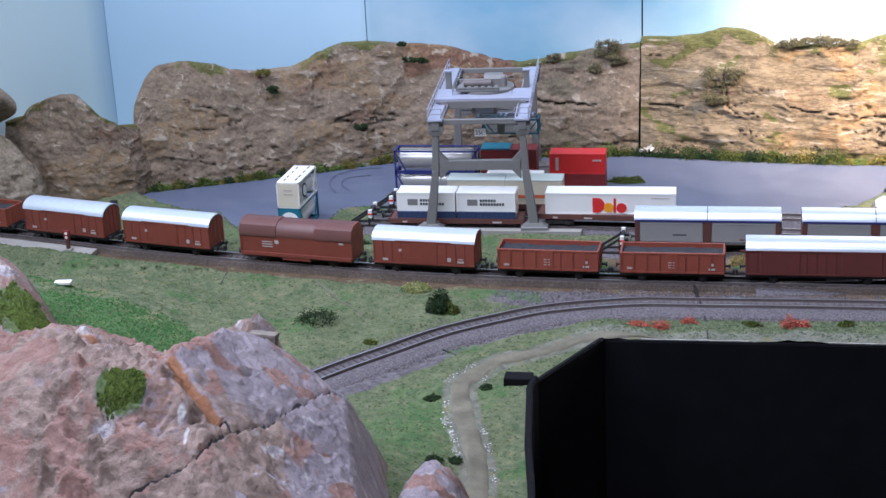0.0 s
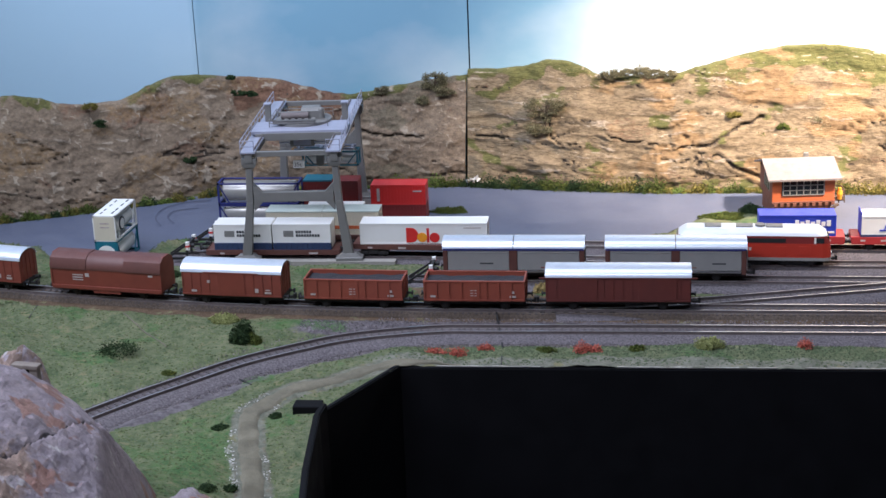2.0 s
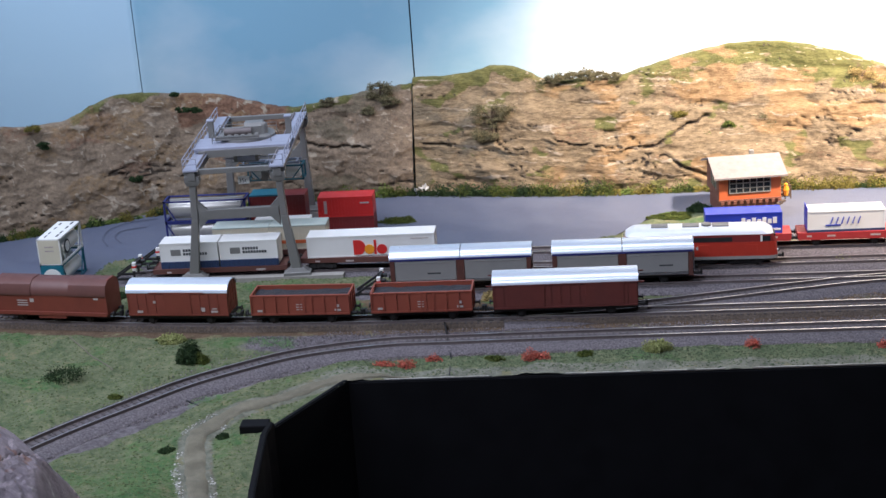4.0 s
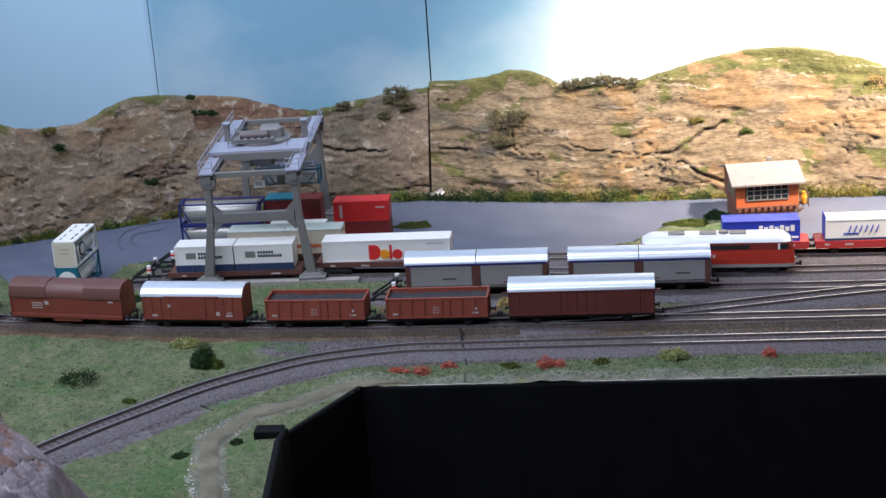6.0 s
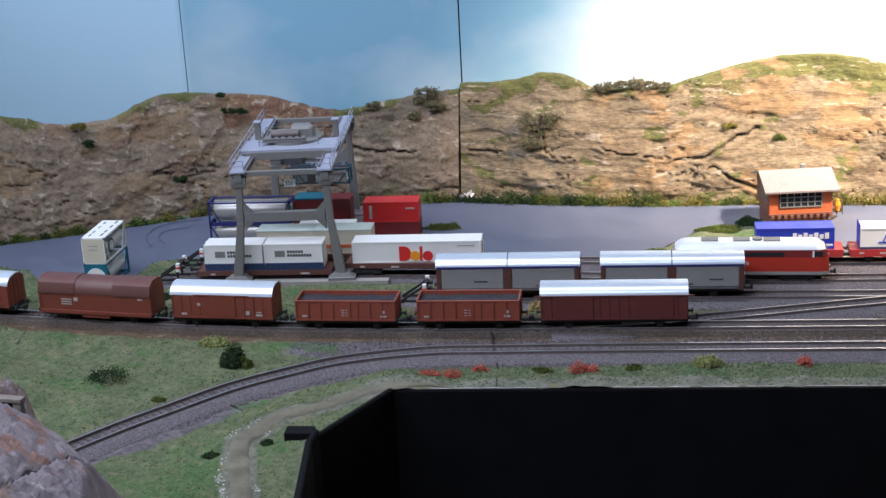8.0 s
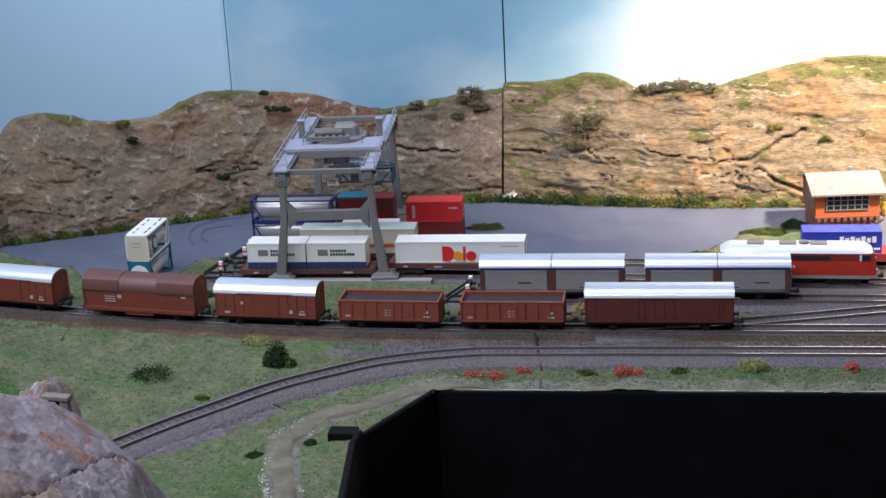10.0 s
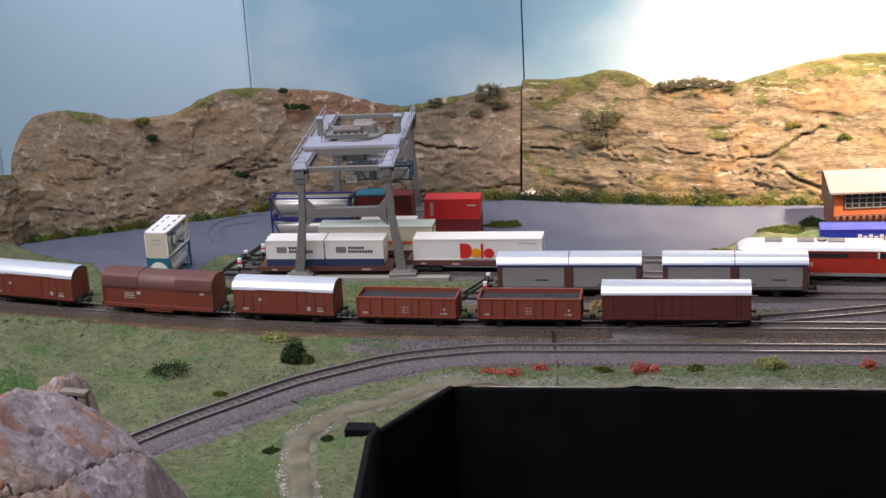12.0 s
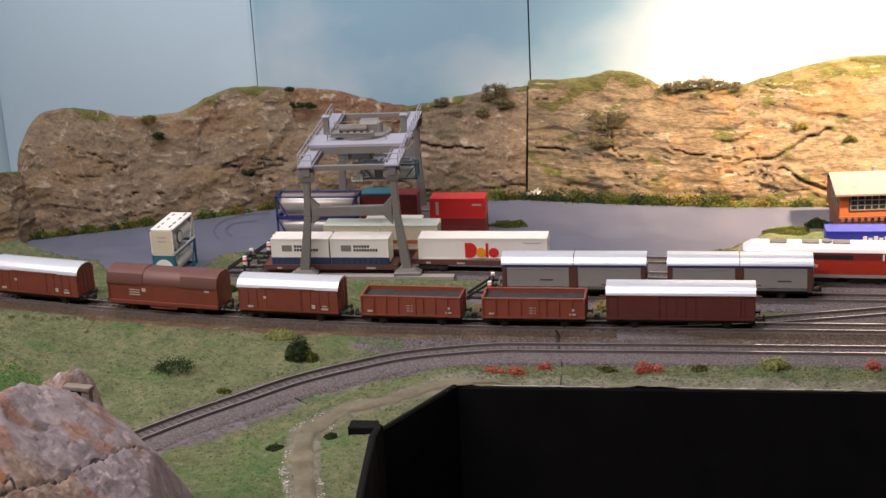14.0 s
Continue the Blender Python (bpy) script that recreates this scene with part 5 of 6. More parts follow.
def flat_wagon(name, label, x, length, key, mat, group, bogies=True, deck=4.6, deep=3.2):
    t = vehicle(name, label, "flat wagon", key, x, group)
    h = length / 2
    running_gear(t, length, () if bogies else (-h * 0.6, h * 0.6), beam=mat, top=deck - 0.3 if deck > 5 else 4.9)
    if bogies:
        bogie(t, -h + 14, 11)
        bogie(t, h - 14, 11)
    bm = bmesh.new()
    for s in (-1, 1):
        block(bm, -h + 0.5, h - 0.5, s * 6.9, s * 8.4, deck - deep, deck + 0.2, 0.2)
    part("side_beam", bm, mat, t, "long side beam")
    bm = box(-h + 0.5, h - 0.5, -7.2, 7.2, deck - 0.8, deck)
    part("deck", bm, mat, t)
    prints(t, 8.4, [(-h * 0.6, deck - 2.6, 6, 1.1), (h * 0.3, deck - 2.6, 5, 1.1), (h * 0.75, deck - 2.6, 3, 1.1)])
    return t


# goods train on the main line
box_wagon(258, 82, "long oxide-red van with silver arched roof at the train's end", True, paint=DEEP_OXIDE)
open_wagon(176.5, 59, "oxide-red open wagon loaded with dark coal")
open_wagon(106.5, 59, "oxide-red open wagon loaded with dark coal")
box_wagon(34, 62, "short oxide-red van with silver arched roof")
hood_wagon(-45, 74, "brown sliding-hood wagon with ribbed ends")
box_wagon(-131, 62, "short oxide-red van with silver arched roof")
box_wagon(-205, 62, "short oxide-red van with silver arched roof")
open_wagon(-277, 59, "oxide-red open wagon loaded with dark coal")
short_tank_wagon(-342)
short_tank_wagon(-404)
long_tank_wagon(-480)
locomotive(-586, 100, "main", "ivory and dusty-blue diesel locomotive hauling the goods train", SAND, SAND, OCEAN, NAVY, "goods train")

# two grey sliding-wall wagons on the siding
sliding_wall_wagon(195.5, 85, "grey sliding-wall wagon with silver roof and brown posts")
sliding_wall_wagon(291.5, 83, "grey sliding-wall wagon with silver roof and brown posts")

# crane yard, near track
flat_wagon("container_wagon", "brown container wagon carrying two white containers", 38, 88, "crane_near", RUST, "container wagons", deck=5.0)
for i in range(2):
    c = container("container", "white container with navy ribbed base and dark lettering bars", 37.6, 17.0, WHITE, False)
    bm = box(0, 37.6, -0.25, 15.45, 0, 4.6, 0.1)
    for k in range(11):
        block(bm, 0.8 + k * 3.45, 1.5 + k * 3.45, -0.7, 0.1, 0.2, 4.5)
    part("base", bm, NAVY, c, "navy ribbed base")
    bm = box(7, 13.5, 0.1, 0.3, 8.6, 12.6)
    part("emblem", bm, GANTRY, c, "grey square emblem")
    bm = bmesh.new()
    for a, b, z in ((15.0, 25.0, 11.0), (15.0, 30.0, 8.6)):
        k = a
        while k < b:
            block(bm, k, k + 1.35, 0.1, 0.3, z, z + 1.7)
            k += 1.75
    part("lettering", bm, INK, c, "dark lettering bars")
    px, py, rz = on_track("crane_near", 38)
    at(c, 0.2 + i * 38.4, py - 7.6, RAIL_TOP + 5.1)
flat_wagon("container_wagon", "brown container wagon carrying a long white container", 136, 92, "crane_near", RUST, "container wagons", deck=8.6)
c = container("container", "long white container with red lettering bars and an orange sun disc", 81, 13.8, WHITE, False)
bm = bmesh.new()
for a, b, z0, z1 in ((42.6, 44.2, 1.2, 10.6), (31, 51, 0.3, 0.8)):
    block(bm, a, b, 0.0, 0.3, z0, z1)
part("lettering", bm, RED, c, "red upright bar and underline")
half = [(29.6, 1.2)] + [(33.0 + 4.2 * math.sin(k * math.pi / 10), 6.0 - 4.8 * math.cos(k * math.pi / 10)) for k in range(11)] + [(29.6, 10.8)]
bm = bmesh.new()
skin(bm, [[(u, v, z) for u, z in half] for v in (0.0, 0.3)])
part("lettering", bm, RED, c, "red half-round logo shape")
part("lettering", rod(bmesh.new(), (47.6, 0.35, 4.4), (47.6, 0.0, 4.4), 3.2, 24), RED, c, "red round logo shape")
part("sun_disc", rod(bmesh.new(), (39.7, 0.4, 4.6), (39.7, -0.15, 4.6), 3.1, 24), SUNNY, c, "orange and yellow disc")
part("label", box(66, 77, 0.12, 0.3, 10.4, 11.0), MARK, c, "faint grey label")
at(c, 95, -8.6, RAIL_TOP + 8.7)

# crane yard, far track
flat_wagon("container_wagon", "dark container wagon on the rear crane track", 66, 90, "crane_far", RUST, "container wagons", deck=6.1)
for i in range(2):
    c = container("container", "cream ribbed container with grey-green roof and orange stripe", 37.2, 15.6, CREAM, True)
    part("roof", box(-0.1, 37.3, -0.1, 15.3, 15.2, 16.1, 0.2), PALE, c, "grey-green roof")
    part("stripe", box(0.2, 37.0, -0.12, 0.4, 4.0, 6.2), ORANGE, c, "orange stripe")
    at(c, 28.4 + i * 37.6, 18.9, RAIL_TOP + 6.2)

# stacks standing in the yard
c = tank_container("teal-framed tank container with white end disc", 38, TEAL, WHITE, height=17.2)
part("end_disc", rod(bmesh.new(), (0.2, 7.6, 8.4), (-0.35, 7.6, 8.4), 6.3, 28), WHITE, c, "white round end plate")
part("end_panel", box(-0.1, 0.6, 0.8, 14.4, 0.8, 16.4), TEAL, c, "teal end panel")
at(c, -60.6, -18.4, 1.0, 87)
c = tank_container("white tank container stacked on a teal one", 38, WHITE, WHITE, height=17.2)
part("end_panel", box(-0.1, 0.6, 0.8, 14.4, 0.8, 16.4), CREAM, c, "cream end panel")
part("roof", box(0.4, 37.6, 0.6, 14.6, 16.6, 17.3, 0.1), WHITE, c, "white slotted roof")
bm = bmesh.new()
for i, k in enumerate((5, 12, 22, 31)):
    block(bm, k, k + 5, 3.2, 4.4, 17.25, 17.4)
    block(bm, k - 1, k + 3, 10.6, 11.6, 17.25, 17.4)
part("slot", bm, INK, c, "dark roof slots", kind="stuff")
bm = bmesh.new()
for z in (9.0, 11.6):
    block(bm, -0.2, 0.0, 4.4, 10.4, z, z + 0.9)
part("lettering", bm, MARK, c, "faint lettering bars")
part("ring", rod(bmesh.new(), (13, 0.5, 8.6), (13, 0.9, 8.6), 4.6, 24), INK, c, "dark ring emblem")
part("ring_centre", rod(bmesh.new(), (13, 0.3, 8.6), (13, 0.8, 8.6), 3.4, 24), WHITE, c, "white ring centre")
at(c, -60.6, -18.4, 18.3, 87)
for z in (1.0, 17.4):
    at(tank_container("silver tank container in a dark blue frame", 57, INDIGO, DULLTANK, height=15.2), -16.5, 69, z - (0 if z < 5 else 1.1))
at(container("container", "dark red ribbed container", 37.6, 14.0, DARKRED), 89.6, 71, 1.0)
c = at(container("container", "bright red ribbed container stacked on a dark red one", 37.6, 14.0, RED), 89.6, 71, 15.1)
part("lettering", box(4.2, 6.2, -0.1, 0.3, 2.5, 11.5), MARK, c, "pale vertical lettering bar")
part("lettering", box(29, 35, -0.1, 0.3, 9.0, 10.0), MARK, c)
at(container("container", "dark red ribbed container", 38, 15.0, DARKRED), 42.5, 74, 1.0)
c = at(container("container", "dark red ribbed container with teal top edge", 38, 15.0, DARKRED), 42.5, 74, 16.1)
part("top_rail", box(0, 20, -0.1, 15.3, 14.8, 15.8), TEAL, c, "teal top edge")
c = at(container("container", "white container with open roof rim", 38, 15.2, WHITE), 49.5, 44, 6.2)
for z0 in (1.0,):
    at(container("pallet_base", "grey low flat base under a white container", 38, 5.1, GREY, False), 49.5, 44, z0)

# right-hand end of the yard
yard_loco = locomotive(338.5, 94, "crane_near", "red diesel locomotive with silver roof waiting in the yard", LOCORED, DARKRED, SILVERWHITE, GREY, trim=WHITE, vent=GANTRY)
yard_loco.scale.z = 0.9
for x, mat, body, text in ((368, WAGONRED, BLUE, WHITE), (430, WAGONRED, WHITE, BLUE), (493, WAGONRED, WHITE, BLUE)):
    flat_wagon("container_wagon", "red flat wagon carrying a " + ("blue" if body is BLUE else "white") + " container", x, 59, "crane_far", mat, "red flat wagons", False, deck=9.2, deep=4.6)
    px, py, rz = on_track("crane_far", x)
    c = container("container", ("blue container with white lettering bars" if body is BLUE else "white container with slanting blue lettering bars"), 47, 13.6, body, False)
    bm = bmesh.new()
    if body is BLUE:
        for k in range(7):
            block(bm, 22 + k * 3.2, 24.4 + k * 3.2, -0.08, 0.3, 6.6, 9.4 if k % 2 else 10.4)
        block(bm, 34, 46, -0.08, 0.3, 2.0, 3.2)
    else:
        for k in range(6):
            bar(bm, (14 + k * 3.3, 0.15, 5.2), (15.4 + k * 3.3, 0.15, 9.6), 1.6, 0.4)
        block(bm, 11, 20, -0.08, 0.3, 4.0, 4.8)
        part("base", box(0.0, 47, -0.1, 15.3, 0, 1.6), NAVY, c, "navy base strip")
        # Left end only: bluish shade put on as a coloured panel.
        part("end_wall", box(-0.25, 0.3, 1.0, 14.2, 1.0, 15.6), BLUE, c, "blue end wall, its shade put into the colour")
    part("lettering", bm, text, c, "lettering bars")
    at(c, x - 23.5, py - 7.6, RAIL_TOP + 9.3)

# ---- gantry crane ----
def gantry_crane(y0, y1):
    t = thing("gantry_crane", "grey gantry crane standing over the container tracks", "crane")
    xl, xr = 29.0, 82.5
    for y, out in ((y0, 1.0), (y1, 0.25)):
        for s, x in ((-1, xl), (1, xr)):
            bm = bmesh.new()
            for a, b, w0, w1 in (((x + s * 6.0 * out, 5.5), (x + s * 1.2 * out, 44), 6.4, 4.4), ((x + s * 1.2 * out, 44), (x + s * 0.2, 68), 4.4, 4.0)):
                vs = []
                for (cx, z), w in ((a, w0), (b, w1)):
                    vs.append([(cx - w / 2, y - 2.2, z), (cx + w / 2, y - 2.2, z), (cx + w / 2, y + 2.2, z), (cx - w / 2, y + 2.2, z)])
                skin(bm, vs)
            bmesh.ops.bevel(bm, geom=bm.edges[:], offset=0.35, segments=1, affect="EDGES")
            leg = part("leg", bm, GANTRY, t, "tapered grey crane leg")
            bm = bmesh.new()
            skin(bm, [[(x + s * 6 * out + u * a, y + v * b, z) for u, v in ((-1, -1), (1, -1), (1, 1), (-1, 1))] for z, a, b in ((4.6, 8.5, 4.2), (6.4, 8.5, 4.2), (6.8, 7.4, 3.6), (9.0, 4.6, 2.8))])
            part("foot", bm, GANTRY, leg, "wide leg foot")
            bm = bmesh.new()
            skin(bm, [[(x + u * a, y + v * b, z) for u, v in ((-1, -1), (1, -1), (1, 1), (-1, 1))] for z, a, b in ((66.5, 3.4, 2.8), (69, 4.6, 3.4), (72.5, 4.6, 3.4))])
            part("bracket", bm, GANTRY, leg)
        bm = box(xl + 1.6, xr - 1.6, y - 1.9, y + 1.9, 43.8, 50.2, 0.4)
        for s, x in ((1, xl), (-1, xr)):
            for up in (-1, 1):
                z = 47 + up * 3.1
                prism(bm, [(y - 1.8, z), (y + 1.8, z), (y + 1.8, z + up * 0.1), (y - 1.8, z + up * 0.1)], x, x + s * 1)
                v = [bm.verts.new(c) for c in ((x + s * 1.4, y - 1.8, z), (x + s * 7.0, y - 1.8, z), (x + s * 1.4, y - 1.8, z + up * 6), (x + s * 1.4, y + 1.8, z), (x + s * 7.0, y + 1.8, z), (x + s * 1.4, y + 1.8, z + up * 6))]
                for f in ((0, 1, 2), (5, 4, 3), (0, 3, 4, 1), (1, 4, 5, 2), (2, 5, 3, 0)):
                    bm.faces.new([v[i] for i in f])
        bmesh.ops.recalc_face_normals(bm, faces=bm.faces[:])
        part("tie_beam", bm, GANTRY, t, "cross tie between the legs")
        part("end_beam", box(xl - 5, xr + 5, y - 2.4, y + 0.4, 73.4, 76.6, 0.3), GANTRY, t)
    for s, x in ((-1, xl), (1, xr)):
        bm = box(x - 2.6, x + 2.6, y0 - 4, y1 - 2, 70.0, 76.0, 0.35)
        beam = part("main_beam", bm, GANTRY, t, "long grey box girder")
        part("walkway", box(x - 4.6, x + 4.6, y0 - 5, y1 - 1, 76.0, 77.2, 0.2), DECK, beam, "pale lilac-grey walkway deck")
        part("crane_rail", box(x - s * 3.4 - 0.4, x - s * 3.4 + 0.4, y0, y1 - 4, 77.2, 78.2), RAIL, beam)
        bm = bmesh.new()
        ex = x + s * 4.3
        n = 12
        for i in range(n + 1):
            yy = y0 - 4.6 + (y1 + 3 - y0) * i / n
            rod(bm, (ex, yy, 77), (ex, yy, 84.2), 0.26, 6)
        for z in (80.7, 84.2):
            rod(bm, (ex, y0 - 4.6, z), (ex, y1 - 1.6, z), 0.3, 6)
        for xx in (x - 4.2, x + 4.2):
            rod(bm, (xx, y0 - 4.6, 77), (xx, y0 - 4.6, 84.2), 0.26, 6)
        for z in (80.7, 84.2):
            rod(bm, (x - 4.2, y0 - 4.6, z), (x + 4.2, y0 - 4.6, z), 0.3, 6)
        part("hand_rail", bm, DECK, beam, "thin grey hand rail")
    # travelling trolley
    ym = 58.0
    bm = box(xl - 4, xr + 4, 20, 27, 78.2, 80.6, 0.3)
    block(bm, xl - 4, xr + 4, 27, 46, 79.4, 80.6, 0.2)
    trolley = part("trolley", bm, DECK, t, "travelling trolley with a flat lilac-grey deck")
    bm = box(xl + 3, xr - 3, 19.4, 21.4, 74.4, 79.2, 0.3)
    block(bm, xl - 1, xl + 3.4, 18.8, 22, 74.6, 79.0, 0.3)
    block(bm, xr - 3.4, xr + 1, 18.8, 22, 74.6, 79.0, 0.3)
    part("front_beam", bm, GANTRY, trolley, "dark grey front beam of the trolley")
    cx, cy = (xl + xr) / 2, 47.0
    bm = rod(bmesh.new(), (cx, cy, 80.4), (cx, cy, 82.2), 18.5, 36)
    part("turntable", bm, GANTRY, trolley, "round grey turntable plate")
    bm = bmesh.new()
    for k in range(6):
        block(bm, cx - 16 + k * 4.4, cx - 13.6 + k * 4.4, cy - 14, cy + 8, 82.2, 83.4, 0.1)
    block(bm, cx - 18, cx + 10, cy - 16, cy - 13.6, 82.2, 84.6, 0.2)
    block(bm, cx - 18, cx + 10, cy + 8, cy + 10.4, 82.2, 84.6, 0.2)
    part("winch_frame", bm, GANTRY, trolley, "grey winch frame of parallel bars")
    part("winch_drum", rod(bmesh.new(), (cx - 14, cy - 3, 84.6), (cx + 4, cy - 3, 84.6), 2.4, 18), RAIL, trolley, smooth=True)
    bm = prism(bmesh.new(), [(cy - 3, 82.2), (cy + 9, 82.2), (cy + 9, 87.4), (cy + 6.6, 89.4), (cy - 0.6, 89.4), (cy - 3, 87.4)], cx - 1, cx + 11, 0.4)
    part("motor_housing", bm, GANTRY, trolley, "rounded grey motor housing")
    bm = rod(bmesh.new(), (cx + 12, cy - 1, 82.2), (cx + 12, cy - 1, 87.6), 2.3, 14)
    bmesh.ops.create_icosphere(bm, subdivisions=2, radius=2.3, matrix=Matrix.Translation((cx + 12, cy - 1, 87.6)))
    part("motor_cap", bm, GANTRY, trolley, smooth=True)
    bm = bmesh.new()
    for a, b in (((cx - 20, cy - 17), (cx + 18, cy - 17)), ((cx - 20, cy + 14), (cx + 18, cy + 14)), ((cx - 20, cy - 17), (cx - 20, cy + 14))):
        for z in (83.2, 85.4):
            rod(bm, (*a, z), (*b, z), 0.24, 6)
    for q in ((cx - 20, cy - 17), (cx, cy - 17), (cx + 18, cy - 17), (cx - 20, cy + 14), (cx + 18, cy + 14), (cx - 20, cy)):
        rod(bm, (*q, 80.6), (*q, 85.4), 0.24, 6)
    part("hand_rail", bm, GANTRY, trolley)
    for x in (xl + 1, xr - 1):
        post = part("bollard", box(x - 1.9, x + 1.9, 60, 64, 77.2, 88.5, 0.4), GANTRY, trolley, "upright cable post")
        part("cap", box(x - 2.4, x + 2.4, 59.5, 64.5, 88.5, 89.5, 0.2), DECK, post)
    # load beam, cables and cabin
    cabin = part("cabin", box(47, 63, ym - 20, ym - 8, 65.5, 73, 0.6), GANTRY, t, "operator's cabin")
    part("cabin_window", box(49.5, 61, ym - 20.5, ym - 19.8, 66.4, 72), DECK, cabin, "pale lilac cabin front")
    bm = bmesh.new()
    for z in (68, 71.4):
        rod(bm, (40, ym - 19, z), (72, ym - 19, z), 0.4, 6)
    part("cabin_rail", bm, DECK, t, "thin rails beside the cabin")
    bm = box(46, 87, ym + 1.2, ym + 2.6, 56.8, 58.2, 0.2)
    block(bm, 46, 87, ym + 10.4, ym + 11.8, 56.8, 58.2, 0.2)
    for x in (48, 63, 66, 84):
        block(bm, x, x + 1.4, ym + 1.2, ym + 11.8, 56.9, 58.1)
    part("spreader", bm, DECK, t, "open container spreader frame")
    for x in (50, 78):
        for y in (ym + 2, ym + 11):
            part("cable", rod(bmesh.new(), (x, y, 58), (x + (64 - x) * 0.4, y, 79), 0.3, 6), UNDER, t, "thin hoist cable")
    part("hook_block", box(62, 67, ym - 9, ym - 4, 49, 60, 0.5), GANTRY, t)
    sign = part("sign", box(47.5, 54.9, ym - 15.6, ym - 15.0, 49.6, 54.6), WHITE, t, "white load sign")
    curve = bpy.data.curves.new("load_text", "FONT")
    curve.body, curve.size, curve.extrude = "35t", 4.0 * MM, 0.05 * MM
    tmp = bpy.data.objects.new("load_text", curve)
    text_mesh = bpy.data.meshes.new_from_object(tmp)
    text_mesh.materials.append(INK)
    ob = new("text", text_mesh)
    ob.parent = sign
    ob.matrix_world = pose(47.9 * MM, (ym - 15.72) * MM, 50.7 * MM, 90, 0, 0)
    turn = Matrix.Rotation(radians(3.6), 4, "Z")
    pivot = Vector((56 * MM, -14 * MM, 0))
    t.matrix_world = Matrix.Translation(pivot) @ turn @ Matrix.Translation(-pivot)
    return t


gantry_crane(-14, 122)
at(tank_container("white tank container in a teal frame hanging from the crane", 38, TEAL, WHITE, height=10.5, width=11.0), 46.5, 59, 46.0)
for y, xa, xb in ((-14, -12, 118), (122, 10, 92)):
    tagged(part("crane_track", box(xa, xb, y - 3, y + 3, 0.5, 4.5), CONCRETE), "low concrete strip under the crane legs", "crane rail", kind="structure")


# ---- buffer stops ----
def buffer_stop(x, y, label):
    t = thing("buffer_stop", label, "buffer stop", x, y, 2.4, 0, "buffer stops")
    for s in (-1, 1):
        bm = bar(bmesh.new(), (-15, s * 5, 0.6), (0, s * 5, 10.4), 1.5, 1.3)
        bar(bm, (-15, s * 5, 0.6), (4, s * 5, 0.6), 1.4, 1.4)
        bar(bm, (-1, s * 5, 0.5), (-1, s * 5, 11), 1.3, 1.3)
        part("side_frame", bm, UNDER, t, "black slanting side frame")
        part("buffer", rod(bmesh.new(), (1.2, s * 5, 9.4), (4.2, s * 5, 9.4), 1.3, 12), UNDER, t)
    part("beam", box(-0.4, 1.4, -8.6, 8.6, 7.6, 11.4, 0.25), UNDER, t, "black cross beam")
    for s in (-1, 1):
        part("marker", box(-0.7, 1.7, s * 6.6, s * 9.0, 7.2, 12.6, 0.2), WHITE, t, "white end marker")
        part("stripe", box(-0.8, 1.8, s * 6.5, s * 9.1, 9.2, 10.4), RED, t, "red stripe")
    return t


buffer_stop(-18, -1, "black buffer stop with white and red markers")
buffer_stop(-10, 28, "black buffer stop with white and red markers")
buffer_stop(145, -46, "black buffer stop with white marker at the siding's end")


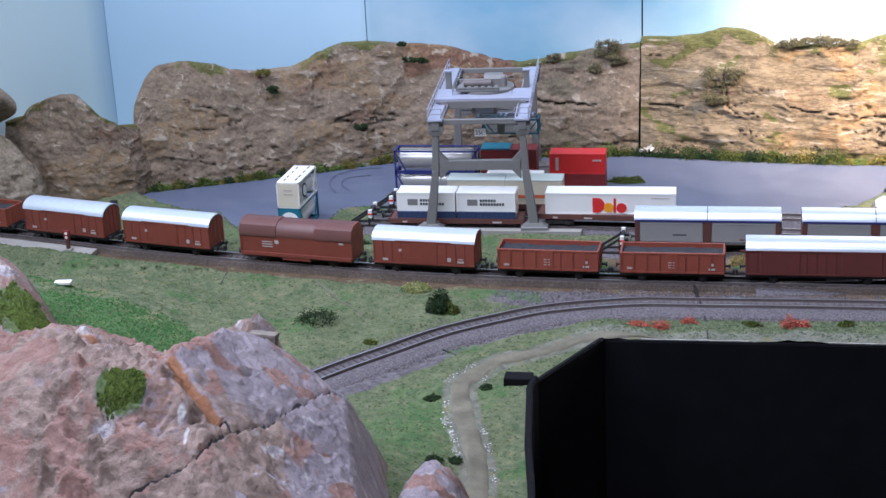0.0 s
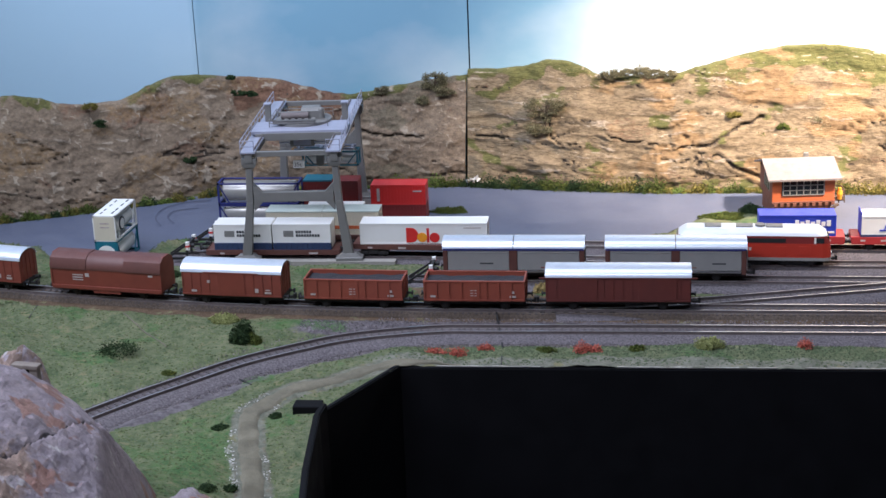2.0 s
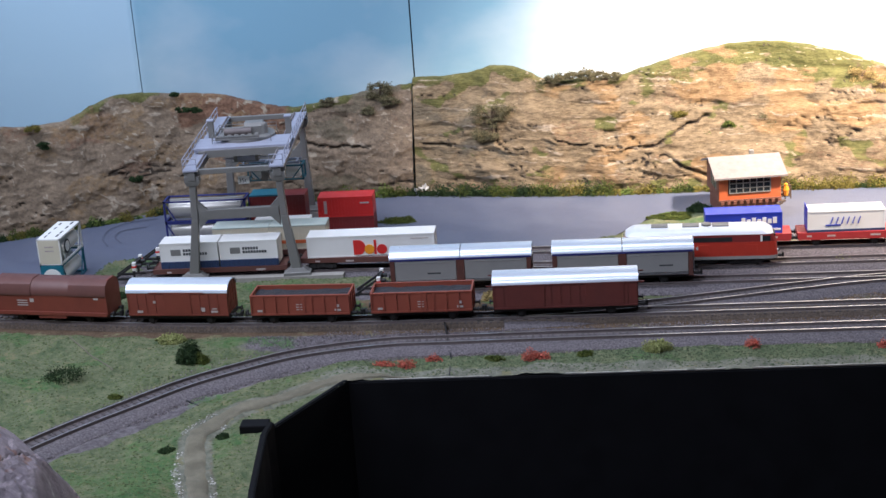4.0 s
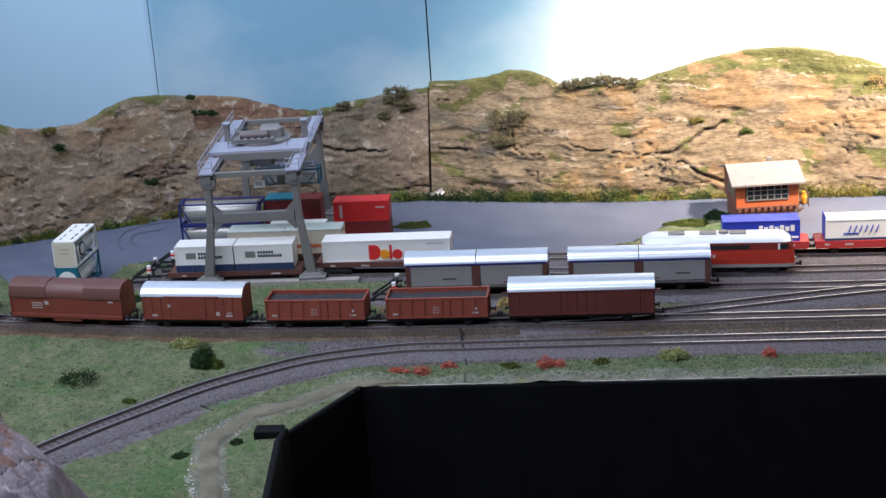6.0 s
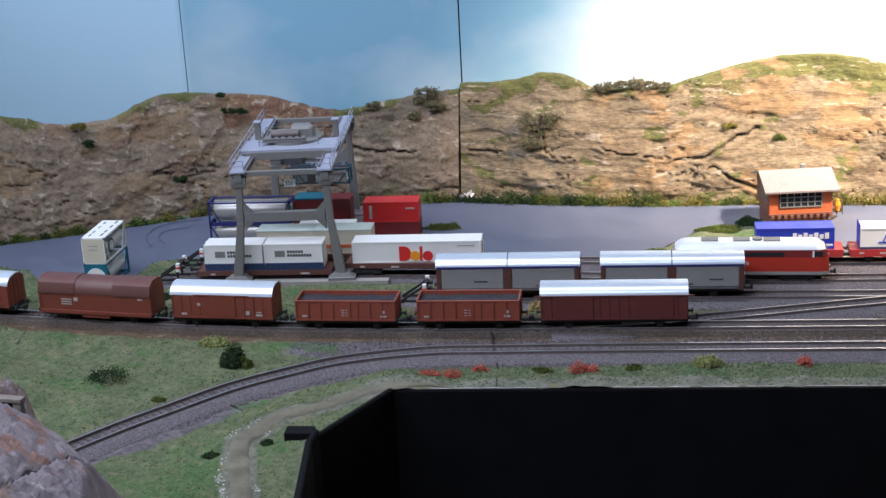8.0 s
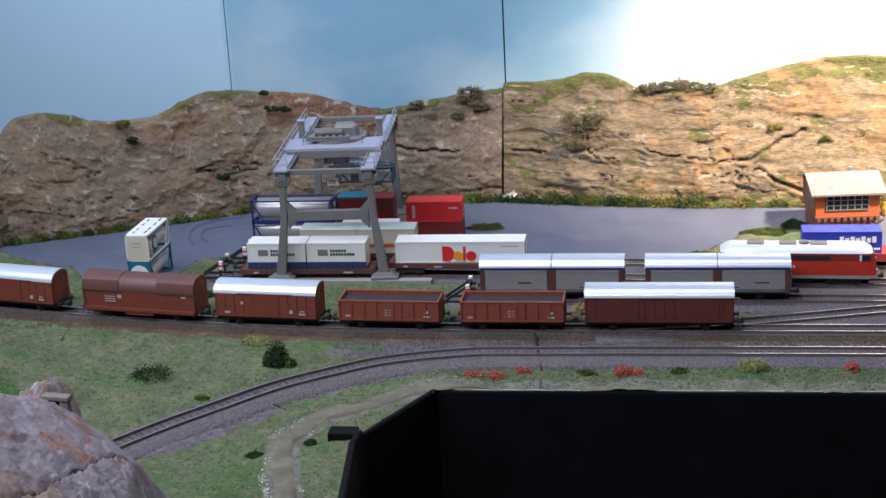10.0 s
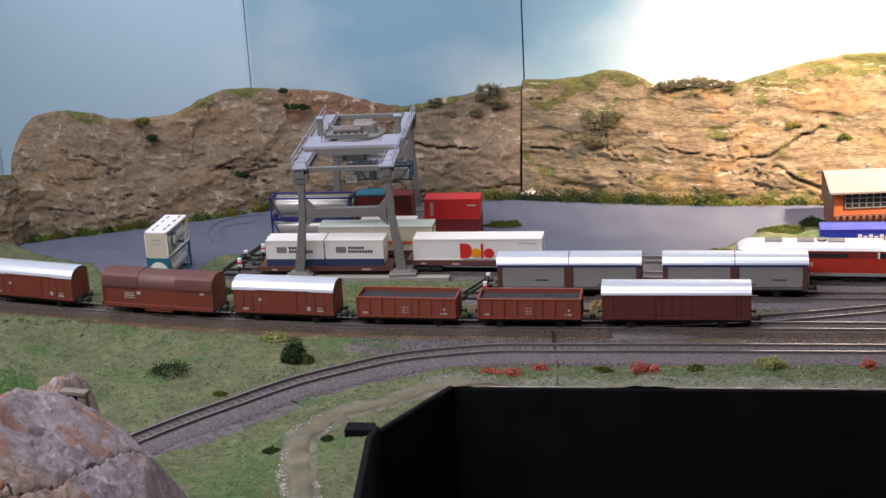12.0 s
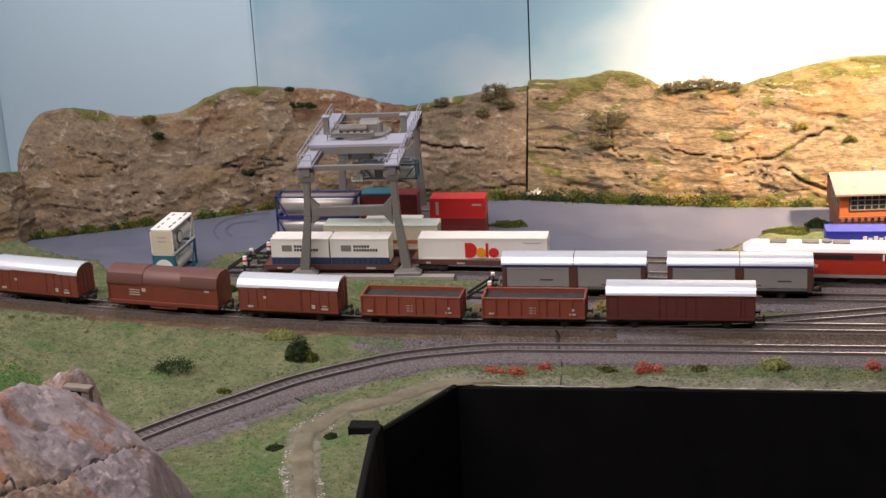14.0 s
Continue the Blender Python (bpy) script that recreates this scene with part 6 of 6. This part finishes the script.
# ---- signal box ----
def signal_box(x, y):
    t = thing("signal_box", "orange-brick signal box with pale tiled roof", "signal box", x, y, 1.0, 6)
    w, d = 41, 42
    part("plinth", box(1.5, w - 1.5, 1, d, 0, 14, 0.3), BRICK, t, "brown brick ground floor")
    up = part("upper_wall", box(0, w, 0, d + 1, 14, 30.2, 0.3), ORANGE, t, "orange upper storey")
    # This end's shade is painted on as a darker panel over the orange.
    part("side_wall", box(-0.3, 0.4, 0.6, d + 0.4, 14, 30.2), BRICK, t, "end wall in darker brown, its shade painted on")
    part("sill_band", box(-0.4, w + 0.4, -0.6, d + 1.4, 13, 14.2, 0.2), BRICK, t)
    bm = bmesh.new()
    for k in range(10):
        block(bm, 1 + k * 4.2, 3.2 + k * 4.2, -1.4, 1, 11.2, 13.2)
    part("bracket", bm, BRICK, t, kind="stuff")
    win = part("window", box(6, 34, -0.35, 0.4, 18.6, 28.6), WINDOW, up, "long dark window band")
    for k in range(7):
        part("frame", box(6.6 + k * 4.5, 7.3 + k * 4.5, -0.8, 0.2, 18.4, 28.6), GANTRY, win)
    for z in (18.4, 21.6, 25.0, 28.2):
        part("frame", box(6.6, 34.3, -0.75, 0.2, z, z + 0.6), GANTRY, win)
    part("header", box(-0.2, w + 0.2, -0.25, d + 1, 28.6, 30.4), BRICK, up, "dark board below the eave")
    win = part("window", box(-0.7, 0.2, 8, 24, 20, 28), WINDOW, t, "side window")
    for k in range(4):
        part("frame", box(-0.95, 0.0, 7.6 + k * 5.4, 8.3 + k * 5.4, 19.8, 28.2), GANTRY, win)
    bm = bmesh.new()
    prism(bm, [(0.0, 30.0), (d + 1.0, 30.0), (d / 2, 36.6)], 0.2, w - 0.2)
    part("gable", bm, BRICK, t, "brown gable")
    for s in (0, 1):
        a, b = ((-4.2, 29.2), (d / 2, 37.4)) if s == 0 else ((d + 5.2, 29.2), (d / 2, 37.4))
        part("roof", prism(bmesh.new(), [a, b, (b[0], b[1] + 1.2), (a[0], a[1] + 1.2)], -3.6, w + 3.6), ROOFGREY, t, "pale tiled roof slope")
    part("chimney", box(25, 28, d / 2 + 1, d / 2 + 4, 35, 41, 0.3), GANTRY, t)
    part("landing", box(w + 0.2, w + 7.5, 2, 14, 13, 14, 0.1), TWIG, t, "small outside landing")
    bm = bmesh.new()
    for q in ((w + 7.2, 2.3), (w + 7.2, 13.7), (w + 3.5, 2.3)):
        rod(bm, (*q, 11.5), (*q, 20.5), 0.4, 6)
    for z in (15.4, 17.0, 18.7, 20.5):
        rod(bm, (w + 0.2, 2.3, z), (w + 7.2, 2.3, z), 0.3, 6)
        rod(bm, (w + 7.2, 2.3, z), (w + 7.2, 13.7, z), 0.3, 6)
    part("hand_rail", bm, TWIG, t)
    for k in range(8):
        part("step", box(w - 1 - k * 2.2, w + 2.4 - k * 2.2, -4.4, -0.9, 11.6 - k * 1.6, 12.2 - k * 1.6), TWIG, t)
    bm = bar(bmesh.new(), (w + 2, -4.4, 12.6), (w - 16, -4.4, -0.4), 0.6, 0.9)
    part("stringer", bm, TWIG, t)
    return t


signal_box(358.5, 73)
bm = rod(bmesh.new(), (0, 0, 0), (0, 0, 5.2), 1.5, 8, 2.3)
rod(bm, (0, 0, 5.2), (0, 0, 9.0), 2.5, 8, 1.7)
bmesh.ops.create_icosphere(bm, subdivisions=1, radius=1.5, matrix=Matrix.Translation((0, 0, 10.3)))
fig = part("figurine", bm, SUNNY, None, smooth=True)
fig.scale = (0.85, 0.85, 0.72)
fig.location = (403 * MM, 80 * MM, 15.0 * MM)
tagged(fig, "tiny plain orange-yellow figurine on the signal box landing", "figurine")


# ---- signals, posts, portal ----
def dwarf_signal(x, y):
    t = thing("railway_signal", "small red and white railway signal beside the main line", "signal", x, y, land(x, y))
    part("base", box(-2.6, 2.6, -2, 2, -1, 2.2, 0.3), CONCRETE, t)
    part("post", box(-1.1, 1.1, -0.9, 0.9, 2, 9), RUST, t)
    part("head", box(-1.9, 1.9, -1.1, 1.1, 8.4, 14.2, 0.3), DARKRED, t)
    for z in (9.4, 12.0):
        part("lamp", rod(bmesh.new(), (0, -1.0, z + 0.5), (0, -1.6, z + 0.5), 0.9, 12), WHITE, t, "white signal lamp")


def grey_post(x, y, h):
    t = thing("signal_post", "dark grey post standing in the grass", "post", x, y, land(x, y) - 0.5, 0, "grey posts")
    part("post", box(-1.2, 1.2, -1.2, 1.2, 0, h, 0.2), GANTRY, t)
    part("head", box(-2.3, 2.3, -1.6, 1.6, h - 5, h, 0.4), UNDER, t, "dark signal head")


dwarf_signal(-201, -62)
grey_post(-190, -8, 16)
grey_post(-243, -14, 15)

portal = thing("tunnel_portal", "small grey-brown stone tunnel portal behind the rock", "tunnel portal", 20, -369, 71.5, -10)
part("pillar", box(0, 3.8, -1.2, 1.8, -26, 9, 0.5), GREYSTONE, portal)
part("lintel", box(-8, 4.4, -1.8, 2.4, 8.0, 9.8, 0.4), GREYSTONE, portal, "grey-brown stone lintel")
# Solid black panel in place of the opening's shade.
part("mouth", box(-8, 0, 0, 1, -10, 8.0), CLOTH, portal, "black panel for the shade of the tunnel mouth")

bm = box(-4.6, 4.6, -2.2, 2.2, 0, 1.6, 0.3)
lost = part("paper_slip", bm, WHITE)
tagged(lost, "small white card lying on the grassy slope", "card")
lost.matrix_world = pose(-147 * MM, -193 * MM, (land(-147, -193) + 0.6) * MM, 0, 0, 8)

bm = bmesh.new()
strip = offset_line([p for p in TRACKS["main"] if -330 < p.x < -182], 0)
rings = []
for i, p in enumerate(strip):
    rings.append([bm.verts.new((p.x, p.y + u, z)) for u, z in ((-22, 0.5), (-22, 3.6), (-10.5, 3.6), (-10.5, 0.5))])
for a, b in zip(rings, rings[1:]):
    for i in range(3):
        bm.faces.new((a[i], b[i], b[i + 1], a[i + 1]))
bm.faces.new(rings[0])
bm.faces.new(rings[-1])
bmesh.ops.recalc_face_normals(bm, faces=bm.faces[:])
tagged(part("pavement", bm, CONCRETE), "pale grey strip beside the main line", "pavement", kind="structure")

# blue point motor box and pale crossing panels by the turnout
tagged(part("point_box", box(219, 229, -86, -81, 0.5, 3.4, 0.4), OCEAN), "small blue point motor box beside the track", "point motor")
for k in range(8):
    tie = part("sleeper", box(207 + k * 6.6, 210 + k * 6.6, -101.5, -88.5, 1.4, 3.2, 0.1), UNDER)
    tagged(tie, "short black plastic turnout sleeper", "sleeper", "turnout sleepers")
frog = part("turnout_frog", prism(bmesh.new(), [(-0.5, 3), (0.5, 3), (0.4, 4.7), (-0.4, 4.7)], 262, 304), CHROME)
frog.matrix_world = pose(0, -91.4 * MM, 0, 0, 0, 0)
tagged(frog, "shiny metal frog of the turnout", "turnout frog")


# ---- planting ----
def chips(bm, rng, n, rx, ry, rz, size, cx=0.0, cy=0.0, cz=0.0, hollow=0.45):
    """Loose crumbs of foam filling an uneven clump."""
    ph = rng.random() * 50
    for _ in range(n):
        a, u = rng.random() * 2 * math.pi, rng.random()
        e = math.acos(1 - u)
        d = (hollow + (1 - hollow) * rng.random()) * (1 + 0.55 * noise.noise(Vector((math.cos(a) * 1.6 + ph, math.sin(a) * 1.6, e))))
        p = Vector((cx + rx * d * math.sin(e) * math.cos(a), cy + ry * d * math.sin(e) * math.sin(a), cz + rz * d * math.cos(e)))
        s = size * (0.5 + rng.random())
        q = Euler((rng.random() * 6, rng.random() * 6, rng.random() * 6)).to_matrix()
        vs = [bm.verts.new(p + q @ (Vector(c) * s * (0.7 + 0.6 * rng.random()))) for c in ((1, 0, -0.5), (-0.6, 0.8, -0.4), (-0.5, -0.9, -0.3), (0.1, 0, 0.9))]
        for f in ((0, 1, 3), (1, 2, 3), (2, 0, 3), (0, 2, 1)):
            bm.faces.new([vs[i] for i in f])
    return bm


RNG = random.Random(11)


def bush(x, y, rx, ry, rz, mat, label, name="bush", z=None, n=None, size=0.42, category="bush"):
    bm = bmesh.new()
    chips(bm, RNG, n or int(200 + 26 * (rx * ry + rx * rz)), rx, ry, rz, size)
    for k in range(3):
        a = RNG.random() * 6.3
        chips(bm, RNG, 40, rx * 0.5, ry * 0.5, rz * 0.6, size, rx * 0.6 * math.cos(a), ry * 0.6 * math.sin(a), 0)
    ob = part(name, bm, mat)
    ob.location = (x * MM, y * MM, ((land(x, y) if z is None else z) - 0.3) * MM)
    return tagged(ob, label, category, "bushes")


bush(50, -145, 7.5, 6, 12, DARKLEAF, "dense dark green bush beside the curved track")
bush(58, -147, 4, 3, 6, MIDLEAF, "small olive shrub beside a dark bush")
bush(31, -111, 9, 5, 5, LIMELEAF, "low yellow-green bush in the grass")
bush(-14, -168, 13, 9, 6, DARKLEAF, "spreading dark green lichen bush in the meadow", n=800)
bush(-20, -43, 8.5, 4, 4.5, DARKLEAF, "low dark green bush on the grass strip")
bush(23, -39, 7, 4.5, 6, DARKLEAF, "rounded dark green bush on the grass strip")
bush(85, -47, 8, 4, 3.6, MIDLEAF, "flat olive bush on the grass strip")
bush(214, -64, 7, 3.5, 7, STRAW, "straw-coloured dry bush beside the siding")
for x, y, rx, rz in ((160, -160, 8, 3.4), (172, -158, 7, 5.2), (187, -155, 6, 4), (240, -158, 7.5, 6.5), (247, -158, 5, 4), (357, -153, 5, 6), (425, -152, 4.5, 4.5)):
    bush(x, y, rx * 0.85, 3.0, rz, REDLEAF, "small wispy red flowering bush along the edge", n=int(70 + 9 * rx * rz), size=0.38)
bush(307, -154, 8, 4, 6, LIMELEAF, "pale yellow-green bush along the edge")
bush(470, -154, 7, 4, 6, LIMELEAF, "pale yellow-green bush along the edge")
bush(268, -155, 5, 3, 3, MIDLEAF, "small olive tuft along the edge")
bush(220, -155, 5, 3, 2.6, MIDLEAF, "small olive tuft along the edge")
bush(425, -14, 6, 3.5, 4, LIMELEAF, "yellow-green weed between the tracks")
for x, y, k in ((86, -352, 5.0), (80, -338, 3.6), (88, -330, 3.0)):
    bush(x, y, k * 1.2, k, k * 0.7, DARKLEAF, "dark bush on the grassy slope beside the rock")
bush(66, -259, 4.5, 3.2, 2.4, DARKLEAF, "small dark plant beside the footpath")
bush(90, -243, 3.6, 2.6, 2.4, DARKLEAF, "small dark plant beside the footpath")
bush(20, -190, 4, 3, 2, MIDLEAF, "low olive plant beside the portal")
bush(140, 100, 15, 6, 4, MIDLEAF, "low green weeds behind the containers")
bush(328, 84, 16, 7, 3, MIDLEAF, "green weeds beside the signal box")
# Dark clump put where the signal box casts its shadow to the left.
bush(347, 92, 9, 6, 5, DARKLEAF, "dark foam clump standing for the signal box's shadow")
bush(-14, 60, 8, 4, 5, MIDLEAF, "green weeds beside the tank containers")
bush(283, 36, 12, 5, 3, MIDLEAF, "green weeds at the yard's edge")

# hedge along the foot of the cliffs
foot = [(-200, 68), (-146, 91), (-109, 108), (-71, 126), (-33, 147), (30, 156), (91, 163), (140, 166), (213, 154), (291, 146), (349, 146), (428, 141), (560, 136)]
for a, b in zip(foot, foot[1:]):
    mixed = [bmesh.new() for _ in range(4)]
    n = int(math.hypot(b[0] - a[0], b[1] - a[1]) / 3.8)
    right = a[0] > 30
    pick = (1, 1, 1, 0) if 135 < a[0] < 210 else (0, 0, 1, 3) if 210 <= a[0] < 280 else (0, 3, 3, 2, 1) if right else (0, 1, 3, 2)
    for i in range(n):
        f = (i + 0.9 * RNG.random()) / n
        k = 1.3 if right else 0.9
        big = RNG.random() ** 1.6
        chips(mixed[RNG.choice(pick)], RNG, int(110 + 230 * big), (2.8 + 5.0 * big) * k, (2.6 + 2.0 * big) * k, (2.2 + 7.0 * big) * k, 0.55, a[0] + (b[0] - a[0]) * f, a[1] + (b[1] - a[1]) * f - 1.5, 0.6, 0.3)
    for bm, m in zip(mixed, (MIDLEAF, DARKLEAF, MOSS, OLIVELEAF)):
        if len(bm.verts):
            tagged(part("hedge", bm, m), "low olive and dark green undergrowth below the cliff", "hedge", kind="stuff")
        else:
            bm.free()

tagged(part("plaster_chip", chips(bmesh.new(), RNG, 16, 6, 2, 5, 1.5, 152, 162, 5), PLASTER), "white plaster chips at the foot of the cliff joint", "plaster")


def cliff_plant(x, y, z, r, mat, label, trunk=0.0):
    t = thing("cliff_tree" if trunk else "cliff_shrub", label, "tree" if trunk else "shrub", x, y, z, 0, "cliff planting")
    if trunk:
        bm = rod(bmesh.new(), (0, 0, -trunk), (0.6, -1, r * 0.3), 0.9, 6, 0.4)
        for k in range(5):
            a = k * 1.3
            rod(bm, (0.3, -0.5, -trunk * 0.3), (r * 0.6 * math.cos(a), -1 + 2.0 * math.sin(a), r * 0.6 * math.sin(a * 1.7)), 0.45, 5, 0.15)
        part("trunk", bm, TWIG, t)
    bm = bmesh.new()
    for k in range(15 if r > 8 else 10):
        a, d = RNG.random() * 6.3, 0.35 + 0.45 * RNG.random()
        size = 0.25 + 0.25 * RNG.random()
        chips(bm, RNG, 170, r * size * 1.3, r * size, r * size * 1.2, 0.42, r * d * 1.2 * math.cos(a), -1.5 * RNG.random(), r * d * (0.8 if trunk else 0.5) * math.sin(a) - r * 0.2, 0.1)
    part("crown", bm, mat, t, "loose foliage crown")


for x, y, z, r, m, tr, lb in ((204, 173, 58, 14, GREYLEAF, 20, "grey-green lichen tree on the cliff face"), (199, 168, 43, 9, GREYLEAF, 0, "grey-green shrub on the cliff face"), (121, 195, 74, 10, GREYLEAF, 6, "grey-green lichen tree on the cliff top"), (128, 192, 66, 7, GREYLEAF, 0, "grey-green shrub on the cliff"),
                              (112, 190, 60, 6, GREYLEAF, 0, "grey-green shrub on the cliff"), (81, 191, 68, 5.5, GREYLEAF, 5, "small upright shrub on the ridge"), (250, 183, 79, 6.5, GREYLEAF, 0, "grey shrub on the ridge"),
                              (262, 183, 80, 6, GREYLEAF, 0, "grey shrub on the ridge"), (273, 182, 81, 8, GREYLEAF, 0, "grey shrub on the ridge"), (283, 181, 80, 7, GREYLEAF, 0, "grey shrub on the ridge"), (292, 180, 79, 6, GREYLEAF, 0, "grey shrub on the ridge"),
                              (357, 162, 38, 4, MIDLEAF, 0, "green shrub on the ochre cliff"), (338, 167, 52, 5, OLIVELEAF, 0, "olive shrub on the ochre cliff"), (373, 163, 44, 4.5, MIDLEAF, 0, "green shrub on the ochre cliff"), (396, 163, 45, 8, GREYLEAF, 5, "pale grey-green shrub on the ochre cliff"), (466, 171, 74, 9, STRAW, 6, "straw-coloured tree on the ridge"), (480, 167, 66, 7, STRAW, 6, "straw-coloured tree on the ridge"),
                              # The two clumps in hollows stand in for dark, shaded holes.
                              (-123, 132, 72, 5.5, OLIVELEAF, 0, "olive shrub on the cliff top"), (-115, 128, 60, 5, DARKLEAF, 0, "dark foam clump standing for a shaded hollow of the cliff"), (-56, 145, 28, 4.5, DARKLEAF, 0, "dark foam clump standing for a shaded hollow of the cliff"),
                              (-30, 178, 82, 3.5, DARKLEAF, 0, "dark shrub on the cliff top"), (-23, 174, 71, 4.5, DARKLEAF, 0, "dark shrub below the ridge"), (-14, 176, 70, 4.5, DARKLEAF, 0, "dark shrub below the ridge")):
    cliff_plant(x, y, z, r, m, lb, tr)

# ballast stones and grass tufts


def scatter(name, mat, label, category, n, where, shape, height=land):
    rng = random.Random(5)
    verts, faces = [], []
    made = 0
    while made < n:
        x, y = where(rng)
        if x is None:
            continue
        z = height(x, y)
        vs, fs = shape(rng, x, y, z)
        k = len(verts)
        verts += [(a * MM, b * MM, c * MM) for a, b, c in vs]
        faces += [tuple(k + i for i in f) for f in fs]
        made += 1
    data = bpy.data.meshes.new(name)
    data.from_pydata(verts, [], faces)
    data.materials.append(mat)
    tagged(new(name, data), label, category, kind="stuff")


def beside_track(rng):
    if rng.random() < 0.45:
        x, y = rng.uniform(20, 460), rng.uniform(-152, -30)
        return (x, y) if off_track(x, y) > 8 and ground_zones(x, y)[0] > 0.55 else (None, None)
    key = rng.choice(["loop", "loop", "main", "main", "siding"])
    p = rng.choice(TRACKS[key])
    if p.x > 480 or p.x < -300:
        return None, None
    side = 1 if key == "main" and p.x < 120 else -1 if key == "loop" and rng.random() < 0.6 else rng.choice((-1, 1))
    return p.x + rng.uniform(-2, 2), p.y + side * (rng.uniform(9.5, 19) if p.x > 120 or key == "siding" else rng.uniform(9.5, 26) if key == "loop" else rng.uniform(8, 12))


def pebble(rng, x, y, z):
    s = rng.uniform(0.3, 0.8)
    q = [(x + s * rng.uniform(0.6, 1.2) * math.cos(a), y + s * rng.uniform(0.6, 1.2) * math.sin(a), z - 0.1) for a in (0.3, 2.3, 4.4)]
    return q + [(x + rng.uniform(-0.2, 0.2), y, z + s * 0.9)], [(0, 1, 3), (1, 2, 3), (2, 0, 3)]


scatter("loose_ballast", STONES, "loose grey-brown ballast stones beside the tracks", "ballast", 48000, beside_track, pebble)


def meadow(rng):
    x, y = rng.uniform(-280, 180), rng.uniform(-420, 40)
    z = ground_zones(x, y)
    if max(z[0], z[1]) > 0.4 or lies(YARD, x, y) or lies(PIT, x + 5, y):
        return None, None
    return x, y


def lump(rng, x, y, z):
    s = rng.uniform(0.35, 1.0)
    q = [(x + s * rng.uniform(0.7, 1.4) * math.cos(a), y + s * rng.uniform(0.7, 1.4) * math.sin(a), z - 0.15) for a in (0.3, 1.8, 3.4, 5.0)]
    return q + [(x + rng.uniform(-0.3, 0.3), y, z + s * 0.55)], [(0, 1, 4), (1, 2, 4), (2, 3, 4), (3, 0, 4)]


scatter("grass_tuft", TUFTS, "short clumped static grass on the meadow", "grass", 34000, meadow, lump)


def edge_strip(rng):
    x, y = rng.uniform(135, 480), rng.uniform(-174, -148)
    if lies(PIT, x, y - 4) or off_track(x, y) < 15 or (y < -164 and rng.random() < 0.7):
        return None, None
    return x, y


scatter("grass_tuft", DARKTUFTS, "short dark grass along the layout's edge", "grass", 6500, edge_strip, lump)


def flock_spot(rng):
    x, y = rng.uniform(-185, -30), rng.uniform(-285, -185)
    if ground_zones(x, y)[2] < 0.25 + 0.4 * rng.random():
        return None, None
    return x, y


scatter("green_flock", FLOCK, "clumped bright green flock on the slope", "ground cover", 9000, flock_spot, pebble)


def path_rim(rng):
    x, y = rng.uniform(66, 112), rng.uniform(-340, -215)
    if ground_more(x, y)[0] < 0.3 or rng.random() < 0.3:
        return None, None
    return x, y


def flake(rng, x, y, z):
    vs, fs = pebble(rng, x, y, z + 0.3)
    return [(a, b, c if i < 3 else z + 0.5) for i, (a, b, c) in enumerate(vs)], fs


scatter("plaster_crumb", PLASTER, "white plaster crumbs along the footpath's rim", "plaster", 170, path_rim, flake)


def moss_spot(rng):
    cx, cy, rx, ry = rng.choice(((-3, -469, 10.5, 7.4), (-116, -303, 17, 22), (-116, -303, 17, 22)))
    a, d = rng.random() * 6.3, math.sqrt(rng.random())
    x, y = cx + rx * d * math.cos(a), cy + ry * d * math.sin(a)
    if d > 0.75 + 0.5 * fbm(x / 6, y / 6, 1.7):
        return None, None
    return x, y


scatter("moss", MOSS, "cushions of olive moss growing on the rock", "moss", 13000, moss_spot, pebble, rock_height)
